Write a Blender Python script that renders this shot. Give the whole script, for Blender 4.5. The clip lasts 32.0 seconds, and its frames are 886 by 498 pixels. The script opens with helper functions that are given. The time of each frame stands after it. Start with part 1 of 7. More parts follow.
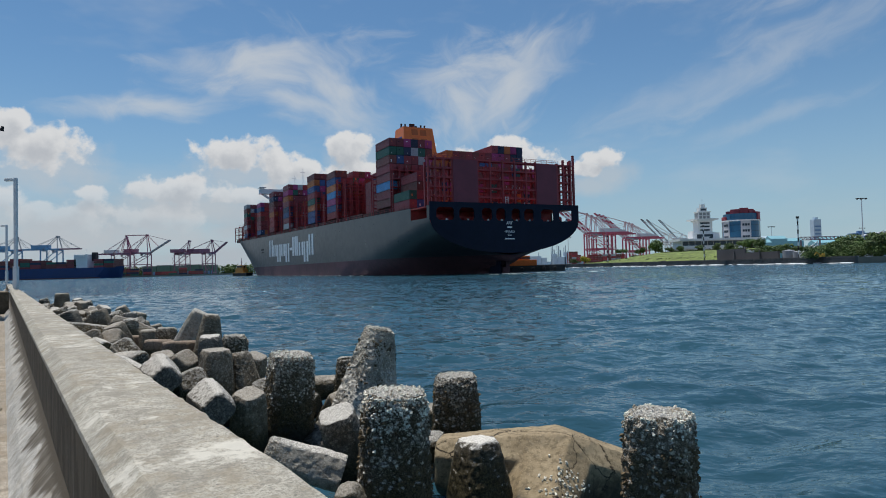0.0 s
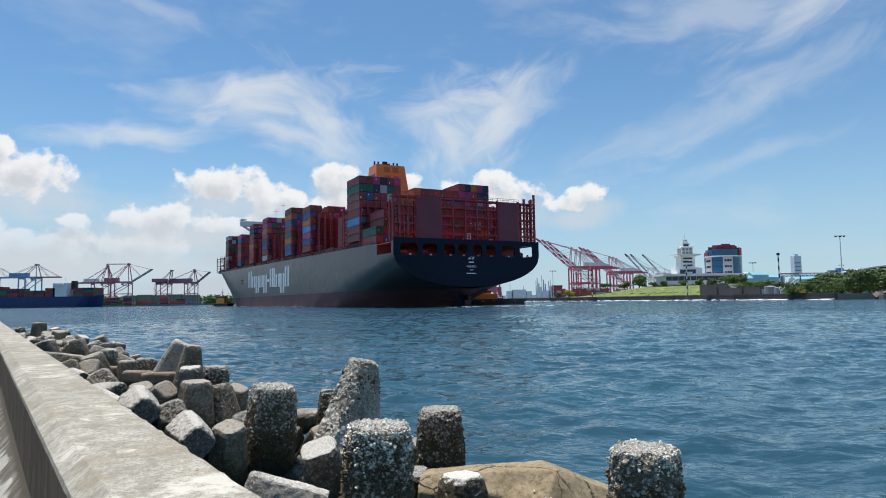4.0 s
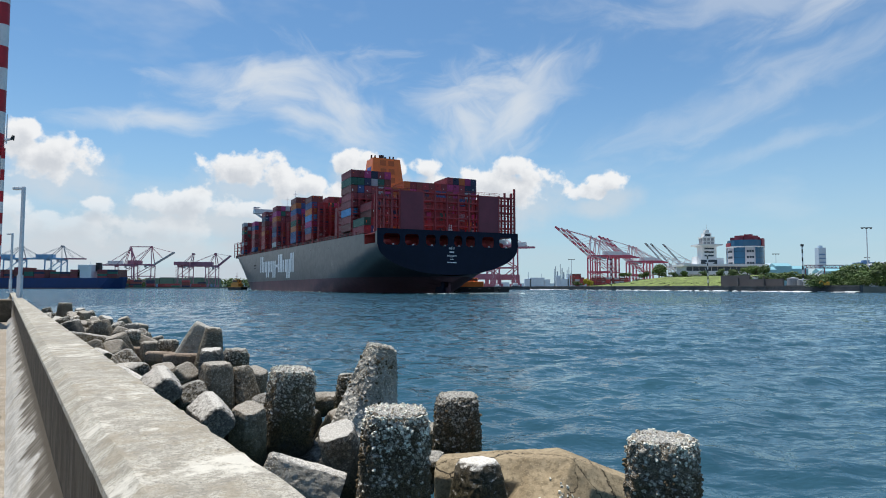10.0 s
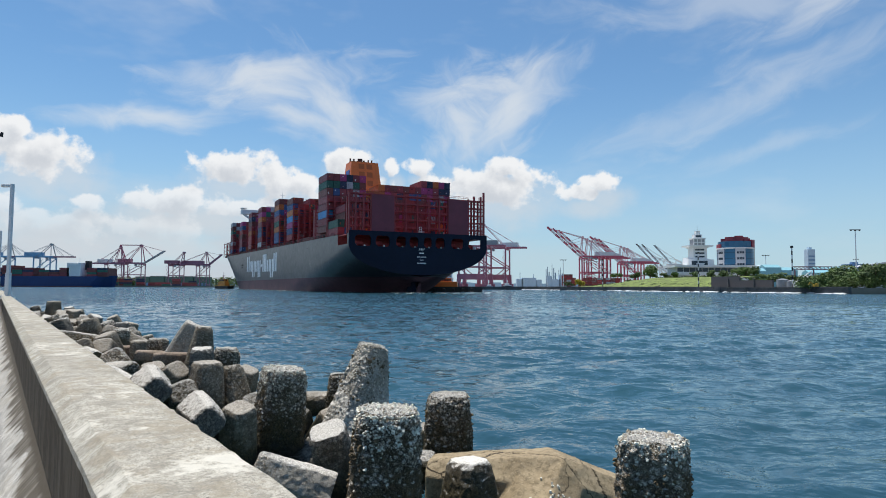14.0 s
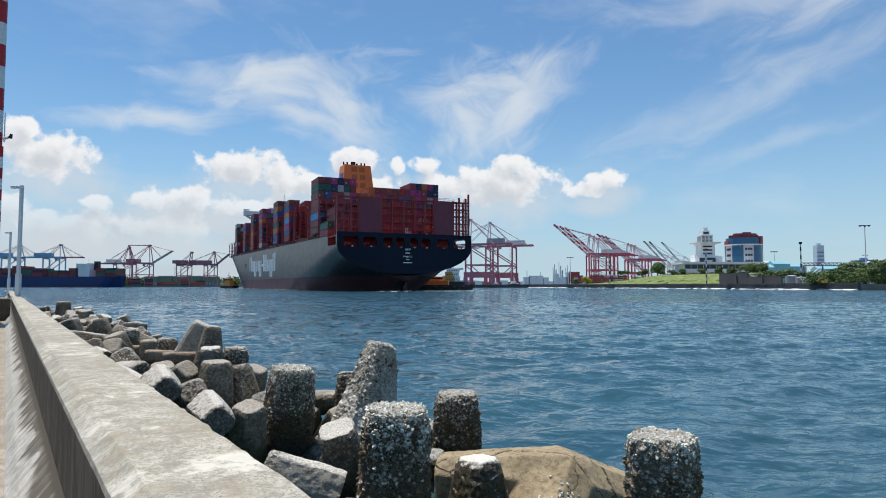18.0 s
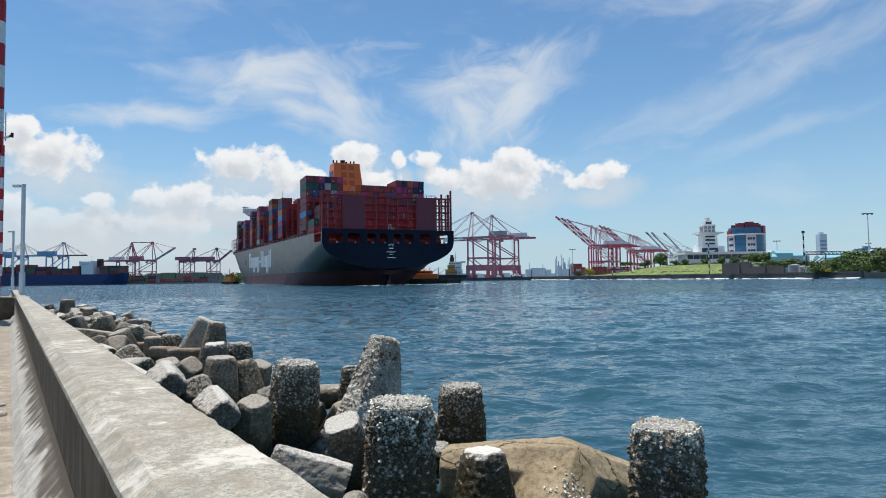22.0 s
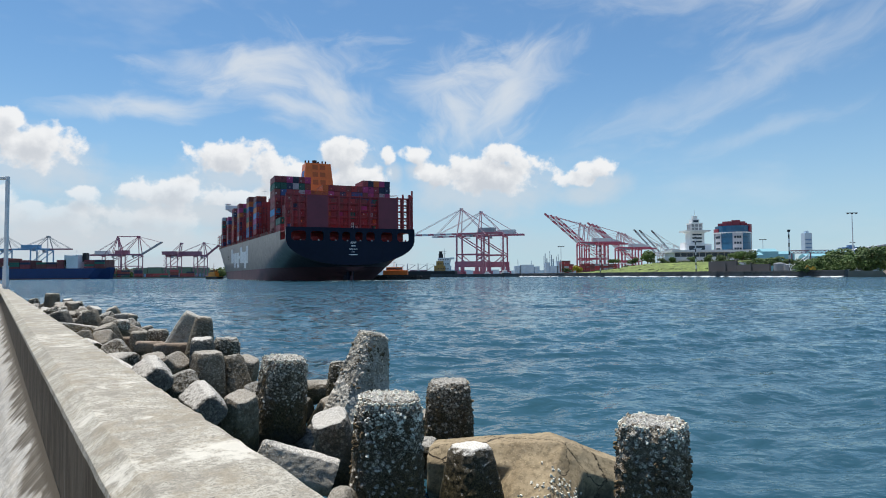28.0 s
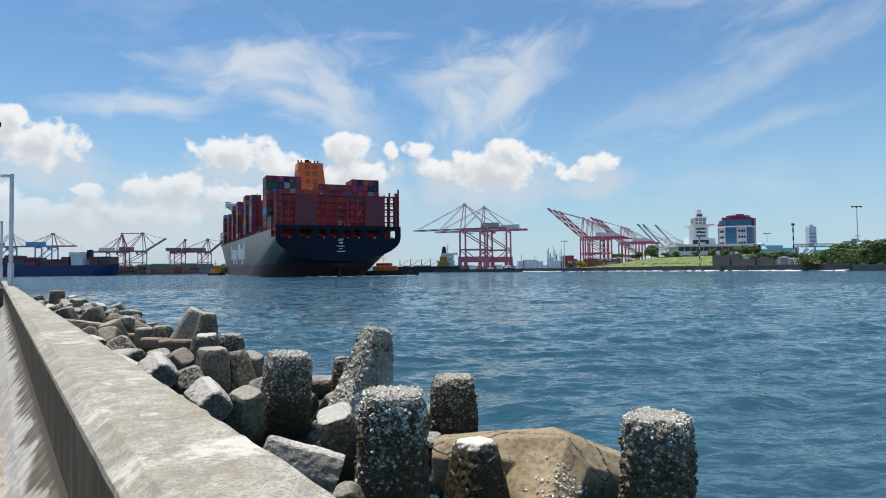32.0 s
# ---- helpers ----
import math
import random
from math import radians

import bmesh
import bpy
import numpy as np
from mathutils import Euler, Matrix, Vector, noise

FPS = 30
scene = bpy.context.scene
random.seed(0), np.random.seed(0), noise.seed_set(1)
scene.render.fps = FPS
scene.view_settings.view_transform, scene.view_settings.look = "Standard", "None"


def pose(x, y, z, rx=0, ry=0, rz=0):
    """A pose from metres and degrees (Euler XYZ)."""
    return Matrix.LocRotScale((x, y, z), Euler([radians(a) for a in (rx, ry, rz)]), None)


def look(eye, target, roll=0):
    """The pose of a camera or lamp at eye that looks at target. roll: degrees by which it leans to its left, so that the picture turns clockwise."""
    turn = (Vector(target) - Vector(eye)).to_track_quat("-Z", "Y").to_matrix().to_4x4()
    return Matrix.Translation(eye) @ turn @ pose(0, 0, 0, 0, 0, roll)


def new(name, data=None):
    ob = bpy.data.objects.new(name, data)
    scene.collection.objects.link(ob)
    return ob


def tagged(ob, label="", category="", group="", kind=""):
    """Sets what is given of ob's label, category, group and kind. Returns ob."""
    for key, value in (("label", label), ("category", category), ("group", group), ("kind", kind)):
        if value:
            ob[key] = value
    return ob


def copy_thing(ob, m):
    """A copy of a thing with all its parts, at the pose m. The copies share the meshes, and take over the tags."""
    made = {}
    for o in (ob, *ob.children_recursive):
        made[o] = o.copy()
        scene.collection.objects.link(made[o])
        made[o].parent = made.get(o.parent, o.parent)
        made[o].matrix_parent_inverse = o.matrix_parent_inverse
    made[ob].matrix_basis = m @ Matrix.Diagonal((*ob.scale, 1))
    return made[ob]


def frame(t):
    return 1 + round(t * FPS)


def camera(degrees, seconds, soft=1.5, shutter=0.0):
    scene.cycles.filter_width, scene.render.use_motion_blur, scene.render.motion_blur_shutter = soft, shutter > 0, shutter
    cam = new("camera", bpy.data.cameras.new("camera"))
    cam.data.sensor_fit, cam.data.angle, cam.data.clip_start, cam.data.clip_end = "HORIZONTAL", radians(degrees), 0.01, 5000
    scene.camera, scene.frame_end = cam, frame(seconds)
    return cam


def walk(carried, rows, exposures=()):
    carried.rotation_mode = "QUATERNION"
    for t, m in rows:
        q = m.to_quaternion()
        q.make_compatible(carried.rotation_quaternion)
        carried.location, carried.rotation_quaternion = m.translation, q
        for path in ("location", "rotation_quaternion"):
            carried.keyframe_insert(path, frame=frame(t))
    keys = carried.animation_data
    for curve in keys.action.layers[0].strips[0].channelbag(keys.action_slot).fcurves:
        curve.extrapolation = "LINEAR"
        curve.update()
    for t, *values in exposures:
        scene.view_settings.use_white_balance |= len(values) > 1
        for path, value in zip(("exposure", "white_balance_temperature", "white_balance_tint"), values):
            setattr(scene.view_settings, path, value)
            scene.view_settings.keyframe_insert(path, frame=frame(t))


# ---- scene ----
cam = camera(70.18, 32.0, soft=1.0)
# seconds, eye, bearing, tilt and lean in degrees
PATH = [
    (0, 0.019, 0.007, 2.004, -0.642, 1.749, 1.387), (0.5, 0.010, 0.022, 2.008, -0.232, 2.701, 2.060), (1, 0.011, 0.015, 2.006, 0.159, 3.393, 1.622),
    (1.5, 0.011, 0.025, 2.008, 0.957, 4.577, 1.135), (2, 0.010, -0.003, 2.002, 1.370, 4.631, 1.442), (2.5, 0.006, 0.008, 2.004, 2.020, 4.903, 1.019),
    (3, 0.008, -0.002, 2.003, 1.815, 4.972, 1.028), (3.5, 0.012, -0.002, 2.003, 1.246, 4.821, 0.966), (5.5, 0.005, 0.001, 2.001, -0.238, 4.550, 0.524),
    (6, 0.005, 0.001, 2.004, -0.538, 4.567, 0.602), (6.5, 0.004, -0.006, 2.003, -0.541, 4.550, 0.494), (7, 0.005, -0.004, 2.003, -0.424, 4.576, 0.310),
    (7.5, 0.005, -0.003, 2.004, -0.632, 4.381, 0.254), (8, 0.008, -0.001, 2.005, -0.669, 4.191, 0.000), (8.5, 0.007, -0.007, 2.003, -0.797, 3.926, -0.108),
    (9, 0.004, 0.004, 2.001, -0.874, 3.725, -0.094), (9.5, 0.004, 0.000, 2.002, -0.919, 3.700, -0.183), (10, 0.005, 0.005, 1.999, -0.932, 3.482, -0.046),
    (10.5, 0.003, -0.005, 2.001, -0.976, 3.456, -0.260), (11, 0.004, -0.002, 2.002, -0.418, 3.831, -0.224), (11.5, 0.004, -0.006, 2.001, -0.228, 4.199, 0.014),
    (12, 0.009, -0.003, 1.998, 0.063, 4.241, -0.010), (12.5, 0.010, -0.006, 1.997, -0.078, 3.974, 0.259), (13, 0.006, 0.003, 1.996, -0.165, 3.803, 0.101),
    (13.5, 0.005, 0.005, 1.996, -0.345, 3.630, 0.021), (14, 0.004, 0.007, 1.997, -0.210, 3.470, -0.279), (14.5, 0.003, 0.002, 1.998, -0.304, 3.575, -0.090),
    (16.5, -0.000, -0.003, 1.999, -0.651, 3.599, 0.063), (17, 0.000, -0.004, 2.001, -0.734, 3.409, -0.028), (17.5, -0.002, -0.000, 2.000, -0.781, 3.260, -0.027),
    (18, -0.005, 0.004, 1.999, -0.813, 3.315, 0.027), (18.5, -0.004, 0.005, 2.001, -0.998, 3.246, 0.427), (19, -0.002, 0.004, 1.996, -1.091, 3.128, 0.626),
    (19.5, -0.006, 0.006, 1.996, -1.157, 2.802, 0.802), (20, -0.005, 0.004, 1.998, -1.409, 2.546, 0.827), (20.5, -0.004, 0.009, 1.998, -1.531, 2.524, 0.854),
    (21, -0.009, 0.010, 1.994, -1.397, 2.574, 0.739), (21.5, -0.005, 0.005, 1.997, -1.289, 2.637, 0.828), (22, -0.007, -0.003, 1.997, -1.009, 2.719, 0.728),
    (22.5, -0.008, -0.005, 1.997, -1.076, 2.654, 0.703), (23, -0.010, -0.004, 1.998, -1.146, 2.658, 0.591), (23.5, -0.012, -0.003, 1.997, -1.140, 2.708, 0.526),
    (24, -0.011, -0.002, 1.999, -0.938, 2.923, 0.707), (24.5, -0.007, -0.006, 1.998, -0.450, 2.985, 0.793), (25, -0.010, -0.010, 1.998, -0.464, 2.892, 0.578),
    (25.5, -0.011, -0.008, 1.996, -0.424, 2.655, 0.600), (27.5, -0.010, -0.012, 1.997, -0.226, 2.536, 0.724), (28, -0.007, -0.003, 1.993, -0.000, 2.366, 0.396),
    (28.5, -0.005, -0.001, 1.993, -0.192, 1.992, 0.534), (29, -0.008, 0.004, 1.995, -0.456, 1.726, 0.664), (29.5, -0.011, 0.004, 1.997, -0.532, 1.725, 0.606),
    (30, -0.011, -0.005, 1.997, -0.464, 2.017, 0.658), (30.5, -0.009, -0.002, 1.998, -0.152, 2.314, 0.690), (31, -0.008, -0.005, 1.996, -0.103, 2.413, 0.684),
    (31.5, -0.010, -0.003, 1.996, -0.184, 2.261, 0.718), (32, -0.012, 0.000, 1.995, -0.303, 1.943, 0.631),
]


def aim(x, y, z, bearing, tilt, lean):
    b, p = radians(bearing), radians(tilt)
    eye = Vector((x, y, z))
    return look(eye, eye + Vector((math.sin(b) * math.cos(p), math.cos(b) * math.cos(p), math.sin(p))) * 50, -lean)


walk(cam, [(t, aim(*r)) for t, *r in PATH], [(0, -0.32), (0.7, -0.18), (1.5, 0.08), (32, 0.08)])

# ---- light ----
SUN_EL, SUN_AZ = 75.0, -41.0      # height and bearing (left of straight ahead) in degrees
world = bpy.data.worlds.new("sky")
scene.world = world
world.use_nodes = True
wt = world.node_tree
wt.nodes.clear()


class Net:
    """Short hand for building node trees."""

    def __init__(self, tree):
        self.t = tree

    def node(self, kind, **props):
        n = self.t.nodes.new(kind)
        for k, v in props.items():
            if k == "op":
                n.operation = v
            elif k == "kind":
                n.noise_dimensions = v
        return n

    def put(self, socket, v):
        if hasattr(v, "links"):
            self.t.links.new(v, socket)
        elif v is not None:
            socket.default_value = v

    def m(self, op, a, b=None, c=None, clamp=False):
        n = self.node("ShaderNodeMath", op=op)
        n.use_clamp = clamp
        for s, v in zip(n.inputs, (a, b, c)):
            self.put(s, v)
        return n.outputs[0]

    def v(self, op, a, b=None, c=None):
        n = self.node("ShaderNodeVectorMath", op=op)
        for s, x in zip(n.inputs, (a, b, c)):
            self.put(s, x)
        return n.outputs["Value"] if op in ("LENGTH", "DOT_PRODUCT") else n.outputs["Vector"]

    def xyz(self, x, y, z=0.0):
        n = self.node("ShaderNodeCombineXYZ")
        for s, v in zip(n.inputs, (x, y, z)):
            self.put(s, v)
        return n.outputs[0]

    def noise(self, vec, scale, detail=4.0, rough=0.5, lac=2.0, warp=0.0):
        n = self.node("ShaderNodeTexNoise")
        self.put(n.inputs["Vector"], vec)
        for k, v in (("Scale", scale), ("Detail", detail), ("Roughness", rough), ("Lacunarity", lac), ("Distortion", warp)):
            n.inputs[k].default_value = v
        return n.outputs["Fac"]

    def cells(self, vec, scale, spread=1.0):
        """Random cells: distance to the middle, and one random value a cell."""
        n = self.node("ShaderNodeTexVoronoi")
        self.put(n.inputs["Vector"], vec)
        n.inputs["Scale"].default_value, n.inputs["Randomness"].default_value = scale, spread
        s = self.node("ShaderNodeSeparateXYZ")
        self.put(s.inputs[0], n.outputs["Color"])
        return n.outputs["Distance"], s.outputs[0]

    def ramp(self, x, lo, hi, a=0.0, b=1.0, smooth=True):
        n = self.node("ShaderNodeMapRange")
        n.interpolation_type = "SMOOTHSTEP" if smooth else "LINEAR"
        for k, v in (("Value", x), ("From Min", lo), ("From Max", hi), ("To Min", a), ("To Max", b)):
            self.put(n.inputs[k], v)
        return n.outputs["Result"]

    def mix(self, fac, a, b, mode="MIX"):
        n = self.node("ShaderNodeMix")
        n.data_type, n.blend_type = "RGBA", mode
        self.put(n.inputs[0], fac)
        for s, c in ((n.inputs[6], a), (n.inputs[7], b)):
            self.put(s, (*c, 1.0) if isinstance(c, tuple) and len(c) == 3 else c)
        return n.outputs[2]


W = Net(wt)
sky = wt.nodes.new("ShaderNodeTexSky")
sky.sky_type, sky.sun_disc = "NISHITA", False
sky.sun_elevation, sky.sun_rotation = radians(SUN_EL), radians(SUN_AZ)
sky.air_density, sky.dust_density, sky.ozone_density = 1.0, 0.12, 4.0
coord = wt.nodes.new("ShaderNodeTexCoord").outputs["Generated"]
sep = wt.nodes.new("ShaderNodeSeparateXYZ")
wt.links.new(coord, sep.inputs[0])
az = W.m("MULTIPLY", W.m("ARCTAN2", sep.outputs[0], sep.outputs[1]), 57.296)
el = W.m("MULTIPLY", W.m("ARCSINE", sep.outputs[2]), 57.296)
uv = W.xyz(az, el)
# heaped clouds: bearing, height, half width, half height in degrees
HEAPS = [(-33.3, 10.7, 3.8, 2.1), (-34.8, 12.2, 1.9, 1.4), (-29.6, 7.2, 1.4, 0.7), (-18.8, 10.7, 4.2, 1.8), (-13.8, 9.7, 3.6, 1.5),
         (-23.4, 7.6, 5.0, 1.4), (-24.8, 5.3, 4.6, 1.3), (-17.2, 7.3, 2.4, 1.0), (-8.9, 11.2, 2.6, 2.0), (-8.2, 9.1, 4.0, 1.8),
         (-5.0, 11.2, 0.8, 0.9), (-2.4, 11.4, 1.6, 0.9), (4.0, 9.6, 5.6, 2.1), (5.6, 11.2, 2.4, 1.3), (-0.6, 9.6, 2.6, 1.5),
         (12.2, 9.0, 2.4, 0.9), (13.7, 9.8, 2.2, 1.1), (-31.8, 5.2, 5.4, 1.5), (-36.5, 6.6, 3.0, 1.1)]
# thin veils: bearing, height, half length, half width, slope in degrees, density
STREAKS = [(-24.6, 14.0, 7.6, 0.8, 6.0, 0.80), (-15.8, 17.8, 7.6, 2.0, 9.0, 0.90), (-9.4, 15.6, 5.2, 2.2, -38.0, 0.85), (-13.6, 14.8, 7.0, 1.5, -12.0, 0.8),
           (1.2, 14.8, 4.0, 2.6, -56.0, 0.85), (6.0, 16.2, 5.4, 2.4, 42.0, 0.90), (4.0, 17.4, 6.0, 2.2, 4.0, 0.85), (27.0, 15.9, 10.5, 1.9, 19.0, 0.46),
           (24.0, 22.8, 11.0, 2.0, -3.0, 0.50), (32.0, 22.2, 5.5, 1.6, 25.0, 0.75), (27.0, 11.2, 6.5, 0.8, 12.0, 0.35), (20.5, 14.2, 7.0, 1.4, 16.0, 0.35), (-22.9, 23.3, 4.2, 0.6, -15.0, 0.40)]


def heap_field(p):
    best = None
    for a, e, w, h in HEAPS:
        d = W.v("LENGTH", W.v("MULTIPLY", W.v("SUBTRACT", p, (a, e - 0.5, 0)), (1 / w, 1 / h, 0)))
        d = W.m("SUBTRACT", 1.0, d)
        best = d if best is None else W.m("SMOOTH_MAX", best, d, 0.25)
    return best


CLOUD = 7.0
puff = W.noise(uv, 0.55, 8.0, 0.54)
puff_up = W.noise(W.v("ADD", uv, (0.5, 0.7, 0)), 0.55, 5.0, 0.55)
field = heap_field(uv)
body = W.m("MULTIPLY_ADD", W.m("SUBTRACT", puff, 0.5), 2.2, field)
heap = W.ramp(body, 0.02, 0.42)
above = W.m("MULTIPLY_ADD", W.m("SUBTRACT", puff_up, 0.5), 2.2, heap_field(W.v("ADD", uv, (0.3, 0.95, 0))))
shade = W.ramp(above, -0.1, 1.1)
lower = W.m("MULTIPLY", W.ramp(W.m("MULTIPLY_ADD", W.m("SUBTRACT", puff_up, 0.5), 1.2, heap_field(W.v("ADD", uv, (-0.6, 1.5, 0)))), -0.55, 0.7), 0.6)
haze_bank = W.m("MULTIPLY", W.ramp(el, 10.5, 2.0), W.ramp(W.noise(W.v("MULTIPLY", uv, (0.5, 1.3, 0)), 0.22, 5.0, 0.6), 0.26, 0.62))
haze_bank = W.m("MULTIPLY", haze_bank, W.ramp(az, 20.0, -20.0, 0.15, 0.95))
cirrus = None
drift = W.v("MULTIPLY", W.v("SUBTRACT", W.xyz(W.noise(uv, 0.16, 3.0, 0.5), W.noise(W.v("ADD", uv, (31, 7, 0)), 0.16, 3.0, 0.5)), (0.5, 0.5, 0)), (3.2, 2.0, 0))
vu = W.v("ADD", uv, drift)
for a, e, w, h, s, k in STREAKS:
    w, h = w * 1.30, h * 1.35
    c, n = math.cos(radians(s)), math.sin(radians(s))
    q = W.v("SUBTRACT", vu, (a, e, 0))
    along, across = W.v("DOT_PRODUCT", q, (c, n, 0)), W.v("DOT_PRODUCT", q, (-n, c, 0))
    r = W.v("LENGTH", W.xyz(W.m("MULTIPLY", along, 1 / w), W.m("MULTIPLY", across, 1 / h)))
    fibre = W.noise(W.xyz(W.m("MULTIPLY", along, 0.40), across, a), 0.36, 8.0, 0.58, warp=0.6)
    f = W.m("MULTIPLY", W.ramp(W.m("MULTIPLY_ADD", W.m("SUBTRACT", fibre, 0.5), 2.3, W.m("SUBTRACT", 1.1, r)), -0.25, 1.25), k)
    cirrus = f if cirrus is None else W.m("SMOOTH_MAX", cirrus, f, 0.1)
veil = W.m("MULTIPLY", W.ramp(W.noise(W.v("MULTIPLY", uv, (0.35, 0.9, 0)), 0.12, 5.0, 0.6), 0.42, 0.8), 0.35)
cirrus = W.m("MAXIMUM", W.m("MULTIPLY", cirrus, 0.86), veil)
colour = W.mix(1.0, sky.outputs[0], (0.67, 0.965, 1.07), "MULTIPLY")
haze = W.m("MULTIPLY", W.ramp(el, 26.0, -3.0), W.ramp(el, 26.0, -3.0))
colour = W.mix(W.m("MULTIPLY", haze, 0.85), colour, (CLOUD * 0.54, CLOUD * 0.75, CLOUD * 0.91))
colour = W.mix(cirrus, colour, (CLOUD * 0.93, CLOUD * 0.97, CLOUD))
colour = W.mix(haze_bank, colour, (CLOUD * 0.68, CLOUD * 0.755, CLOUD * 0.83))
lit = W.mix(shade, (CLOUD * 1.10, CLOUD * 1.11, CLOUD * 1.12), (CLOUD * 0.74, CLOUD * 0.78, CLOUD * 0.84))
colour = W.mix(lower, colour, (CLOUD * 0.80, CLOUD * 0.85, CLOUD * 0.90))
colour = W.mix(W.m("MULTIPLY", heap, W.ramp(el, 2.5, 9.5, 0.20, 0.97)), colour, lit)
back = wt.nodes.new("ShaderNodeBackground")
wt.links.new(colour, back.inputs[0])
back.inputs[1].default_value = 0.11
wt.links.new(back.outputs[0], wt.nodes.new("ShaderNodeOutputWorld").inputs[0])

sun = new("sun", bpy.data.lights.new("sun", "SUN"))
sun.data.energy, sun.data.angle, sun.data.color = 4.6, radians(0.53), (1.0, 0.96, 0.90)
a, e = radians(SUN_AZ), radians(SUN_EL)
way = Vector((math.sin(a) * math.cos(e), math.cos(a) * math.cos(e), math.sin(e)))
sun.matrix_world = look(way * 200, (0, 0, 0))


# ---- materials ----
def material(name, colour, rough=0.6, metal=0.0, var=0.25, scale=1.0, bump=0.0, bump_scale=20.0, second=None, spread=(0.45, 0.65), random=0.0, space="Object"):
    """A procedural surface: grain and stains at two scales, fine relief."""
    mt = bpy.data.materials.new(name)
    mt.use_nodes = True
    n = Net(mt.node_tree)
    bsdf = mt.node_tree.nodes["Principled BSDF"]
    co = mt.node_tree.nodes.new("ShaderNodeTexCoord").outputs[space]
    big, fine = n.noise(co, scale, 5.0, 0.6), n.noise(co, scale * 9.0, 4.0, 0.6)
    dark = tuple(c * (1 - var) for c in colour)
    lite = tuple(min(1.0, c * (1 + var)) for c in colour)
    col = n.mix(n.ramp(n.m("MULTIPLY_ADD", fine, 0.4, n.m("MULTIPLY", big, 0.6)), 0.3, 0.7), dark, lite)
    if second:
        col = n.mix(n.ramp(n.noise(co, scale * 2.3, 6.0, 0.65, warp=0.4), *spread), col, second)
    if random:
        info = mt.node_tree.nodes.new("ShaderNodeObjectInfo").outputs["Random"]
        hsv = mt.node_tree.nodes.new("ShaderNodeHueSaturation")
        n.put(hsv.inputs["Color"], col)
        n.put(hsv.inputs["Value"], n.ramp(info, 0.0, 1.0, 1 - random, 1 + random, False))
        col = hsv.outputs[0]
    n.put(bsdf.inputs["Base Color"], col)
    n.put(bsdf.inputs["Roughness"], n.ramp(fine, 0.2, 0.8, max(0.02, rough - 0.1), min(1.0, rough + 0.1), False))
    bsdf.inputs["Metallic"].default_value = metal
    if bump:
        b = mt.node_tree.nodes.new("ShaderNodeBump")
        b.inputs["Strength"].default_value, b.inputs["Distance"].default_value = 1.0, bump
        n.put(b.inputs["Height"], n.m("ADD", n.noise(co, bump_scale, 6.0, 0.65), n.m("MULTIPLY", big, 0.6)))
        n.put(bsdf.inputs["Normal"], b.outputs[0])
    return mt


def glass(name, colour, rough=0.08):
    mt = bpy.data.materials.new(name)
    mt.use_nodes = True
    b = mt.node_tree.nodes["Principled BSDF"]
    b.inputs["Base Color"].default_value, b.inputs["Roughness"].default_value = (*colour, 1), rough
    b.inputs["Specular IOR Level"].default_value = 0.45
    return mt


# ---- building helpers ----
def part(name, bm, mats, parent=None, label="", smooth=False):
    me = bpy.data.meshes.new(name)
    bm.to_mesh(me)
    bm.free()
    for mt in mats if isinstance(mats, (list, tuple)) else [mats]:
        me.materials.append(mt)
    if smooth:
        for p in me.polygons:
            p.use_smooth = True
    ob = new(name, me)
    if parent is not None:
        ob.parent = parent
    if label:
        ob["label"] = label
    return ob


def thing(name, label, category, m=None, group="", kind=""):
    ob = new(name)
    if m is not None:
        ob.matrix_world = m
    return tagged(ob, label, category, group, kind)


def share(name, me, parent, m):
    ob = new(name, me)
    ob.parent = parent
    ob.matrix_basis = m
    return ob


BOX_F = ((0, 1, 3, 2), (4, 6, 7, 5), (0, 4, 5, 1), (2, 3, 7, 6), (0, 2, 6, 4), (1, 5, 7, 3))


def add_box(bm, lo, hi, m=None, mat=0):
    vs = [bm.verts.new(((m @ Vector((x, y, z))) if m else (x, y, z))) for x in (lo[0], hi[0]) for y in (lo[1], hi[1]) for z in (lo[2], hi[2])]
    for f in BOX_F:
        bm.faces.new([vs[i] for i in f]).material_index = mat


def boxes(*spans):
    bm = bmesh.new()
    for lo, hi in spans:
        add_box(bm, lo, hi)
    return bm


def add_beam(bm, p, q, w, h=None, mat=0):
    """A straight bar of a square section from p to q."""
    p, q = Vector(p), Vector(q)
    h = h or w
    d = q - p
    m = Matrix.Translation(p) @ d.to_track_quat("Z", "Y" if abs(d.normalized().y) < 0.9 else "X").to_matrix().to_4x4()
    add_box(bm, (-w / 2, -h / 2, 0), (w / 2, h / 2, d.length), m, mat)


def add_tube(bm, p, q, r0, r1=None, n=10, mat=0, cap=True):
    p, q = Vector(p), Vector(q)
    r1 = r0 if r1 is None else r1
    rot = (q - p).to_track_quat("Z", "Y").to_matrix()
    rings = [[bm.verts.new(c + rot @ Vector((math.cos(a) * r, math.sin(a) * r, 0))) for a in [2 * math.pi * i / n for i in range(n)]]
             for c, r in ((p, r0), (q, r1))]
    for i in range(n):
        bm.faces.new((rings[0][i], rings[0][(i + 1) % n], rings[1][(i + 1) % n], rings[1][i])).material_index = mat
    if cap:
        bm.faces.new(rings[0][::-1]).material_index = mat
        bm.faces.new(rings[1]).material_index = mat


def bevelled(bm, width, seg=2):
    bmesh.ops.bevel(bm, geom=list(bm.edges), offset=width, segments=seg, affect="EDGES", profile=0.6)
    return bm



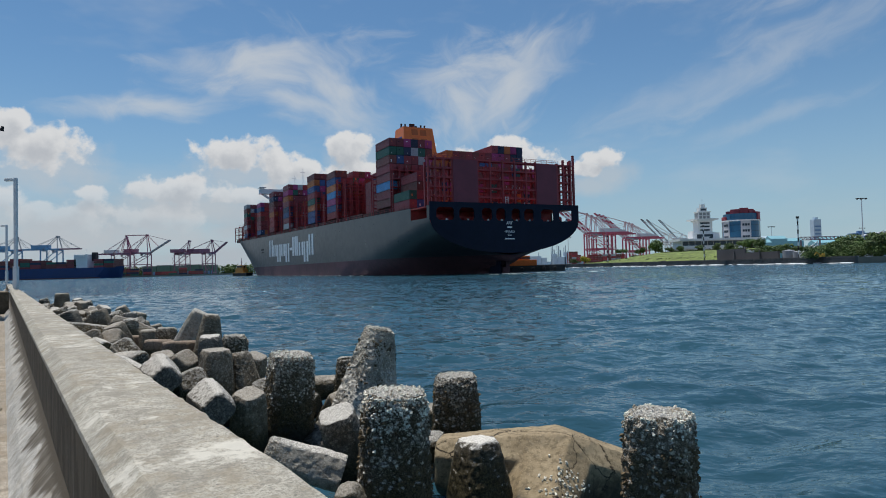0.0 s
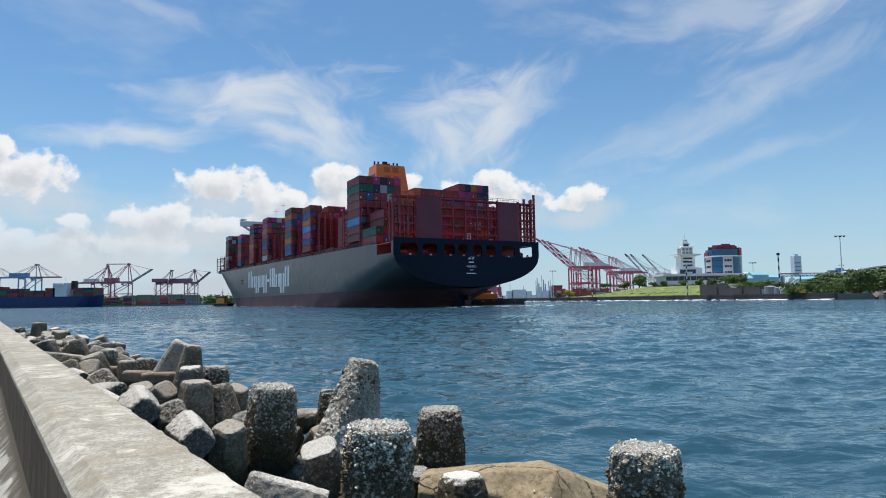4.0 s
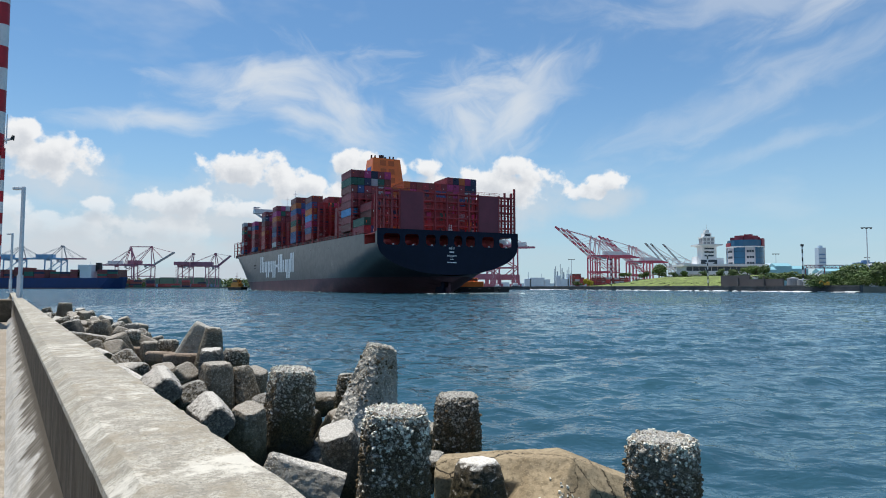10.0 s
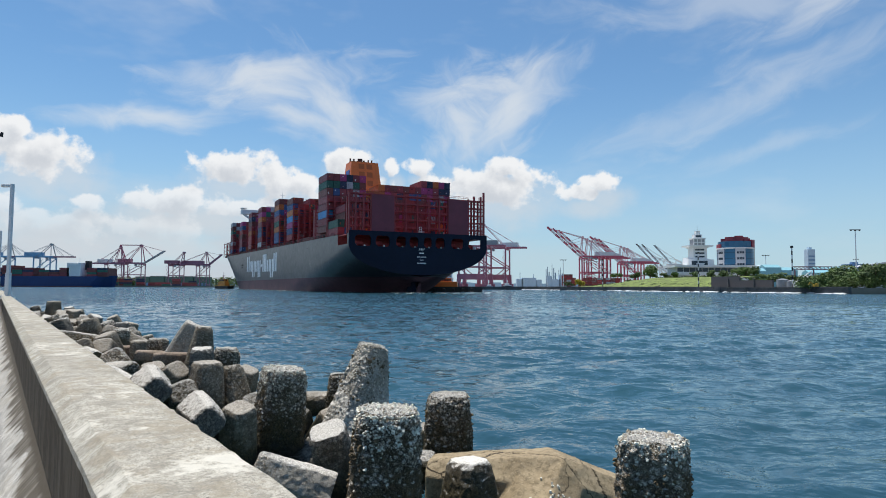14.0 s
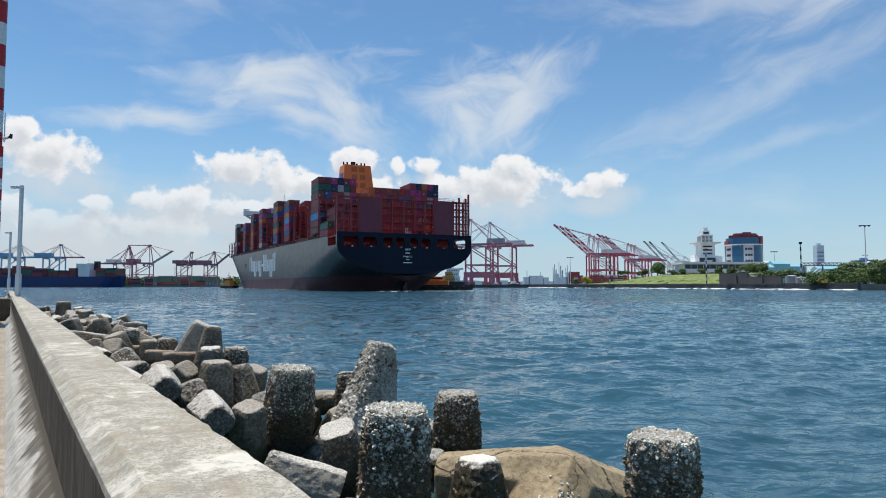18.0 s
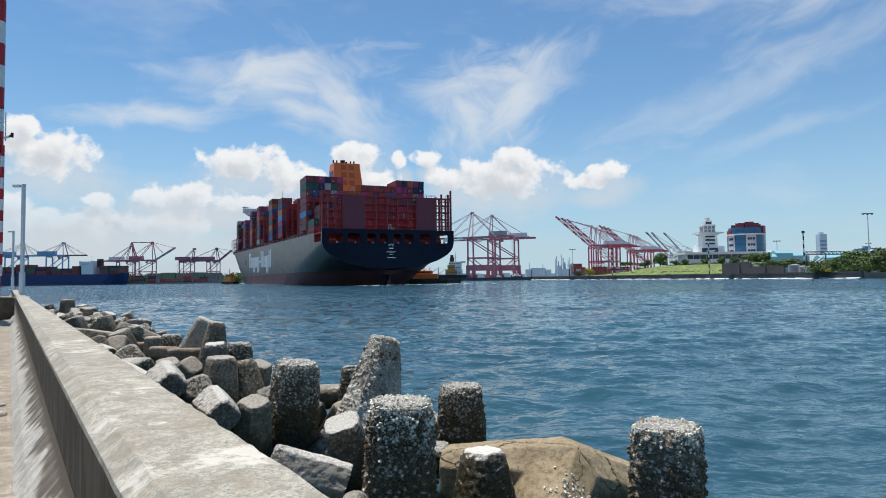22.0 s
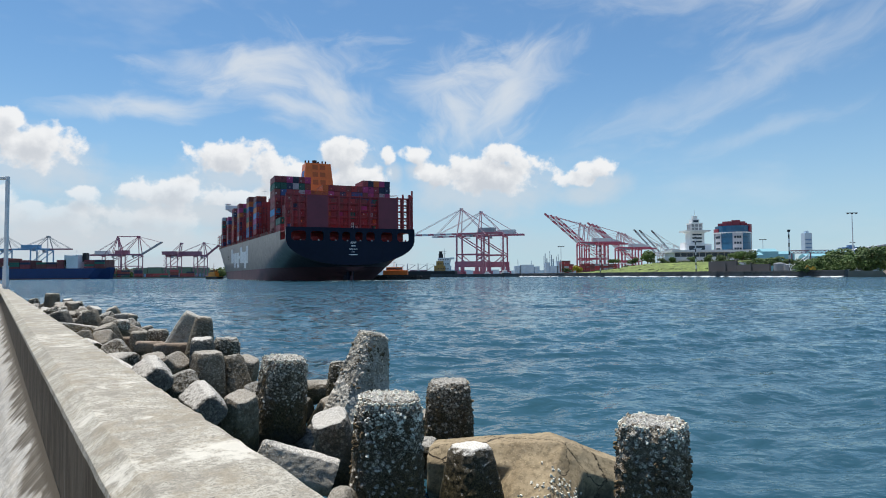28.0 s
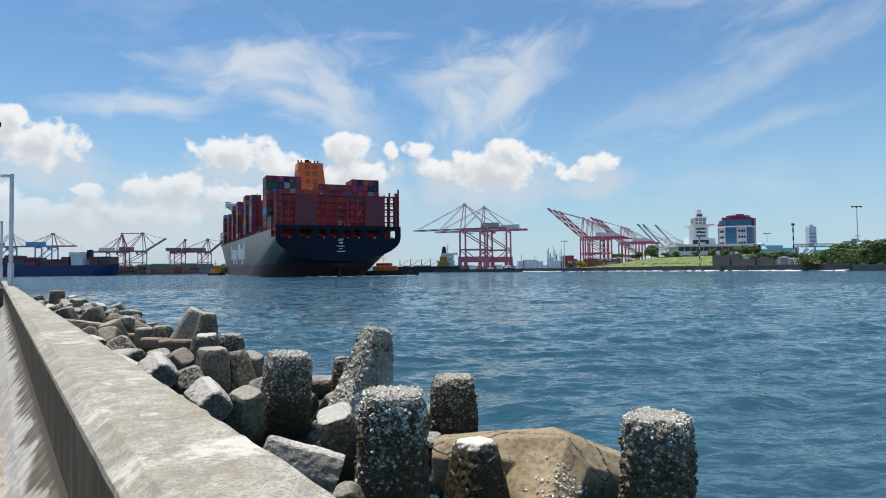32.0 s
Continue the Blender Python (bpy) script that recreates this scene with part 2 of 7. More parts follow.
# ---- the water ----
def water_material():
    mt = bpy.data.materials.new("sea_water")
    mt.use_nodes = True
    n = Net(mt.node_tree)
    b = mt.node_tree.nodes["Principled BSDF"]
    co = mt.node_tree.nodes.new("ShaderNodeTexCoord").outputs["Object"]
    patch = n.noise(n.v("MULTIPLY", co, (0.4, 1.0, 1.0)), 0.05, 4.0, 0.6)
    n.put(b.inputs["Base Color"], n.mix(n.ramp(patch, 0.35, 0.65), (0.021, 0.066, 0.093), (0.029, 0.088, 0.115)))
    b.inputs["Roughness"].default_value, b.inputs["IOR"].default_value = 0.06, 1.333
    h1 = n.noise(n.v("MULTIPLY", co, (0.7, 1.0, 1.0)), 3.0, 3.0, 0.5, warp=0.3)
    h2 = n.noise(n.v("MULTIPLY", co, (0.7, 1.0, 1.0)), 12.0, 3.0, 0.45)
    h3 = n.noise(n.v("MULTIPLY", co, (0.38, 1.0, 1.0)), 0.45, 5.0, 0.55, warp=0.2)
    bump = mt.node_tree.nodes.new("ShaderNodeBump")
    bump.inputs["Distance"].default_value, bump.inputs["Strength"].default_value = 1.0, 1.0
    n.put(bump.inputs["Height"], n.m("ADD", n.m("MULTIPLY", h1, 0.055), n.m("MULTIPLY_ADD", h2, 0.008, n.m("MULTIPLY", h3, 0.14))))
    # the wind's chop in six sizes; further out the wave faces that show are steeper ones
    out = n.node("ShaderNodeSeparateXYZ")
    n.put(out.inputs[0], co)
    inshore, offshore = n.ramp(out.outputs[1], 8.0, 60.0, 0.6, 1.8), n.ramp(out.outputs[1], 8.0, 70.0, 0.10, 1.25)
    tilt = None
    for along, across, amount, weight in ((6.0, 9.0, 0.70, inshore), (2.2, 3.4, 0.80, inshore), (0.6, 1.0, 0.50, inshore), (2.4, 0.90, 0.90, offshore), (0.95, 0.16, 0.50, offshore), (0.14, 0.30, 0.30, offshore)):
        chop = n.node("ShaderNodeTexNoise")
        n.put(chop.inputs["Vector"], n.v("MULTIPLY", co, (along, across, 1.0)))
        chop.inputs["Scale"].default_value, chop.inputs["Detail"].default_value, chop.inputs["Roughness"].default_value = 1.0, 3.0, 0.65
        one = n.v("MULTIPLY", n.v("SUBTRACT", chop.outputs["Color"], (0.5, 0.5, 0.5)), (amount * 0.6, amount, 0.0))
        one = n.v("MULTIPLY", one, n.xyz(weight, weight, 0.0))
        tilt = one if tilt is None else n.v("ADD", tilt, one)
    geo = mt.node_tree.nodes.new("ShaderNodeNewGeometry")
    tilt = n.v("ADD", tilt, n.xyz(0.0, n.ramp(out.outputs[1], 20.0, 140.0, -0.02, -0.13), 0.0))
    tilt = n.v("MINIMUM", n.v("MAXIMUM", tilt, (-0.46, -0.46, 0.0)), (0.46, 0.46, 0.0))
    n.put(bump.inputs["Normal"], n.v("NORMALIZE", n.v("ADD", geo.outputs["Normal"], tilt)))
    n.put(b.inputs["Normal"], bump.outputs[0])
    return mt


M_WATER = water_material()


def build_water():
    """One sheet to the horizon; near the shore its waves are relief."""
    xs = np.concatenate([[-4400, -1500, -500, -200, -100, -60], np.arange(-42, -14, 0.5), np.arange(-14, 24, 0.13), np.arange(24, 62, 0.5), [75, 110, 220, 500, 1500, 4400]])
    ys = np.concatenate([[-4400, -1000, -200, -60, -20], np.arange(-4, 34, 0.13), np.arange(34, 90, 0.5), [95, 105, 120, 150, 220, 400, 900, 2000, 4600]])
    gx, gy = np.meshgrid(xs, ys)
    fade = np.clip((gx + 42) / 12, 0, 1) * np.clip((62 - gx) / 12, 0, 1) * np.clip((90 - gy) / 25, 0, 1) * np.clip((gy + 4) / 3, 0, 1)
    z = np.zeros_like(gx)
    near_fade = np.clip((gx + 14) / 3, 0, 1) * np.clip((24 - gx) / 4, 0, 1) * np.clip((34 - gy) / 8, 0, 1)
    rng = np.random.RandomState(4)
    for k in range(40):
        ln = 0.42 + 3.0 * rng.rand() ** 2.4
        th = rng.normal(1.75, 0.55)
        ph = rng.rand() * 6.28
        wob = 0.8 * np.sin(gx * 0.13 * (1 + rng.rand()) + rng.rand() * 6) + 0.8 * np.sin(gy * 0.17 * (1 + rng.rand()) + rng.rand() * 6)
        s = np.sin((gx * math.cos(th) + gy * math.sin(th)) * 6.283 / ln + ph + wob)
        z += (0.0072 if ln > 1.5 else 0.0062 * near_fade) * ln ** 0.9 * s
    z = z * fade
    ny, nx = gx.shape
    verts = np.stack([gx.ravel(), gy.ravel(), z.ravel()], 1)
    i = np.arange(ny * nx).reshape(ny, nx)
    faces = np.stack([i[:-1, :-1].ravel(), i[:-1, 1:].ravel(), i[1:, 1:].ravel(), i[1:, :-1].ravel()], 1)
    me = bpy.data.meshes.new("water")
    me.from_pydata(verts.tolist(), [], faces.tolist())
    me.materials.append(M_WATER)
    me.polygons.foreach_set("use_smooth", np.ones(len(me.polygons), bool))
    return tagged(new("water", me), "deep teal harbour water with small choppy waves", "water", kind="structure")


water = build_water()

# ---- the sea wall and the path ----
# wall space: x across (to the sea), y along the wall, z up
WALL = Matrix.Rotation(radians(35.54), 4, "Z")
TOP, DECK = 1.38, 0.50


def concrete(name, colour, streak=0.0, second=None, spread=(0.45, 0.7), relief=0.0035):
    """Weathered cast concrete: blotches, grain, run-off streaks down its faces."""
    mt = bpy.data.materials.new(name)
    mt.use_nodes = True
    n = Net(mt.node_tree)
    b = mt.node_tree.nodes["Principled BSDF"]
    co = mt.node_tree.nodes.new("ShaderNodeTexCoord").outputs["Object"]
    big, mid, fine = n.noise(co, 0.9, 8.0, 0.68), n.noise(co, 9.0, 9.0, 0.76), n.noise(co, 70.0, 4.0, 0.7)
    col = n.mix(n.ramp(big, 0.3, 0.7), tuple(c * 0.72 for c in colour), tuple(min(1, c * 1.12) for c in colour))
    col = n.mix(n.m("MULTIPLY", n.ramp(mid, 0.40, 0.62), 0.85), col, tuple(c * 0.50 for c in (colour[0], colour[1] * 0.97, colour[2] * 0.93)))
    col = n.mix(n.m("MULTIPLY", n.ramp(fine, 0.50, 0.60), 0.75), col, tuple(c * 0.42 for c in colour))
    col = n.mix(n.m("MULTIPLY", n.ramp(n.noise(co, 150.0, 3.0, 0.7), 0.54, 0.62), 0.7), col, tuple(c * 0.35 for c in colour))
    col = n.mix(n.m("MULTIPLY", n.ramp(n.noise(co, 12.0, 6.0, 0.7), 0.58, 0.74), 0.5), col, tuple(min(1, c * 1.35) for c in colour))
    stain = n.noise(n.v("MULTIPLY", co, (1.0, 0.8, 1.0)), 3.6, 10.0, 0.78)
    col = n.mix(n.m("MULTIPLY", n.ramp(stain, 0.48, 0.60), 0.60), col, tuple(c * k for c, k in zip(colour, (0.55, 0.50, 0.43))))
    pit, pick = n.cells(co, 26.0)
    col = n.mix(n.m("MULTIPLY", n.ramp(pit, 0.16, 0.10), n.ramp(pick, 0.80, 0.84)), col, tuple(c * 0.30 for c in colour))
    if second:
        col = n.mix(n.m("MULTIPLY", n.ramp(n.noise(co, 1.9, 9.0, 0.74), *spread), 0.85), col, second)
    if streak:
        lines = n.noise(n.v("MULTIPLY", co, (0.4, 6.0, 0.28)), 1.5, 9.0, 0.66, warp=0.3)
        reach = n.noise(n.v("MULTIPLY", co, (0.1, 1.0, 0.1)), 1.3, 6.0, 0.65)
        zz = mt.node_tree.nodes.new("ShaderNodeSeparateXYZ")
        n.put(zz.inputs[0], co)
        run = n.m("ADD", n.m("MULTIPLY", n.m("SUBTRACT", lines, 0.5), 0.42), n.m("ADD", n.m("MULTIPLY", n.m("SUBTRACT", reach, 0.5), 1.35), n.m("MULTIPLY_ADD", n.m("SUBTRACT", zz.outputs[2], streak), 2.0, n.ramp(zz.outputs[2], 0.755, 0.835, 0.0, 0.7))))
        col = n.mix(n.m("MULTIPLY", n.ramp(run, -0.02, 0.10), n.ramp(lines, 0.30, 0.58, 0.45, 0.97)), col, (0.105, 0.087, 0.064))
        # run-off band; also darkens, in the colour, the strip the coping shades
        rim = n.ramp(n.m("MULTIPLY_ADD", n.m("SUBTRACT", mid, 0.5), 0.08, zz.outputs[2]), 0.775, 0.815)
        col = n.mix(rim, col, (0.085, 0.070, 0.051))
    n.put(b.inputs["Base Color"], col)
    b.inputs["Roughness"].default_value = 0.92
    b.inputs["Specular IOR Level"].default_value = 0.25
    bp = mt.node_tree.nodes.new("ShaderNodeBump")
    bp.inputs["Distance"].default_value = relief
    n.put(bp.inputs["Height"], n.m("ADD", n.m("MULTIPLY", fine, 0.8), n.m("ADD", n.m("MULTIPLY", mid, 1.6), n.noise(co, 22.0, 5.0, 0.7))))
    n.put(b.inputs["Normal"], bp.outputs[0])
    return mt


M_CAP = concrete("weathered_concrete", (0.56, 0.52, 0.43), second=(0.66, 0.62, 0.525), spread=(0.56, 0.64))
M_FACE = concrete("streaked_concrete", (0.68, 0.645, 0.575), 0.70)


def stained_shade_material():
    """Upright concrete, black with upright run-off streaks, its shade put into the colour too."""
    mt = concrete("stained_shaded_concrete", (0.23, 0.19, 0.145))
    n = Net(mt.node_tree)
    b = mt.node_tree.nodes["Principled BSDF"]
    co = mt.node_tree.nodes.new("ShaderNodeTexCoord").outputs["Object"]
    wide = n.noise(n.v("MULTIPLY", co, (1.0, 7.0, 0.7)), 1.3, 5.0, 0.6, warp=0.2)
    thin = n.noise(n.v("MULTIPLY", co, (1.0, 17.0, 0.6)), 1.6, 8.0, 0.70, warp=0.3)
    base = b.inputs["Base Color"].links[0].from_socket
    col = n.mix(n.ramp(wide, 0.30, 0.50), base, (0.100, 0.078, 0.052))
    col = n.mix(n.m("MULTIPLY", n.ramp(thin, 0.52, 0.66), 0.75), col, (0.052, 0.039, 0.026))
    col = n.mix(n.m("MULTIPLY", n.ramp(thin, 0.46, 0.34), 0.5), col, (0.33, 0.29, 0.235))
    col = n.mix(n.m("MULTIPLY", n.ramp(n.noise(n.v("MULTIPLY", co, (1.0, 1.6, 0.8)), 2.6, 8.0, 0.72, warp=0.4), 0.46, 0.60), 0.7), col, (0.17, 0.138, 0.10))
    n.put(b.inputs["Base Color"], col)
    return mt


M_UPPER = stained_shade_material()
M_PATH = concrete("path_concrete", (0.46, 0.40, 0.32))


def build_wall():
    wall = thing("wall_sea", "weathered pale concrete sea wall with chamfered top edge", "wall", WALL, kind="structure")
    rnd = random.Random(5)

    def strip(name, prof, mat, label, step=0.22, lo=-30.0, hi=100.0, wob=0.0):
        bm = bmesh.new()
        ys = [lo]
        while ys[-1] < hi:
            ys.append(ys[-1] + (step if -2.5 < ys[-1] < 12 else step * 6))
        prev = None
        for y in ys:
            row = [bm.verts.new((x + rnd.uniform(-wob, wob) * (0.3 if x < 0.312 else 1), y, z + rnd.uniform(-wob, wob) * (0.3 if x < 0.312 else 1))) for x, z in prof]
            if prev:
                for i in range(len(prof) - 1):
                    bm.faces.new((prev[i], prev[i + 1], row[i + 1], row[i]))
            prev = row
        return part(name, bm, mat, wall, label)

    cap = strip("coping", [(0.325, TOP - 0.086), (0.295, TOP - 0.082), (0.298, TOP - 0.055), (0.338, TOP - 0.026), (0.376, TOP), (0.45, TOP + 0.004), (0.55, TOP + 0.003), (0.66, TOP + 0.002),
                           (0.758, TOP - 0.003), (0.775, TOP - 0.025), (0.78, TOP - 0.10)], M_CAP, "rough sun-bleached concrete wall top", step=0.09, wob=0.0045)
    strip("upper_face", [(0.33, 0.77), (0.304, 0.85), (0.304, 1.1), (0.304, TOP - 0.06)], M_UPPER, "stained vertical face, darkened for shade", wob=0.003)
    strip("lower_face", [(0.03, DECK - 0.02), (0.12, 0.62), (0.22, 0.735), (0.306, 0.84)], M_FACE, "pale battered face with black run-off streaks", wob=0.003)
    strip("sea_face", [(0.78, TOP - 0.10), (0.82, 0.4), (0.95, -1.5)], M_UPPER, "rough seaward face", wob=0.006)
    bm = boxes(((0.05, -30, -1.5), (0.73, -29.98, TOP - 0.08)))
    part("wall_end", bm, M_UPPER, wall)
    return wall


build_wall()
path_bm = boxes(((-9.0, -30.0, -1.5), (0.05, 100.0, DECK - 0.04)))
bmesh.ops.bisect_plane(path_bm, geom=list(path_bm.verts) + list(path_bm.edges) + list(path_bm.faces), plane_co=(0, 20, 0), plane_no=(0, 1, 0))
path = part("pavement", path_bm, M_PATH)
path.matrix_world = WALL
tagged(path, "worn tan concrete walkway behind the sea wall", "pavement", kind="structure")
M_SLAB = concrete("path_slab_concrete", (0.46, 0.40, 0.32))
for row in range(13):
    start = -8.0 + row * 3.2
    part("slab", bevelled(boxes(((-8.9, start, DECK - 0.05), (0.05, start + 3.18, DECK))), 0.006, 1), M_SLAB, path)


def build_stones():
    """Loose stones on the walkway."""
    rnd = random.Random(17)
    for x, y, r in ((-5.21, 7.18, 0.055), (-5.34, 7.14, 0.035), (-5.02, 7.30, 0.02), (-5.60, 7.75, 0.03)):
        bm = bmesh.new()
        bmesh.ops.create_icosphere(bm, subdivisions=2, radius=r)
        off = Vector((x * 3, y, 0))
        for v in bm.verts:
            v.co = Vector((v.co.x * 1.4, v.co.y, v.co.z * 0.7)) * (1 + 0.45 * noise.noise(v.co * 14 + off))
        ob = part("stone", bm, M_FACE)
        ob.matrix_world = pose(x, y, DECK + r * 0.45, 0, 0, rnd.uniform(0, 180))
        tagged(ob, "small pale broken stone lying on the walkway", "stone", "loose stones")


build_stones()


# ---- tetrapods ----
def armour_material(name, pale, mid, shell, tide, cracks=False, lit_crust_top=0.35, brown=0.7):
    """Sea-worn concrete: white barnacles thickest at the tips, brown oysters below them, black weed near the tide line."""
    mt = bpy.data.materials.new(name)
    mt.use_nodes = True
    n = Net(mt.node_tree)
    b = mt.node_tree.nodes["Principled BSDF"]
    tc = mt.node_tree.nodes.new("ShaderNodeTexCoord")
    geo = mt.node_tree.nodes.new("ShaderNodeNewGeometry")
    sp, gz, nz = [mt.node_tree.nodes.new("ShaderNodeSeparateXYZ") for _ in range(3)]
    n.put(sp.inputs[0], geo.outputs["Position"])
    n.put(gz.inputs[0], tc.outputs["Generated"])
    n.put(nz.inputs[0], geo.outputs["Normal"])
    z, up = sp.outputs[2], gz.outputs[2]
    info = mt.node_tree.nodes.new("ShaderNodeObjectInfo").outputs["Random"]
    co = n.v("ADD", tc.outputs["Object"], n.xyz(n.m("MULTIPLY", info, 31.0), n.m("MULTIPLY", info, 17.0), 0.0))
    big, mids, fine = n.noise(co, 2.4, 6.0, 0.65), n.noise(co, 22.0, 6.0, 0.7), n.noise(co, 75.0, 5.0, 0.75)
    col = n.mix(n.ramp(big, 0.32, 0.68), mid, pale)
    col = n.mix(n.m("MULTIPLY", n.ramp(mids, 0.46, 0.62), 0.6), col, tuple(c * 0.45 for c in mid))
    col = n.mix(n.m("MULTIPLY", n.ramp(fine, 0.54, 0.66), 0.55), col, tuple(min(1, c * 1.5) for c in pale))
    # height along the leg, broken up
    tall = n.m("ADD", up, n.m("MULTIPLY", n.m("SUBTRACT", n.noise(co, 5.0, 5.0, 0.65), 0.5), 0.85))
    # brown oyster and weed growth under the white crust
    grow = n.m("MULTIPLY", n.ramp(n.noise(co, 7.0, 7.0, 0.72), 0.40, 0.56), n.ramp(tall, 0.98, 0.62))
    col = n.mix(n.m("MULTIPLY", grow, brown), col, n.mix(n.ramp(fine, 0.40, 0.62), (0.030, 0.022, 0.011), (0.24, 0.165, 0.075)))
    # barnacles, singly below and crowded at the tip
    wob = n.v("ADD", co, n.v("MULTIPLY", n.xyz(mids, fine, big), (0.04, 0.04, 0.04)))
    d1, r1 = n.cells(wob, 36.0)
    d2, r2 = n.cells(wob, 120.0)
    share_of = n.ramp(tall, 0.60, 1.06, -0.04, 0.95, False)
    one = n.m("MULTIPLY", n.ramp(n.m("SUBTRACT", share_of, r1), -0.05, 0.08), n.ramp(d1, 0.62, 0.34))
    two = n.m("MULTIPLY", n.ramp(n.m("SUBTRACT", share_of, r2), -0.05, 0.10), n.ramp(d2, 0.66, 0.36))
    crust = n.m("MULTIPLY", n.m("MAXIMUM", one, n.m("MULTIPLY", two, 0.85)), shell)
    shellc = n.mix(n.ramp(r2, 0.15, 0.8), (0.38, 0.30, 0.20), (0.88, 0.80, 0.66))
    col = n.mix(crust, col, shellc)
    level = n.m("MULTIPLY_ADD", n.m("SUBTRACT", big, 0.5), 0.8, z)
    weed = n.m("MULTIPLY", n.ramp(level, tide + 0.30, tide - 0.10), n.ramp(mids, 0.24, 0.46))
    col = n.mix(n.m("MULTIPLY", weed, 0.92), col, n.mix(n.ramp(fine, 0.42, 0.60), (0.024, 0.020, 0.010), (0.092, 0.073, 0.030)))
    wet = n.ramp(level, 0.34, 0.10)
    col = n.mix(n.m("MULTIPLY", wet, 0.9), col, (0.016, 0.016, 0.011))
    # upward faces whiten: white crust, with the tops' sunlight put into the colour
    top = n.m("MULTIPLY", n.ramp(n.m("MULTIPLY_ADD", n.m("SUBTRACT", mids, 0.5), 1.1, nz.outputs[2]), 0.42, 0.80), n.m("MULTIPLY", n.ramp(level, 0.20, 0.50), lit_crust_top))
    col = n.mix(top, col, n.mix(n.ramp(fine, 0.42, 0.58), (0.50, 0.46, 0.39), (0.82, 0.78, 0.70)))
    if cracks:
        vo = mt.node_tree.nodes.new("ShaderNodeTexVoronoi")
        vo.feature = "DISTANCE_TO_EDGE"
        vo.inputs["Scale"].default_value = 1.5
        n.put(vo.inputs["Vector"], n.v("ADD", co, n.v("MULTIPLY", n.xyz(big, mids, fine), (0.5, 0.12, 0.0))))
        col = n.mix(n.ramp(vo.outputs["Distance"], 0.010, 0.003), col, (0.03, 0.022, 0.015))
    n.put(b.inputs["Base Color"], col)
    n.put(b.inputs["Roughness"], n.ramp(wet, 0.0, 1.0, 0.92, 0.45, False))
    b.inputs["Specular IOR Level"].default_value = 0.25
    bp = mt.node_tree.nodes.new("ShaderNodeBump")
    bp.inputs["Distance"].default_value = 0.013 if shell > 0.3 else 0.004
    n.put(bp.inputs["Height"], n.m("ADD", n.m("MULTIPLY", fine, 0.5), n.m("ADD", n.m("MULTIPLY", mids, 1.2), n.m("MULTIPLY", crust, 1.2))))
    n.put(b.inputs["Normal"], bp.outputs[0])
    return mt


ARMOUR = {"crust": armour_material("barnacled_concrete", (0.22, 0.175, 0.12), (0.090, 0.066, 0.038), 1.0, 0.34, lit_crust_top=0.95, brown=0.8),
          "weedy": armour_material("weedy_concrete", (0.10, 0.083, 0.055), (0.045, 0.035, 0.021), 0.75, 0.50, lit_crust_top=0.7, brown=0.95),
          "pale": armour_material("pale_barnacled_concrete", (0.62, 0.58, 0.50), (0.36, 0.325, 0.26), 0.95, 0.05, lit_crust_top=0.9, brown=0.12),
          "bare": armour_material("bare_concrete", (0.22, 0.178, 0.125), (0.098, 0.077, 0.050), 0.30, 0.30, lit_crust_top=0.35, brown=0.5),
          "rusty": armour_material("rusty_concrete", (0.33, 0.245, 0.18), (0.21, 0.150, 0.105), 0.05, 0.10, lit_crust_top=0.1, brown=0.3),
          "capped": armour_material("white_capped_concrete", (0.135, 0.125, 0.110), (0.075, 0.066, 0.052), 0.25, 0.25, lit_crust_top=0.75, brown=0.25),
          "stump": armour_material("dark_stump_concrete", (0.09, 0.075, 0.052), (0.04, 0.032, 0.02), 0.12, 0.45, lit_crust_top=1.0, brown=0.8),
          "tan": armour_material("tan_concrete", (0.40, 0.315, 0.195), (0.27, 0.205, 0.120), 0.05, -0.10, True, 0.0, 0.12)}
KIND_WORDS = {"crust": "white-barnacled dark concrete", "weedy": "dark weed-stained concrete", "pale": "pale barnacle-crusted concrete",
              "bare": "weathered grey-brown concrete", "rusty": "rusty brown concrete", "tan": "cracked tan concrete", "stump": "dark white-topped concrete", "capped": "dark concrete, white on its upper faces,"}
LEGS = [Vector((0, 0, 1)), Vector((0.943, 0, -0.333)), Vector((-0.471, 0.816, -0.333)), Vector((-0.471, -0.816, -0.333))]


def leg_rings(bm, d, length, tip, root, face, start=0.0, sides=16):
    """One tapered leg with broad chamfers and a softened end, along d."""
    rot = d.to_track_quat("Z", "Y").to_matrix()
    rings = []
    for s, f in ((0.0, 1.0), (0.22, 1.0), (0.5, 1.0), (0.8, 1.0), (0.955, 0.97), (1.0, 0.84)):
        w = (tip + (root - tip) * (1 - max(s, 0.2)) / 0.8) / 2 * f
        ring = []
        for i in range(sides):
            t = 2 * math.pi * (i + 0.5) / sides
            c, n = abs(math.cos(t)), abs(math.sin(t))
            r = w / max(c, n, (c + n) / 1.62)
            ring.append(bm.verts.new(rot @ Vector((math.cos(t + face) * r, math.sin(t + face) * r, max(s * length, start)))))
        rings.append(ring)
    for ra, rb in zip(rings, rings[1:]):
        for i in range(sides):
            bm.faces.new((ra[i], ra[(i + 1) % sides], rb[(i + 1) % sides], rb[i]))
    bm.faces.new(rings[0][::-1])
    bm.faces.new(rings[-1])


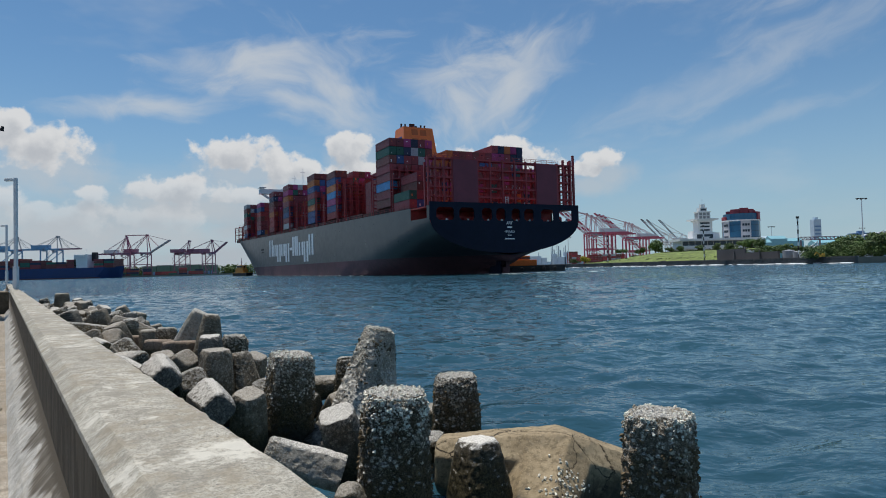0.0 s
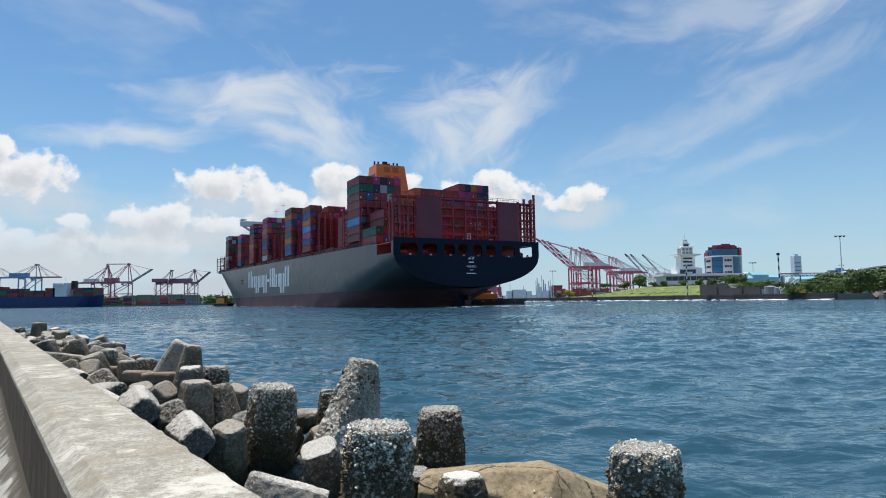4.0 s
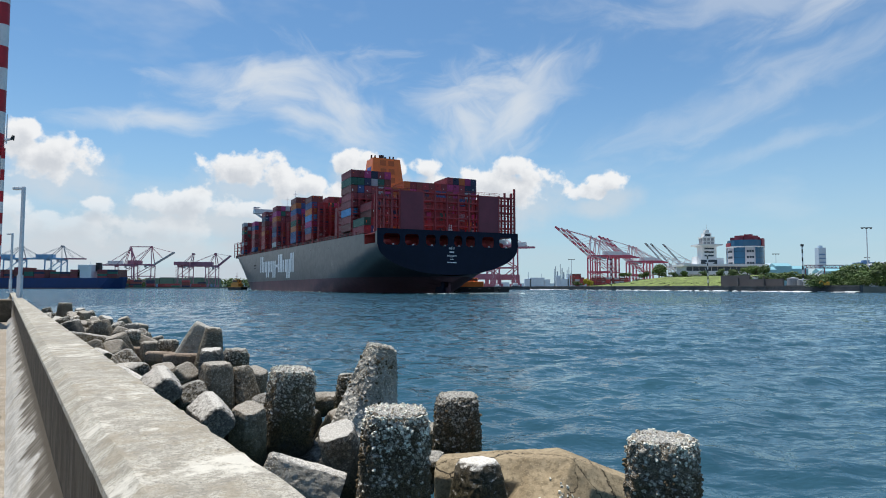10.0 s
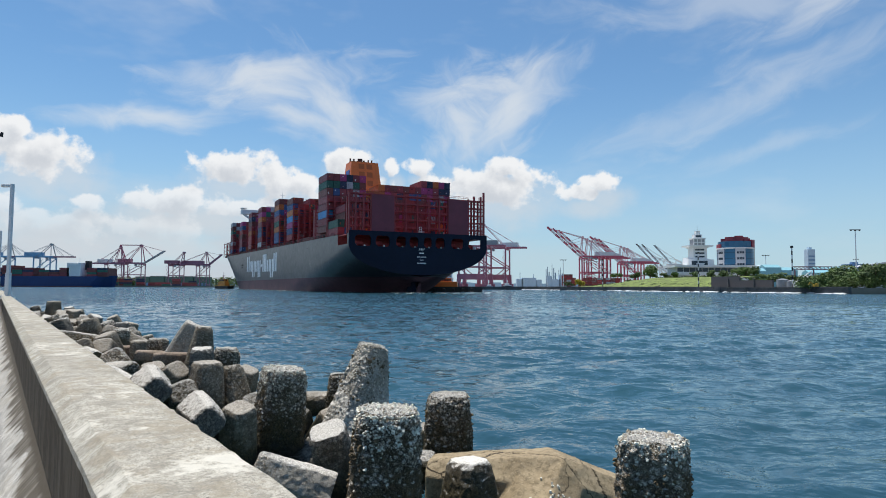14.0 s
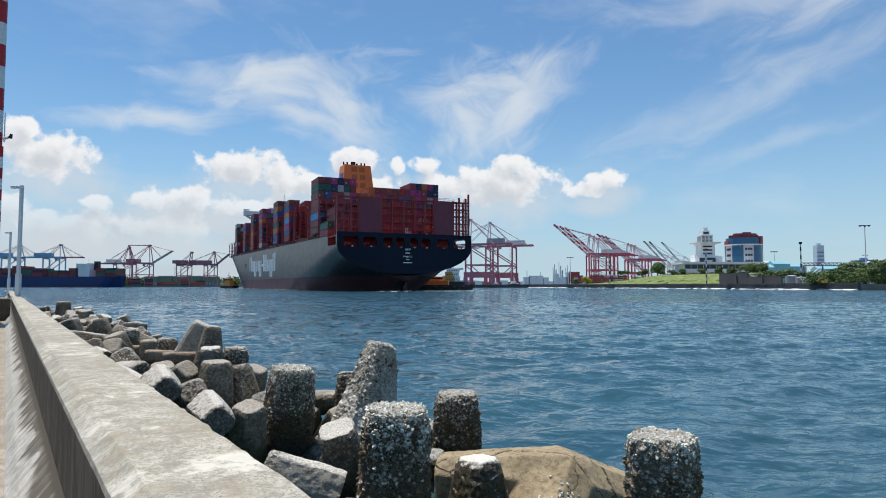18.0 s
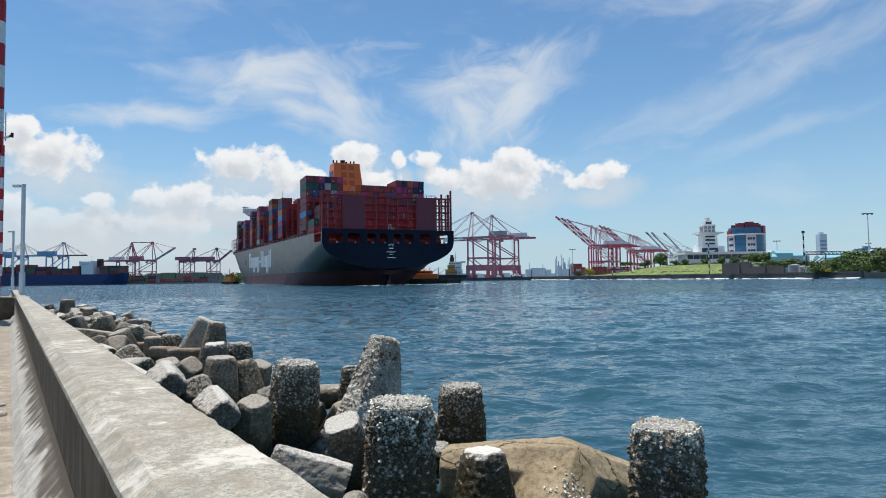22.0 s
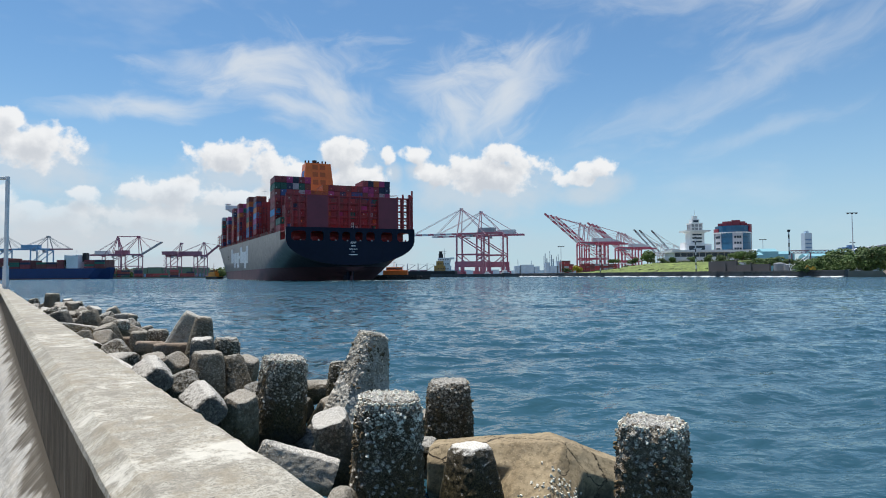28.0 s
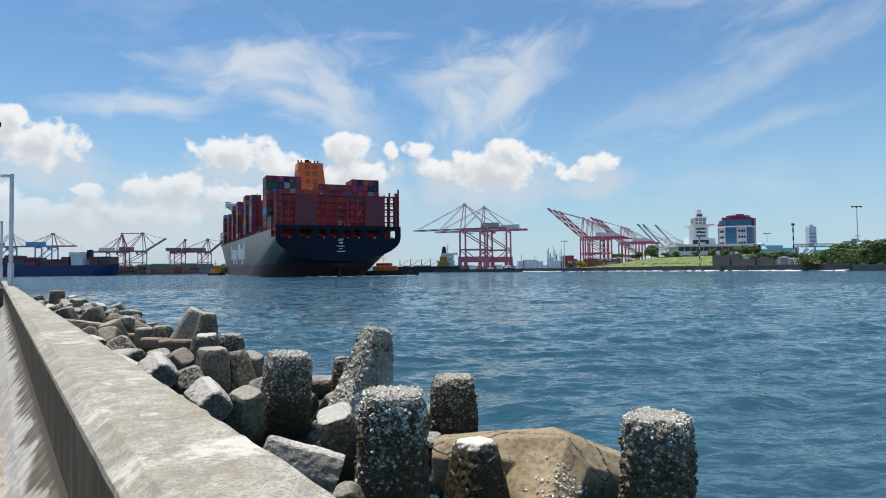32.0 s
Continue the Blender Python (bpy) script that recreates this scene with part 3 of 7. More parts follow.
def armour_mesh(seed, length, tip, root, face, whole, grain, rough):
    """A tetrapod, or one limb of it, fused and weathered."""
    bm = bmesh.new()
    for k, d in enumerate(LEGS if whole else LEGS[:1]):
        leg_rings(bm, d, length, tip, root, face if k == 0 else 0.0)
    me = bpy.data.meshes.new("armour")
    bm.to_mesh(me)
    bm.free()
    tmp = new("tmp", me)
    fuse = tmp.modifiers.new("fuse", "REMESH")
    fuse.mode, fuse.voxel_size = "VOXEL", grain
    out = bpy.data.meshes.new_from_object(tmp.evaluated_get(bpy.context.evaluated_depsgraph_get()))
    bpy.data.objects.remove(tmp)
    bpy.data.meshes.remove(me)
    co = np.empty(len(out.vertices) * 3)
    out.vertices.foreach_get("co", co)
    co = co.reshape(-1, 3)
    off = Vector((seed * 7.3, seed * 3.1, 0))
    for i in range(len(co)):
        v = Vector(co[i])
        co[i] += noise.noise_vector(v * 2.5 + off) * rough * 1.0 + noise.noise_vector(v * 9.0 + off) * rough * 0.7 + noise.noise_vector(v * 26.0 + off) * rough * 1.15
    out.vertices.foreach_set("co", co.ravel())
    out.name = "armour"
    return out


M_SHELL = material("barnacle_shell", (0.46, 0.395, 0.30), 0.95, var=0.4, scale=14.0, second=(0.22, 0.175, 0.12), spread=(0.44, 0.62))
M_SHELLW = material("white_barnacle_shell", (0.86, 0.78, 0.65), 0.95, var=0.3, scale=20.0, second=(0.28, 0.22, 0.15), spread=(0.48, 0.64))
M_SHELLD = material("brown_oyster_shell", (0.13, 0.090, 0.045), 0.95, var=0.5, scale=12.0, second=(0.34, 0.28, 0.20), spread=(0.62, 0.74))


def shells(parent, seed, size, tip, root, count, lo, hi, big, mat, label, face=0.0):
    """A crust of small sharp shells on the upright leg."""
    rnd = random.Random(seed)
    bm = bmesh.new()
    spots = [(rnd.uniform(0, 6.283), lo + (hi - lo) * rnd.random() ** 0.55) for _ in range(count // 22)]
    for _ in range(count):
        if rnd.random() < 0.7:
            t0, s0 = rnd.choice(spots)
            t, s = t0 + rnd.gauss(0, 0.13), s0 + rnd.gauss(0, 0.028)
        else:
            t, s = rnd.uniform(0, 6.283), lo + (hi - lo) * rnd.random() ** 0.5
        top = rnd.random() < 0.14 and hi > 0.95
        s = min(s, 0.985)
        w = (tip + (root - tip) * (1 - max(s, 0.2)) / 0.8) / 2 * (1.0 if s < 0.95 else 0.94)
        c, n = abs(math.cos(t)), abs(math.sin(t))
        r = w / max(c, n, (c + n) / 1.62)
        if top:
            r, s = r * math.sqrt(rnd.random()) * 0.9, 1.0
        p = Vector((math.cos(t + face) * r, math.sin(t + face) * r, s * size))
        d = Vector((0, 0, 1)) if top else Vector((math.cos(t + face), math.sin(t + face), 0.15))
        d = (d + Vector((rnd.uniform(-0.6, 0.6), rnd.uniform(-0.6, 0.6), rnd.uniform(-0.5, 0.6)))).normalized()
        u = d.orthogonal().normalized()
        w2 = d.cross(u)
        z = big * rnd.uniform(0.4, 1.1) * (1.9 if rnd.random() < 0.2 else 1.0)
        ring = [bm.verts.new(p - d * z * 0.6 + (u * math.cos(a) + w2 * math.sin(a)) * z * rnd.uniform(0.7, 1.2)) for a in (0, 1.57, 3.14, 4.71)]
        cap = [bm.verts.new(p + d * z * rnd.uniform(0.4, 0.9) + (u * math.cos(a) + w2 * math.sin(a)) * z * 0.5) for a in (0, 2.1, 4.2)]
        bm.faces.new(cap)
        for i in range(4):
            bm.faces.new((ring[i], ring[(i + 1) % 4], cap[min(i, 2)]))
        bm.faces.new((ring[1], cap[1], cap[0]))
        bm.faces.new((ring[2], cap[2], cap[1]))
        bm.faces.new((ring[0], cap[0], cap[2]))
    bmesh.ops.recalc_face_normals(bm, faces=list(bm.faces))
    ob = part("shell_crust", bm, mat, parent, label)
    ob["kind"] = "stuff"


_armour = {}


def leg(x, y, z, lean, length, tip, root, face, kind, whole=True, model=None):
    """A tetrapod (or a single limb) whose leg ends at a place; lean: the way the leg points."""
    seed = int(abs(x) * 100 + y * 37)
    key = model if model is not None else (x, y)
    if (key, kind) not in _armour:
        grain = 0.016 if y < 7.2 else (0.024 if y < 13 else 0.034)
        me = armour_mesh(seed, length, tip, root, radians(face), whole, grain, 0.0045 if not whole else (0.014 if kind in ("crust", "weedy", "pale") else 0.006))
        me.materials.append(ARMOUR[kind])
        _armour[(key, kind)] = me
    ob = new("tetrapod" if whole else "concrete_block", _armour[(key, kind)])
    ax = Vector(lean).normalized()
    ob.matrix_world = Matrix.Translation(Vector((x, y, z)) - ax * length) @ ax.to_track_quat("Z", "Y").to_matrix().to_4x4()
    if whole:
        place = "standing in the water" if y < 7 else "standing in the breakwater heap"
        tagged(ob, KIND_WORDS[kind] + " tetrapod " + place, "tetrapod", "tetrapods along the sea wall")
    else:
        tagged(ob, KIND_WORDS[kind] + (" limb standing tilted in the heap" if ax.z > 0.6 else " limb lying in the breakwater heap"), "block", "concrete limbs in the breakwater")
    if y < 7.8 and kind in ("crust", "pale", "weedy") and model is None and tip > 0.29:
        n = 900 if y < 5.2 else 600
        fc = radians(face)
        if kind != "weedy":
            shells(ob, seed + 1, length, tip, root, n if tip > 0.4 else n // 2, (0.80 if tip > 0.4 else 0.91) if kind == "crust" else 0.60, 1.0, 0.0105 if kind == "crust" else 0.0085, M_SHELLW, "white barnacle clumps", fc)
        shells(ob, seed + 2, length, tip, root, n // 2, 0.72, 1.0, 0.0078, M_SHELL, "pale barnacle crust", fc)
        shells(ob, seed + 3, length, tip, root, n * 3 // 4, 0.30, 0.88, 0.0120, M_SHELLD, "brown oyster crust", fc)
    return ob


def build_near_armour():
    # standing in the water before the wall
    leg(1.30, 3.99, 1.08, (0.02, 0, 1), 1.25, 0.385, 0.46, 57, "crust")
    leg(-0.40, 4.53, 1.14, (0.03, 0, 1), 1.42, 0.44, 0.58, 8, "crust")
    leg(0.04, 6.34, 0.94, (0, 0, 1), 1.42, 0.42, 0.54, 4, "weedy")
    leg(0.19, 4.90, 0.69, (-0.02, 0.06, 1), 0.95, 0.29, 0.56, 20, "stump")
    leg(-0.85, 7.62, 1.31, (0.2, 0.05, 1), 1.34, 0.3, 0.72, 24, "pale")
    leg(-1.82, 7.23, 1.08, (0.08, 0, 1), 1.5, 0.45, 0.6, 32, "crust")
    # the heap at the foot of the wall
    leg(-1.41, 4.79, 0.66, (-0.86, -0.12, 0.32), 0.6, 0.24, 0.28, 20, "pale", False)
    leg(-0.72, 4.25, 0.55, (-0.3, -0.3, 0.7), 0.5, 0.16, 0.3, 30, "bare", False)
    leg(-0.98, 5.34, 0.81, (-0.16, -0.3, 0.8), 0.95, 0.33, 0.34, 40, "capped", False)
    leg(-3.13, 6.93, 0.84, (0.5, -0.8, -0.05), 0.65, 0.3, 0.36, 42, "capped", False)
    leg(-2.22, 6.04, 0.70, (0.5, -0.8, -0.05), 0.6, 0.29, 0.35, 42, "capped", False)
    leg(-2.09, 6.53, 0.77, (0.1, -0.25, 0.75), 0.95, 0.3, 0.36, 40, "bare", False)
    leg(-3.14, 8.42, 1.00, (0.02, -0.05, 1), 1.35, 0.36, 0.5, 20, "bare")
    leg(-2.94, 8.73, 0.91, (-0.2, 0.08, 1), 1.3, 0.28, 0.52, -15, "bare")
    leg(-3.75, 9.82, 1.04, (0, -0.08, 1), 1.25, 0.34, 0.44, 14, "capped")
    leg(-3.58, 10.42, 0.99, (0, 0, 1), 1.25, 0.38, 0.48, 20, "weedy")
    leg(-4.71, 11.91, 1.29, (0.5, 0.05, 0.95), 1.35, 0.34, 0.46, 12, "pale", False)
    leg(-4.29, 11.31, 1.28, (0.1, 0, 1), 1.4, 0.28, 0.64, 25, "bare")
    leg(-4.55, 9.92, 0.76, (0.03, -0.3, 0.85), 0.95, 0.36, 0.44, 28, "bare", False)
    leg(-4.06, 9.73, 0.73, (0.45, -0.35, 0.55), 0.95, 0.34, 0.44, 20, "bare", False)
    leg(-3.25, 7.93, 0.69, (0.15, -0.6, 0.4), 0.95, 0.34, 0.44, 20, "weedy", False)
    leg(-6.21, 12.91, 0.89, (-0.02, 0, 1), 1.15, 0.34, 0.44, 25, "bare")
    leg(-5.60, 12.41, 0.97, (0.02, 0, 1), 1.2, 0.36, 0.46, 12, "weedy")
    leg(-5.85, 12.02, 0.69, (-0.9, -0.2, 0.1), 1.3, 0.2, 0.28, 0, "rusty", False)
    leg(-5.25, 11.42, 0.70, (-0.85, -0.35, 0.06), 1.5, 0.2, 0.3, 0, "rusty", False)
    leg(-6.24, 13.22, 0.66, (0.9, -0.25, 0.08), 1.1, 0.2, 0.28, 0, "rusty", False)
    leg(-7.26, 14.20, 1.04, (0.05, 0, 1), 1.45, 0.42, 0.54, 22, "crust")
    leg(-6.99, 13.00, 1.00, (-0.25, -0.25, 0.9), 1.2, 0.4, 0.5, 30, "bare", False)
    leg(-6.41, 11.81, 0.88, (0, -0.65, 0.55), 0.9, 0.4, 0.5, 8, "bare", False)
    leg(-5.17, 9.92, 0.86, (0.25, -0.75, 0.35), 0.9, 0.36, 0.46, 30, "crust", False)
    leg(-4.63, 8.72, 0.83, (-0.75, 0.35, 0.3), 0.55, 0.2, 0.24, 20, "crust", False)
    leg(-6.79, 11.61, 0.89, (-0.75, 0.3, 0.3), 0.6, 0.22, 0.28, 20, "crust", False)
    leg(-6.51, 11.41, 0.91, (0.35, -0.75, 0.3), 0.8, 0.3, 0.4, 20, "bare", False)
    leg(-1.41, 8.64, 0.83, (0, 0.08, 1), 1.1, 0.28, 0.44, 20, "weedy")
    leg(-2.87, 9.33, 0.79, (0.3, -0.2, 0.8), 0.9, 0.3, 0.42, 25, "bare", False)
    leg(-1.59, 9.05, 0.37, (0.85, -0.15, 0.12), 0.9, 0.28, 0.38, 12, "bare", False)
    leg(-1.39, 7.75, 0.46, (0.25, -0.5, 0.6), 0.8, 0.22, 0.36, 20, "bare", False)
    leg(-1.74, 8.25, 0.26, (0.85, -0.2, 0.08), 1, 0.3, 0.42, 20, "weedy", False)
    leg(-0.22, 7.05, 0.47, (0.1, -0.2, 0.9), 0.8, 0.22, 0.36, 30, "bare", False)
    leg(-0.07, 5.76, 0.40, (0.85, -0.1, 0.1), 0.9, 0.24, 0.34, 20, "weedy", False)
    leg(-2.39, 8.04, 0.56, (0.1, -0.5, 0.5), 0.8, 0.3, 0.42, 20, "weedy", False)
    leg(-9.16, 15.50, 0.88, (-0.5, -0.35, 0.5), 0.9, 0.34, 0.44, 20, "bare", False)
    leg(-4.53, 9.22, 0.72, (0.7, -0.5, 0.15), 0.9, 0.34, 0.44, 20, "weedy", False)


def build_far_heap():
    """The rest of the breakwater, narrowing along the wall."""
    rnd = random.Random(31)
    step = 0
    along = 16.0
    while along < 29:
        for across in (1.30, 1.85, 2.4, 2.9):
            step += 1
            if across > 2.6 and rnd.random() < 0.6:
                continue
            p = WALL @ Vector((across + rnd.uniform(-0.25, 0.25), along + rnd.uniform(-0.3, 0.3), 0))
            z = 1.10 - 0.16 * abs(across - 1.6) + rnd.uniform(-0.16, 0.12)
            m = step % 6
            kind = ("bare", "weedy", "bare", "weedy", "bare", "capped")[m]
            if rnd.random() < 0.5:
                leg(p.x, p.y, z + 0.08, (rnd.uniform(-0.5, 0.5), rnd.uniform(-0.4, 0.1), 1), 1.2, 0.33, 0.44, 20 + 9 * m, kind, True, ("stand", m))
            else:
                leg(p.x, p.y, z - 0.10, (rnd.uniform(-0.8, 0.8), rnd.uniform(-0.9, 0.2), rnd.uniform(0.15, 0.6)), 0.95, 0.31, 0.40, 15 + 11 * m, kind, False, ("lie", m))
        along += 0.72
    leg(-13.68, 22.1, 1.45, (0.02, 0, 1), 1.3, 0.40, 0.48, 66, "bare", True, ("post", 0))


def build_slab_tetrapod():
    """The tan tetrapod lying hub up: three legs run down from a blunt middle."""
    bm = bmesh.new()
    roots = []
    for k, a in enumerate((-112, 8, 170)):
        d = Vector((math.cos(radians(a)), math.sin(radians(a)), (-0.42, -0.26, 0.02)[k])).normalized()
        length, tip, root = ((1.35, 0.40, 0.74), (0.95, 0.46, 0.72), (1.00, 0.48, 0.72))[k]
        side = Vector((-d.y, d.x, 0)).normalized()
        upw = side.cross(d) * -1
        upw = upw if upw.z > 0 else -upw
        rings = []
        for s in (0.0, 0.35, 0.7, 0.97, 1.0):
            w = (root + (tip - root) * s) / 2 * (0.92 if s == 1.0 else 1.0)
            c = d * (length * s)
            prof = ((-1, -0.55), (-0.92, 0.45), (-0.46, 0.90), (0.46, 0.90), (0.92, 0.45), (1, -0.55), (0.5, -1), (-0.5, -1))
            rings.append([bm.verts.new(c + side * (px * w) + upw * (pz * w)) for px, pz in prof])
            if s < 0.3:
                roots += [v.co.copy() for v in rings[-1]]
        for ra, rb in zip(rings, rings[1:]):
            for i in range(8):
                bm.faces.new((ra[i], ra[(i + 1) % 8], rb[(i + 1) % 8], rb[i]))
        bm.faces.new(rings[-1])
        bm.faces.new(rings[0][::-1])
    bmesh.ops.recalc_face_normals(bm, faces=list(bm.faces))
    hub = bmesh.ops.convex_hull(bm, input=[bm.verts.new(p) for p in roots])
    bmesh.ops.delete(bm, geom=[g for g in hub["geom_interior"] if isinstance(g, bmesh.types.BMVert)], context="VERTS")
    me = bpy.data.meshes.new("tetrapod")
    bm.to_mesh(me)
    bm.free()
    tmp = new("tmp", me)
    fuse = tmp.modifiers.new("fuse", "REMESH")
    fuse.mode, fuse.voxel_size = "VOXEL", 0.016
    out = bpy.data.meshes.new_from_object(tmp.evaluated_get(bpy.context.evaluated_depsgraph_get()))
    bpy.data.objects.remove(tmp)
    for v in out.vertices:
        v.co += noise.noise_vector(v.co * 3.0) * 0.012 + noise.noise_vector(v.co * 14.0) * 0.005
    out.materials.append(ARMOUR["tan"])
    ob = new("tetrapod", out)
    ob.matrix_world = pose(0.86, 5.36, 0.31, 0, 0, 0)
    return tagged(ob, "cracked tan concrete tetrapod lying hub up in the water", "tetrapod", "tetrapods along the sea wall")


def build_slab_litter(slab):
    bpy.context.view_layer.update()
    back = slab.matrix_world.inverted()

    def resting(p):
        """The height of the tan tetrapod's surface under a place."""
        hit, loc, _, _ = slab.ray_cast(back @ Vector((p.x, p.y, 3.0)), back.to_3x3() @ Vector((0, 0, -1)))
        return (slab.matrix_world @ loc).z if hit else None

    rnd = random.Random(12)
    rub = bmesh.new()
    for _ in range(700):
        c = Vector((rnd.gauss(1.00, 0.17), rnd.gauss(4.62, 0.16), 0))
        level = resting(c)
        if level is None or level < 0.05:
            continue
        c.z = level + 0.004
        s = rnd.uniform(0.005, 0.013)
        m = Matrix.Translation(c) @ Euler((rnd.uniform(0, 3), rnd.uniform(0, 3), rnd.uniform(0, 3))).to_matrix().to_4x4()
        add_box(rub, (-s, -s * 0.7, -s * 0.6), (s, s * 0.7, s * 0.6), m)
    M_BRICK = material("red_brick", (0.42, 0.13, 0.075), 0.9, var=0.3, scale=18.0, bump=0.004, bump_scale=60.0)
    bit = part("brick_fragment", bevelled(boxes(((-0.075, -0.045, -0.03), (0.06, 0.05, 0.03))), 0.012, 2), M_BRICK)
    bit.matrix_world = pose(0.76, 4.62, (resting(Vector((0.76, 4.62, 0))) or 0.3) + 0.018, 18, -8, 28)
    tagged(bit, "broken red brick lying among the shells", "brick")
    tagged(part("shell_rubble", rub, M_SHELLW), "pale broken shells scattered on the tan tetrapod", "shells", kind="stuff")


build_near_armour()
build_far_heap()
build_slab_litter(build_slab_tetrapod())

# ---- the container ship ----
# ship space: x to starboard, y towards the bow from the transom, z up from the water
M_HULL = material("hull_paint", (0.048, 0.053, 0.057), 0.34, var=0.18, scale=0.05, second=(0.035, 0.038, 0.042), spread=(0.55, 0.8))
M_HULL.node_tree.nodes["Principled BSDF"].inputs["Specular IOR Level"].default_value = 0.42
M_STERN = material("navy_hull_paint", (0.009, 0.014, 0.030), 0.62, var=0.25, scale=0.06, bump=0.015, bump_scale=0.3)
M_STERN.node_tree.nodes["Principled BSDF"].inputs["Specular IOR Level"].default_value = 0.15
M_BOOT = material("antifouling", (0.13, 0.058, 0.066), 0.75, var=0.4, scale=0.08, second=(0.08, 0.055, 0.055), spread=(0.5, 0.85))
M_LASH = material("lashing_red", (0.30, 0.032, 0.038), 0.5, var=0.3, scale=0.3)
M_MOOR = material("mooring_deck_red", (0.46, 0.055, 0.050), 0.55, var=0.3, scale=0.4)
M_PANEL = material("maroon_panel", (0.19, 0.036, 0.055), 0.6, var=0.15, scale=0.2)
M_FUNNEL = material("funnel_orange", (0.88, 0.20, 0.035), 0.45, var=0.12, scale=0.1)
M_FUNNEL2 = material("funnel_louvre", (0.56, 0.13, 0.03), 0.6, var=0.1, scale=0.1)
M_BLUE = material("funnel_blue", (0.05, 0.10, 0.35), 0.5, var=0.1, scale=0.1)
M_SOOT = material("soot_black", (0.012, 0.012, 0.013), 0.7, var=0.3, scale=0.5)
M_WHITE = material("ship_white", (0.74, 0.75, 0.75), 0.5, var=0.08, scale=0.2)
M_LETTER = material("white_lettering", (0.84, 0.85, 0.86), 0.5, var=0.1, scale=0.1)
M_WASH = material("churned_water", (0.60, 0.70, 0.69), 0.6, var=0.3, scale=0.6)
M_DECK = material("deck_dark", (0.06, 0.03, 0.025), 0.8, var=0.3, scale=0.3)

PAINTS = {"maroon": (0.24, 0.042, 0.052), "brown": (0.17, 0.045, 0.038), "red": (0.32, 0.035, 0.035), "blue": (0.035, 0.085, 0.22), "green": (0.020, 0.12, 0.085),
          "magenta": (0.36, 0.045, 0.17), "orange": (0.45, 0.13, 0.03), "grey": (0.34, 0.36, 0.38), "navy": (0.018, 0.030, 0.070), "sky": (0.06, 0.24, 0.48)}


def corrugated(name, colour):
    mt = material(name, colour, 0.55, var=0.2, scale=0.35, random=0.22, second=tuple(c * 0.55 for c in colour), spread=(0.58, 0.8))
    n = Net(mt.node_tree)
    b = mt.node_tree.nodes["Principled BSDF"]
    co = mt.node_tree.nodes.new("ShaderNodeTexCoord").outputs["Object"]
    wv = mt.node_tree.nodes.new("ShaderNodeTexWave")
    wv.wave_type, wv.bands_direction = "BANDS", "Y"
    wv.inputs["Scale"].default_value = 1.15
    n.put(wv.inputs["Vector"], co)
    bp = mt.node_tree.nodes.new("ShaderNodeBump")
    bp.inputs["Distance"].default_value = 0.05
    n.put(bp.inputs["Height"], wv.outputs["Fac"])
    n.put(b.inputs["Normal"], bp.outputs[0])
    return mt


M_BOX = {k: corrugated("container_" + k, c) for k, c in PAINTS.items()}
MIX = ["maroon"] * 9 + ["brown"] * 6 + ["red"] * 3 + ["blue"] * 2 + ["navy", "navy", "green", "magenta", "magenta", "orange", "grey"]


def container_bm(length=12.19):
    """A shipping container: recessed walls between corner posts, door bars at the aft end."""
    w, h = 1.20, 2.60
    bm = bmesh.new()
    add_box(bm, (-w + 0.05, 0.04, 0.06), (w - 0.05, length - 0.05, h - 0.03))
    for x in (-w, w - 0.16):
        for y in (0.0, length - 0.18):
            add_box(bm, (x, y, 0), (x + 0.16, y + 0.18, h))
        for z in (0.0, h - 0.13):
            add_box(bm, (x + 0.01, 0.18, z), (x + 0.14, length - 0.18, z + 0.12))
    for z in (0.0, h - 0.13):
        add_box(bm, (-w + 0.16, 0.0, z), (w - 0.16, 0.12, z + 0.12))
    for x in (-0.75, -0.3, 0.3, 0.75):
        add_box(bm, (x - 0.025, -0.02, 0.1), (x + 0.025, 0.045, h - 0.1), mat=0)
    return bm


def hull_half(y, z):
    """Half the hull's breadth at a station and a height."""
    keel = 6.0 - 0.49 * y
    s = min(1.0, max(0.0, (z - keel) / (9.6 + 0.27 * y)))
    b = 25.5 * max(0.0, 1 - (1 - s) ** 2) ** (0.5 + 1.5 * min(1.0, y / 18))
    f = z / 25.0
    ys, ye = 232 + 88 * f, 346 + 26 * f
    if y > ys:
        b *= max(0.0, 1 - ((y - ys) / (ye - ys)) ** 2.0) if y < ye else 0.0
    return b


def deck_z(y):
    return 19.5 + 0.0172 * max(0.0, y)


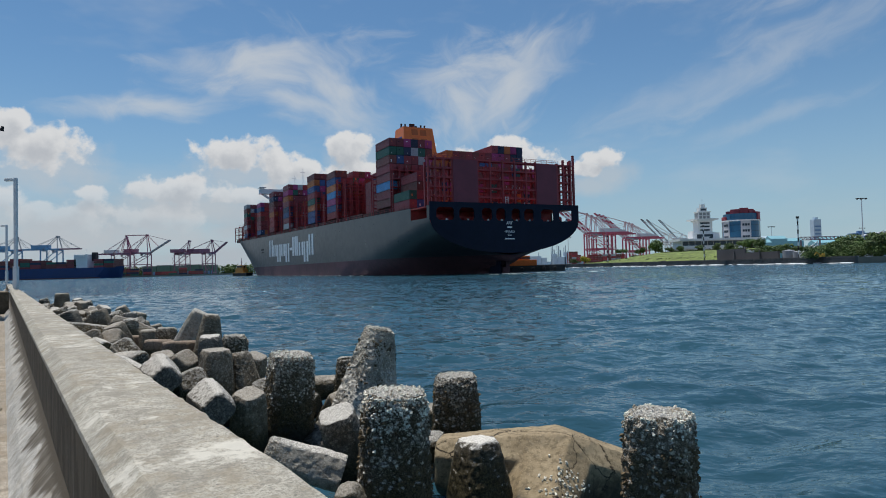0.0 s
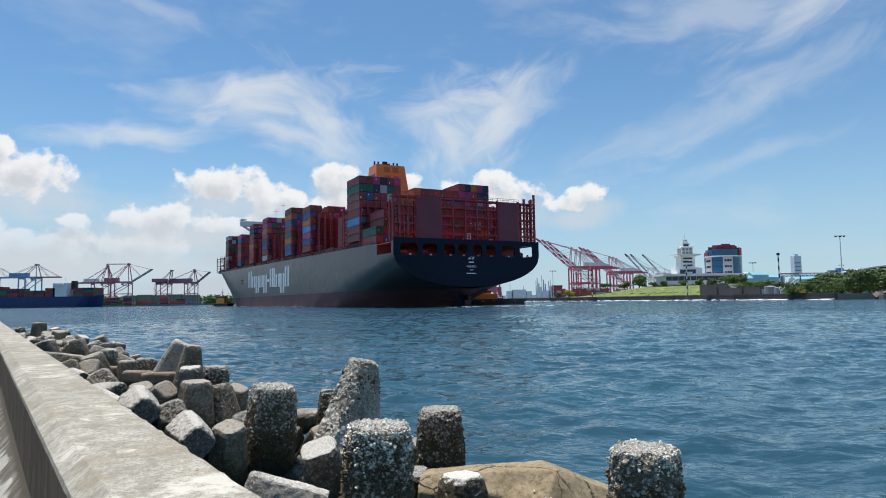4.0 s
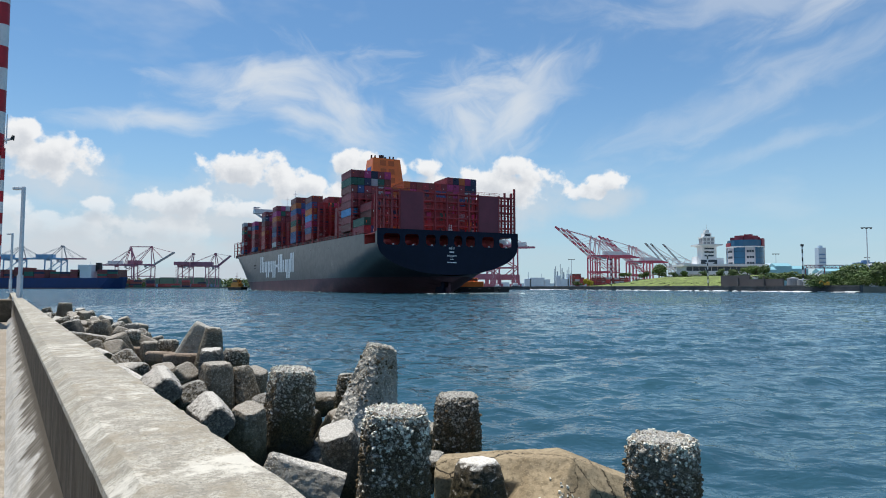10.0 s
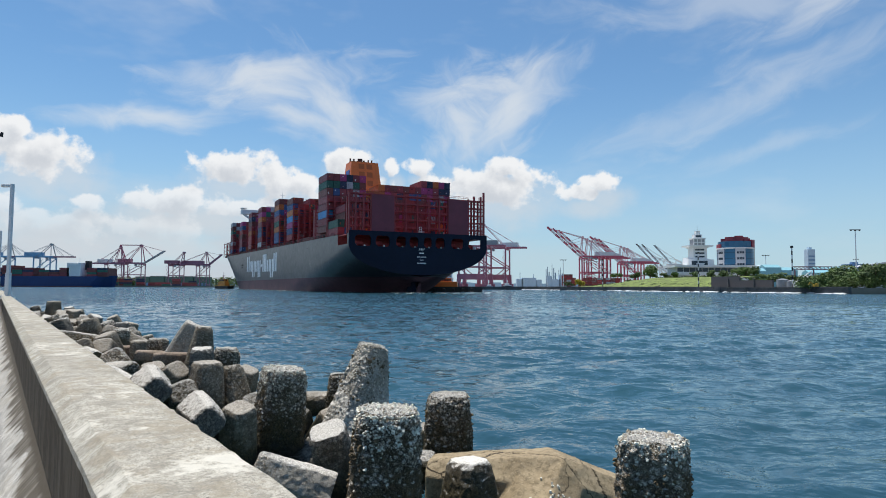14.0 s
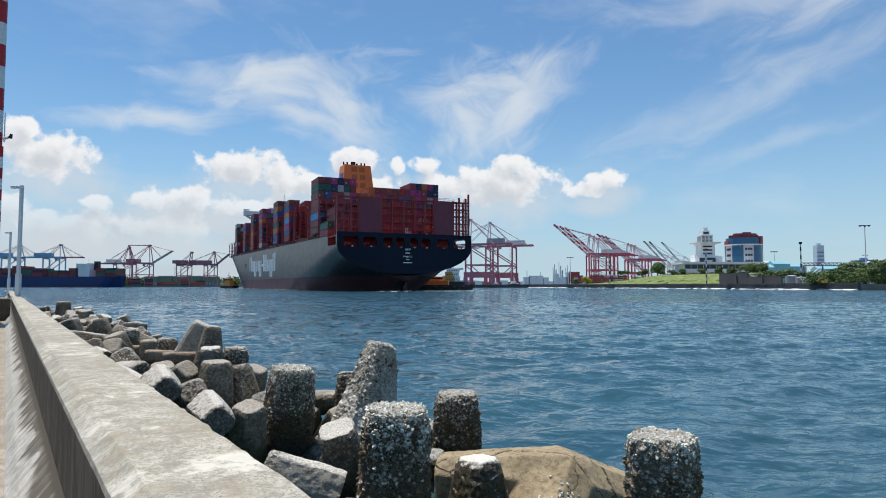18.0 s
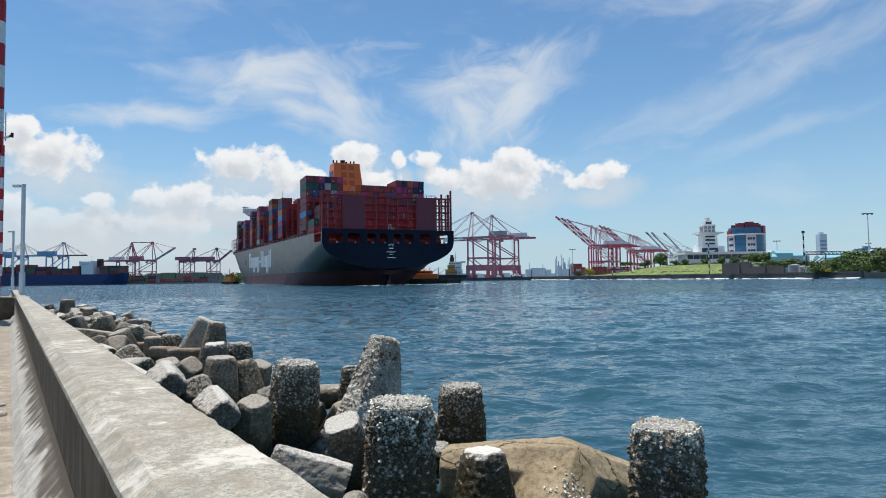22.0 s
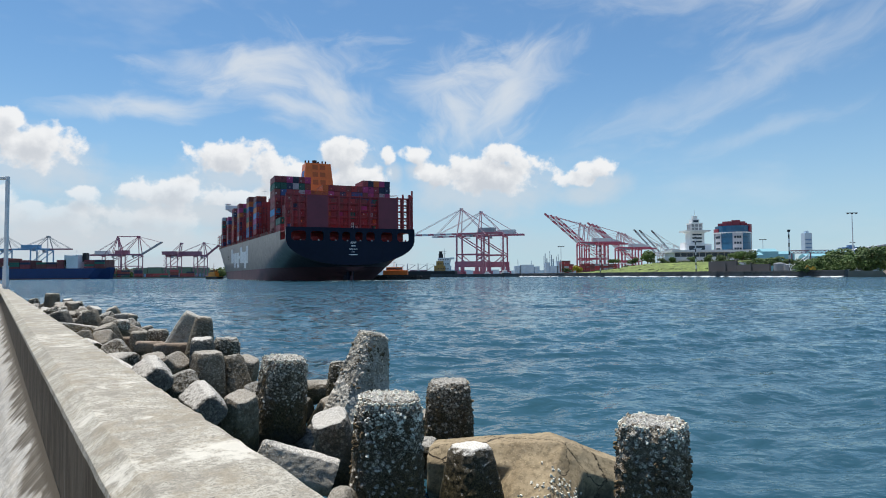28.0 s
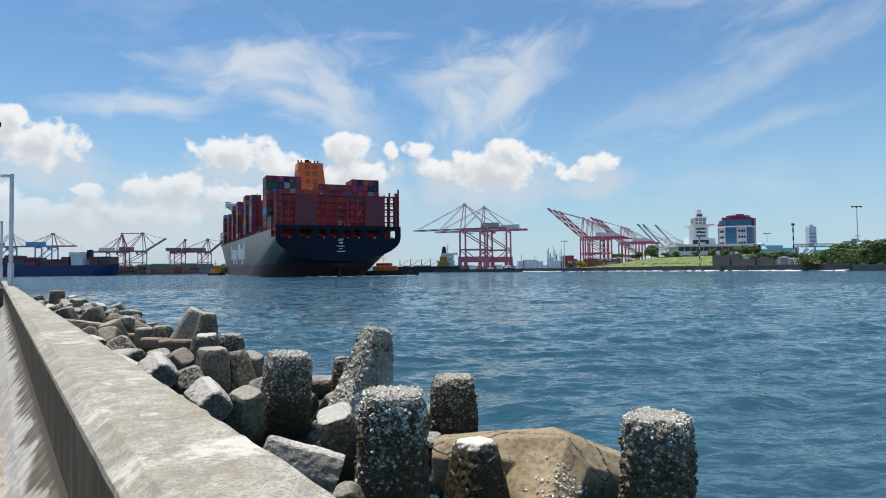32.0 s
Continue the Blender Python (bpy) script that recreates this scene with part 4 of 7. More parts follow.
def build_ship():
    ship = thing("container_ship", "large loaded grey-hulled container ship with orange funnel under way", "ship")
    # hull shell
    bm = bmesh.new()
    stations = [0, 2, 5, 9, 13, 18, 25, 34, 46, 60, 80, 110, 150, 200, 230, 255, 275, 290, 305, 318, 330, 340, 348, 355, 361, 366, 370, 372]
    fr = [-1.5, 0.6, 2.0, 3.6, 5.5]
    for side in (-1, 1):
        rows = []
        for y in stations:
            zt = deck_z(y)
            zs = fr + [5.5 + (zt - 5.5) * k / 12 for k in range(1, 13)]
            rows.append([bm.verts.new((side * hull_half(y, z), y, z)) for z in zs])
        for i, (ra, rb) in enumerate(zip(rows, rows[1:])):
            for j in range(len(ra) - 1):
                if 2 <= stations[i] < 13 and j >= 13:
                    continue
                f = bm.faces.new((ra[j], ra[j + 1], rb[j + 1], rb[j]) if side > 0 else (ra[j], rb[j], rb[j + 1], ra[j + 1]))
                f.smooth = True
                f.material_index = 1 if j < 4 else 0
    bmesh.ops.remove_doubles(bm, verts=bm.verts, dist=0.01)
    part("hull", bm, [M_HULL, M_BOOT], ship, "grey hull with dull red boot topping")
    # transom plate with mooring openings
    bm = bmesh.new()
    zs = [6.0, 6.3, 6.8, 7.4, 8.2, 9.1, 10.2, 11.4, 12.7, 14.0, 15.4]
    lo = None
    for z in zs:
        b = hull_half(0, z) + 0.03
        row = (bm.verts.new((-b, -0.25, z)), bm.verts.new((b, -0.25, z)))
        if lo:
            bm.faces.new((lo[0], lo[1], row[1], row[0]))
        lo = row
    holes = [(-23.6, -18.0), (-16.4, -11.5), (-9.1, -5.6), (-4.3, -1.1), (1.0, 4.0), (5.4, 8.9), (11.5, 16.2), (18.2, 23.2)]
    edges = [-25.6] + [v for h in holes for v in h] + [25.6]
    for x0, x1 in zip(edges[::2], edges[1::2]):
        add_box(bm, (x0, -0.27, 15.4), (x1, 0.25, 19.0))
    add_box(bm, (-25.6, -0.27, 19.0), (25.6, 0.25, 20.5))
    for h in holes:
        for x, s in ((h[0], 1), (h[1], -1)):
            for z, t in ((15.4, 1), (19.0, -1)):
                vs = [bm.verts.new((x, -0.262, z)), bm.verts.new((x + 0.8 * s, -0.262, z)), bm.verts.new((x, -0.262, z + 0.8 * t))]
                bm.faces.new(vs if s * t < 0 else vs[::-1])
    part("transom", bm, M_STERN, ship, "dark navy flat transom with eight mooring openings")
    part("mooring_deck", boxes(((-25.2, 0.3, 15.0), (25.2, 14, 15.35)), ((-25.2, 13.6, 15.3), (25.2, 14.0, 19.3)), ((-25.2, 0.3, 19.15), (25.2, 14, 19.5))), M_MOOR, ship, "red mooring deck")
    rnd = random.Random(11)
    for a, b in holes:
        c = (a + b) / 2
        bm = bmesh.new()
        add_tube(bm, (c - 1.0, 4, 16.6), (c + 1.0, 4, 16.6), 0.75, n=12)
        add_box(bm, (c - 1.2, 3.4, 15.35), (c - 1.0, 4.6, 16.9))
        add_box(bm, (c + 1.0, 3.4, 15.35), (c + 1.2, 4.6, 16.9))
        part("mooring_winch", bm, M_MOOR, ship)
        part("fairlead", bevelled(boxes(((c + 0.5, 0.5, 15.35), (c + 1.1, 0.9, 15.9))), 0.1, 1), M_WHITE, ship)
        for x in (c - 1.7, c + 1.6):
            bm = bmesh.new()
            add_tube(bm, (x, 1.4, 15.35), (x, 1.4, 16.3), 0.28, n=10)
            part("bollard", bm, M_LASH, ship)
    part("deck", boxes(((-25.2, 13.8, 19.2), (25.2, 300, 19.45))), M_DECK, ship, "dark main deck")
    # rudder
    bm = boxes(((-1.1, 4.2, -1.5), (1.7, 10.5, 5.4)))
    part("rudder", bevelled(bm, 0.3), M_STERN, ship, "dark rudder blade")
    # lettering on the stern and the line's name as plain strokes
    for name, text, z, size in (("lettering", "AFIF", 14.35, 1.25), ("lettering", "MAJURO", 11.95, 0.9)):
        cu = bpy.data.curves.new(name, "FONT")
        cu.body, cu.size, cu.align_x, cu.extrude = text, size, "CENTER", 0.01
        tmp = bpy.data.objects.new("tmp", cu)
        scene.collection.objects.link(tmp)
        me = bpy.data.meshes.new_from_object(tmp.evaluated_get(bpy.context.evaluated_depsgraph_get()))
        bpy.data.objects.remove(tmp)
        me.materials.clear()
        me.materials.append(M_LETTER)
        ob = share(name, me, ship, pose(0.15, -0.31, z, 90, 0, 0))
        ob["label"] = "white painted name"
    for z, w, h in ((13.35, 1.7, 0.4), (11.1, 1.3, 0.2), (10.0, 3.4, 0.28)):
        part("marking", boxes(((0.15 - w / 2, -0.31, z), (0.15 + w / 2, -0.27, z + h))), M_LETTER, ship, "white painted marking")
    # strokes: start along the hull, length, foot and head height
    # start, length, foot and head height of each pair of strokes
    for y, ln, foot, head in ((216.5, 9.5, 10.2, 19.6), (205.5, 8.5, 10.2, 16.6), (195.5, 8.5, 7.2, 16.6), (185.5, 8.5, 10.2, 16.6), (175.5, 8.5, 7.2, 16.6), (160, 7.5, 10.2, 19.6),
                              (151.5, 3.0, 10.2, 19.6), (147, 8.5, 10.2, 16.6), (137.5, 8.0, 7.2, 16.6), (128.5, 8.0, 10.2, 19.6)):
        w, lift = min(2.9, ln * 0.9), 0.0172 * (y - 170)
        for y1 in ((y, y - ln + w) if ln > 5 else (y,)):
            part("hull_marking", boxes(((-25.62, y1 - w, foot + lift), (-25.45, y1, head + lift))), M_LETTER, ship, "white block stroke painted on the hull")
    part("hull_marking", boxes(((-25.62, 161.3, 12.9), (-25.45, 165.8, 14.3))), M_LETTER, ship, "white block stroke painted on the hull")
    part("side_opening", bevelled(boxes(((-25.64, 233, 15.4), (-25.40, 241, 16.4)), ((-25.64, 234, 13.8), (-25.40, 240, 14.6))), 0.05, 1), M_SOOT, ship, "dark slot in the hull side")
    # broken water round the stern and along the side
    bm = bmesh.new()
    for k in range(260):
        if k < 110:
            x, y = (rnd.uniform(-10, 26), rnd.uniform(-9, 4)) if k % 2 else (rnd.uniform(-16, 34), rnd.uniform(-24, 8))
        else:
            y = rnd.uniform(20, 330)
            x = rnd.choice((-1, 1)) * (hull_half(y, 0.2) + rnd.uniform(0.2, 1.5))
        q = rnd.uniform(0.3, 1.5)
        ring = [bm.verts.new((x + math.cos(t) * q * rnd.uniform(0.6, 1.3), y + math.sin(t) * q * rnd.uniform(0.5, 2.2), 0.10 + rnd.uniform(0, 0.06))) for t in (0, 1.05, 2.1, 3.14, 4.2, 5.2)]
        bm.faces.new(ring)
    wake = part("wake", bm, M_WASH, ship, "pale broken water")
    wake["kind"] = "stuff"
    # bulwark and rail along the port deck edge
    for side in (-1, 1):
        bm = bmesh.new()
        for k in range(14, 300, 4):
            add_box(bm, (side * 25.3 - 0.06, k, deck_z(k)), (side * 25.3 + 0.06, k + 0.12, deck_z(k) + 1.2))
        for h in (0.6, 1.2):
            for k in range(14, 300, 20):
                add_beam(bm, (side * 25.3, k, deck_z(k) + h), (side * 25.3, k + 20, deck_z(k + 20) + h), 0.08)
        part("railing", bm, M_LASH, ship, "red deck railing")
    # hatch coaming level under the stacks
    for y in range(30, 345, 29):
        part("hatch_coaming", boxes(((-24.2, y, deck_z(y)), (24.2, min(y + 28, 345), deck_z(y) + 1.9))), M_DECK, ship, "dark red hatch coaming")
    # lashing bridges between the bays
    def bridge(y, height, x0=-25.2, x1=25.2, deep=1.6, step=2.53, skip=()):
        bm = bmesh.new()
        z0 = deck_z(y)
        x = x0
        while x <= x1 + 0.01:
            if not any(a < x < b for a, b in skip):
                for yy in (y, y + deep):
                    add_box(bm, (x - 0.15, yy - 0.12, z0), (x + 0.15, yy + 0.12, z0 + height))
            x += step
        z = z0 + 2.7
        while z <= z0 + height + 0.01:
            for yy in (y, y + deep):
                add_box(bm, (x0, yy - 0.10, z - 0.30), (x1, yy + 0.10, z))
                add_box(bm, (x0, yy - 0.04, z + 1.0), (x1, yy + 0.04, z + 1.08))
            add_box(bm, (x0, y, z - 0.12), (x1, y + deep, z - 0.05))
            z += 2.7
        return part("lashing_bridge", bm, M_LASH, ship, "red steel lashing bridge")
    for y, h in ((27.0, 15), (44.6, 14), (74, 16), (84.4, 17), (102.5, 13), (115.2, 16), (134.5, 13), (150, 13.5), (165.2, 16), (184.5, 13), (201.2, 16), (220.5, 14), (258, 14), (289, 14), (308, 11), (327, 11), (344, 11)):
        bridge(y, h)
    # aft frame over the transom
    bm = bmesh.new()
    for x in (-25.2, -23.0, -20.3, -17.6, -9.5, -5.2, -0.9, 3.3, 7.3, 10.8, 18.8, 21.2, 23.9, 25.1):
        top = 36.2 if x > 24 else (34.6 if x > 20 else 33.4)
        for y in (1.2, 3.4):
            half = 0.30 if x > 18 else 0.26
            add_box(bm, (x - half, y - half, 19.4), (x + half, y + half, top if y < 2 else top - 1.5))
    for z in (22.3, 24.9, 27.6, 30.2, 32.9):
        for y in (1.2, 3.4):
            add_box(bm, (-25.2, y - 0.14, z - 0.22), (25.2, y + 0.14, z + 0.22))
        add_box(bm, (-25.2, 1.2, z - 0.1), (25.2, 3.4, z))
    for x in range(-25, 26, 2):
        add_box(bm, (x - 0.04, 1.0, 33.1), (x + 0.04, 1.1, 34.2))
    add_box(bm, (-25.2, 1.0, 33.6), (18.6, 1.08, 33.7))
    add_box(bm, (-25.2, 1.0, 34.1), (18.6, 1.08, 34.2))
    for z in (21.0, 23.6, 26.2, 28.9, 31.5):
        add_box(bm, (18.8, 1.0, z), (25.1, 1.3, z + 0.24))
        add_beam(bm, (21.2, 1.2, z), (23.9, 1.2, z + 1.3), 0.14)
    for x in [-24.1 + 1.27 * k for k in range(39)]:
        if not (-17.6 < x < -9.5 or x > 10.8):
            for z in (19.6, 22.3, 24.9, 27.6, 30.2):
                add_beam(bm, (x, 2.3, z), (x + rnd.choice((-1.27, 1.27)), 2.3, z + 2.6), 0.10)
    part("aft_lashing_frame", bm, M_LASH, ship, "red steel frame over the transom")
    for a, b in ((-17.5, -9.6), (10.9, 18.4)):
        part("maroon_panel", boxes(((a, 0.75, 20.5), (b, 0.95, 32.8))), M_PANEL, ship, "flat maroon steel screen")
    # accommodation ladder, white hatch fittings on the aft frame
    bm = bmesh.new()
    for x in (-0.45, 0.45):
        add_box(bm, (x - 0.06, 0.5, 20.4), (x + 0.06, 0.7, 22.6))
    for z in (21.0, 21.7, 22.4):
        add_box(bm, (-0.45, 0.5, z), (0.45, 0.7, z + 0.1))
    part("ladder", bm, M_WHITE, ship, "white ladder")
    # funnel
    bm = bmesh.new()
    v = [bm.verts.new(p) for p in ((-7.9, 58, 33), (8.1, 58, 33), (8.1, 72, 33), (-7.9, 72, 33), (-5.7, 62.5, 56.2), (6.4, 62.5, 56.2), (6.4, 70.5, 56.2), (-5.7, 70.5, 56.2))]
    for f in ((0, 1, 5, 4), (1, 2, 6, 5), (2, 3, 7, 6), (3, 0, 4, 7), (4, 5, 6, 7)):
        bm.faces.new([v[i] for i in f])
    fun = part("funnel", bm, M_FUNNEL, ship, "orange tapered funnel")
    for z in (45.6, 49.4, 53.0):
        for x in (-2.6, 1.0):
            y = 58 + (z - 33) * 4.5 / 23.2
            lv = part("louvre", boxes(((x, -0.1, 0), (x + 2.5, 0.1, 2.3))), M_FUNNEL2, fun, "darker orange louvre panel")
            lv.matrix_basis = pose(0, y, z, -11, 0, 0)
    bm = boxes(((-0.06, -2.6, 0), (0.06, 2.6, 6)))
    ob = part("emblem", bm, M_BLUE, fun, "blue panel")
    ob.matrix_basis = pose(-6.75, 65.8, 46.5, 0, 5.4, 0)
    for x, r, h in ((-5.2, 0.35, 1.7), (-3.6, 0.35, 1.7), (-0.8, 1.1, 1.9), (3.0, 0.35, 1.7), (4.6, 0.35, 1.7), (0.9, 0.5, 1.3)):
        bm = bmesh.new()
        add_tube(bm, (x, 66, 56.1), (x, 65.8, 56.2 + h), r, n=10)
        part("exhaust_pipe", bm, M_SOOT, fun, "sooty exhaust pipe")
    part("engine_casing", boxes(((-9.5, 57.6, 19.4), (9.5, 73, 39.2))), M_FUNNEL, ship, "orange engine casing")
    # deck house and bridge wings forward
    house = part("deck_house", boxes(((-16, 226, 20), (16, 240, 52)), ((-12, 228, 52), (12, 238, 55))), M_WHITE, ship, "white deck house")
    for s in (-1, 1):
        bm = bmesh.new()
        add_box(bm, (min(16 * s, 28.4 * s), 226, 49.0), (max(16 * s, 28.4 * s), 231, 51.8))
        add_beam(bm, (16 * s, 228, 42), (27 * s, 228, 49), 1.2)
        add_box(bm, (min(25 * s, 28.6 * s), 225.6, 52.6), (max(25 * s, 28.6 * s), 231.4, 52.9))
        add_beam(bm, (28.0 * s, 226, 51.8), (28.0 * s, 226, 52.6), 0.3)
        part("bridge_wing", bm, M_WHITE, house, "white bridge wing")
    bm = bmesh.new()
    for x, h in ((-6, 62), (-1, 66), (3, 61), (9, 60)):
        add_tube(bm, (x, 233, 55), (x, 233, h), 0.25, 0.1, 6)
        add_box(bm, (x - 1.6, 232.9, h - 2.4), (x + 1.6, 233.1, h - 2.2))
    part("radar_mast", bm, M_WHITE, house, "thin masts with radar scanners")
    # containers: bay start, then lots of (first row, last row, tiers); rows count from port
    parts_left = [290]
    shared = {}
    rest = {}

    def stow(x, y, z, paint, fine):
        if fine and parts_left[0] > 0:
            if paint not in shared:
                bm = container_bm()
                me = bpy.data.meshes.new("container")
                bm.to_mesh(me)
                bm.free()
                me.materials.append(M_BOX[paint])
                shared[paint] = me
            share("container", shared[paint], ship, Matrix.Translation((x, y, z)))
            parts_left[0] -= 1
        else:
            rest.setdefault(paint, []).append((x, y, z))
    # paints from the lowest tier up, by bay and row; a dash takes any paint
    paints = {
        (14, 0): "maroon green",
        (29, 0): "brown maroon sky maroon maroon brown green maroon",
        (29, 1): "- - - - - - green maroon",
        (29, 2): "- - - - - - navy magenta",
        (29, 3): "- - - - - - grey navy",
        (29, 4): "- - - - - grey - maroon",
        (29, 5): "- - - - - - - magenta",
        (29, 6): "- - - - - orange",
        (29, 7): "- - - - - orange",
        (29, 8): "- - - - - orange orange",
        (29, 9): "- - - - - magenta maroon",
        (29, 10): "- - - - - - brown",
        (29, 11): "- - - - - - maroon",
        (29, 12): "- - - - - - brown",
        (29, 13): "- - - - - - red",
        (29, 14): "- - - - - - maroon",
        (29, 15): "- - - - - - magenta maroon",
        (29, 16): "- - - - - - magenta navy",
        (29, 17): "- - - - - - maroon orange",
        (29, 18): "- - - - - - navy magenta",
        (29, 19): "- - - - - - navy navy",
        (87, 0): "- - magenta sky orange blue brown",
        (118, 0): "- blue - green maroon blue orange brown",
        (168, 0): "grey - blue navy - - magenta maroon",
        (204, 0): "- - - - - - navy maroon",
        (292, 0): "- - grey - - - - grey",
    }
    fixed = {}
    for (y, r), words in paints.items():
        for k, word in enumerate(words.split()):
            if word != "-":
                fixed[(y, r, k)] = word
    bays = [(29, [(0, 5, 8), (6, 7, 6), (8, 14, 7), (15, 19, 8)]), (14, [(0, 0, 2), (1, 6, 4), (7, 17, 5)]), (87, [(0, 19, 7)]), (118, [(0, 2, 8), (3, 19, 7)]), (168, [(0, 19, 8)]), (204, [(0, 19, 8)]),
            (46.5, [(1, 5, 4), (14, 19, 6)]), (243, [(0, 19, 7)]), (276, [(4, 19, 8)]), (292, [(0, 19, 8)]), (311, [(2, 19, 8)]), (330, [(3, 16, 7)]), (347.5, [(4, 15, 6)])]
    rnd = random.Random(23)
    for y, lots in bays:
        base = deck_z(y) + 2.1 if y > 20 else 20.0
        pitch = 2.74 if y < 160 else 2.85
        for r0, r1, tiers in lots:
            for r in range(r0, r1 + 1):
                x = -24.1 + r * 2.53
                lim = hull_half(min(y + 12, 371), deck_z(y)) + 1.2
                if abs(x) > lim:
                    continue
                drop = rnd.choice((0, 0, 0, 1)) if tiers < 8 and 0 < r < 19 and y > 30 else 0
                for k in range(tiers - drop):
                    paint = fixed.get((y, r, k)) or rnd.choice(MIX)
                    near_side = r == r0 or (y < 30) or k >= tiers - 2
                    stow(x, y, base + k * pitch, paint, near_side and y in (29, 14, 87, 118, 168, 204))
    # cooling units, plates and twist-locks on the aft ends of the stacks
    bm = bmesh.new()
    for y, lots in bays:
        base = deck_z(y) + 2.1 if y > 20 else 20.0
        pitch = 2.74 if y < 160 else 2.85
        for r0, r1, tiers in lots:
            for r in range(r0, r1 + 1):
                for k in range(tiers):
                    x, z = -24.1 + r * 2.53, base + k * pitch
                    if rnd.random() < 0.8 and abs(x) < hull_half(min(y + 12, 371), deck_z(y)) + 1.2:
                        w, h = rnd.choice(((0.5, 0.4), (0.8, 0.25), (0.25, 0.7), (0.3, 0.3), (0.2, 0.2))), rnd.uniform(0.3, 1.9)
                        add_box(bm, (x - 0.8 + rnd.random(), y - 0.09, z + h), (x - 0.8 + rnd.random() * 0.1 + w[0], y - 0.03, z + h + w[1]), mat=rnd.choice((0, 0, 1, 2)))
    ob = part("cooling_unit", bm, [M_WHITE, M_FUNNEL, M_STERN], ship)
    ob["kind"] = "stuff"
    for paint, spots in rest.items():
        bm = bmesh.new()
        for x, y, z in spots:
            add_box(bm, (x - 1.2, y, z), (x + 1.2, y + 12.19, z + 2.6))
        ob = part("container_block", bm, M_BOX[paint], ship)
        ob["kind"] = "stuff"
    return ship


ship = build_ship()

# ---- the far banks ----
M_QUAY = material("dark_quay_concrete", (0.10, 0.10, 0.10), 0.9, var=0.35, scale=0.15, second=(0.05, 0.05, 0.045), spread=(0.5, 0.75))
M_LAND = material("dusty_ground", (0.22, 0.20, 0.16), 0.95, var=0.25, scale=0.02)
M_GRASS = material("lawn", (0.18, 0.235, 0.055), 0.9, var=0.45, scale=0.22, second=(0.085, 0.105, 0.032), spread=(0.44, 0.64))
M_LEAF = material("dark_foliage", (0.095, 0.150, 0.040), 0.7, var=0.5, scale=0.5, random=0.3)
M_LEAF2 = material("yellow_flowering_foliage", (0.42, 0.34, 0.03), 0.7, var=0.4, scale=0.5)
M_BARK = material("bark", (0.12, 0.085, 0.06), 0.9, var=0.3, scale=2.0)
M_PAINT = material("white_render", (0.80, 0.80, 0.79), 0.7, var=0.08, scale=0.1)
M_PLUM = material("grey_brown_wall", (0.115, 0.105, 0.105), 0.85, var=0.12, scale=0.1)
# crane reds, pinks and maroon are paled: distance haze put into the paint
M_CRANE_R = material("crane_red", (0.49, 0.10, 0.155), 0.5, var=0.2, scale=0.1)
M_CRANE_W = material("crane_white", (0.72, 0.72, 0.72), 0.5, var=0.1, scale=0.1)
M_CRANE_M = material("crane_maroon", (0.27, 0.13, 0.19), 0.55, var=0.2, scale=0.1)
M_CRANE_P = material("crane_pink", (0.42, 0.155, 0.21), 0.55, var=0.2, scale=0.1)
M_CRANE_D = material("dull_maroon_steel", (0.16, 0.07, 0.10), 0.6, var=0.2, scale=0.1)
M_CRANE_PW = material("crane_hazed_pink", (0.62, 0.42, 0.45), 0.55, var=0.15, scale=0.1)
M_CRANE_HW = material("crane_house_white", (0.62, 0.65, 0.68), 0.55, var=0.1, scale=0.1)
M_CRANE_B = material("crane_blue", (0.18, 0.36, 0.55), 0.55, var=0.2, scale=0.1)
M_CRANE_G = material("crane_grey", (0.30, 0.33, 0.36), 0.55, var=0.2, scale=0.1)
M_TIP = material("crane_tip_dark", (0.05, 0.03, 0.04), 0.6, var=0.2, scale=0.1)
M_TEAL = glass("teal_glazing", (0.030, 0.13, 0.24), 0.2)
M_DARKGLASS = glass("dark_glazing", (0.02, 0.035, 0.055), 0.10)
M_PALEWALL = material("pale_lilac_wall", (0.50, 0.50, 0.53), 0.7, var=0.08, scale=0.1)
M_CROWN = material("red_roof_cladding", (0.30, 0.035, 0.055), 0.5, var=0.15, scale=0.1)
M_SHED = material("teal_sheet_roof", (0.22, 0.46, 0.52), 0.6, var=0.1, scale=0.05)
M_GREENSHED = material("green_sheet_wall", (0.075, 0.15, 0.12), 0.6, var=0.2, scale=0.08)
M_ROOFGREY = material("grey_roof", (0.30, 0.31, 0.32), 0.6, var=0.15, scale=0.05)
M_HALL = material("pale_hall_metal", (0.48, 0.50, 0.52), 0.6, var=0.12, scale=0.05)
M_STEEL = material("galvanised_steel", (0.62, 0.65, 0.68), 0.42, metal=0.15, var=0.15, scale=1.0)
M_BLACK = material("black_paint", (0.02, 0.02, 0.022), 0.6, var=0.2, scale=0.5)
M_MARK_R = material("signal_red", (0.42, 0.012, 0.022), 0.5, var=0.2, scale=1.5, second=(0.28, 0.02, 0.02), spread=(0.6, 0.8))
M_MARK_W = material("signal_white", (0.68, 0.70, 0.70), 0.5, var=0.12, scale=1.5, second=(0.45, 0.44, 0.40), spread=(0.62, 0.85))
M_YELLOW = material("machine_yellow", (0.55, 0.32, 0.03), 0.5, var=0.15, scale=0.5)
M_SHIPBLUE = material("blue_hull_paint", (0.012, 0.042, 0.15), 0.5, var=0.15, scale=0.05)
M_TUGORANGE = material("tug_orange", (0.92, 0.20, 0.035), 0.5, var=0.15, scale=0.3)
M_TUGYELLOW = material("tug_ochre", (0.50, 0.26, 0.06), 0.55, var=0.2, scale=0.3)
M_FOAM = material("white_foam", (0.66, 0.70, 0.72), 0.9, var=0.1, scale=0.5)
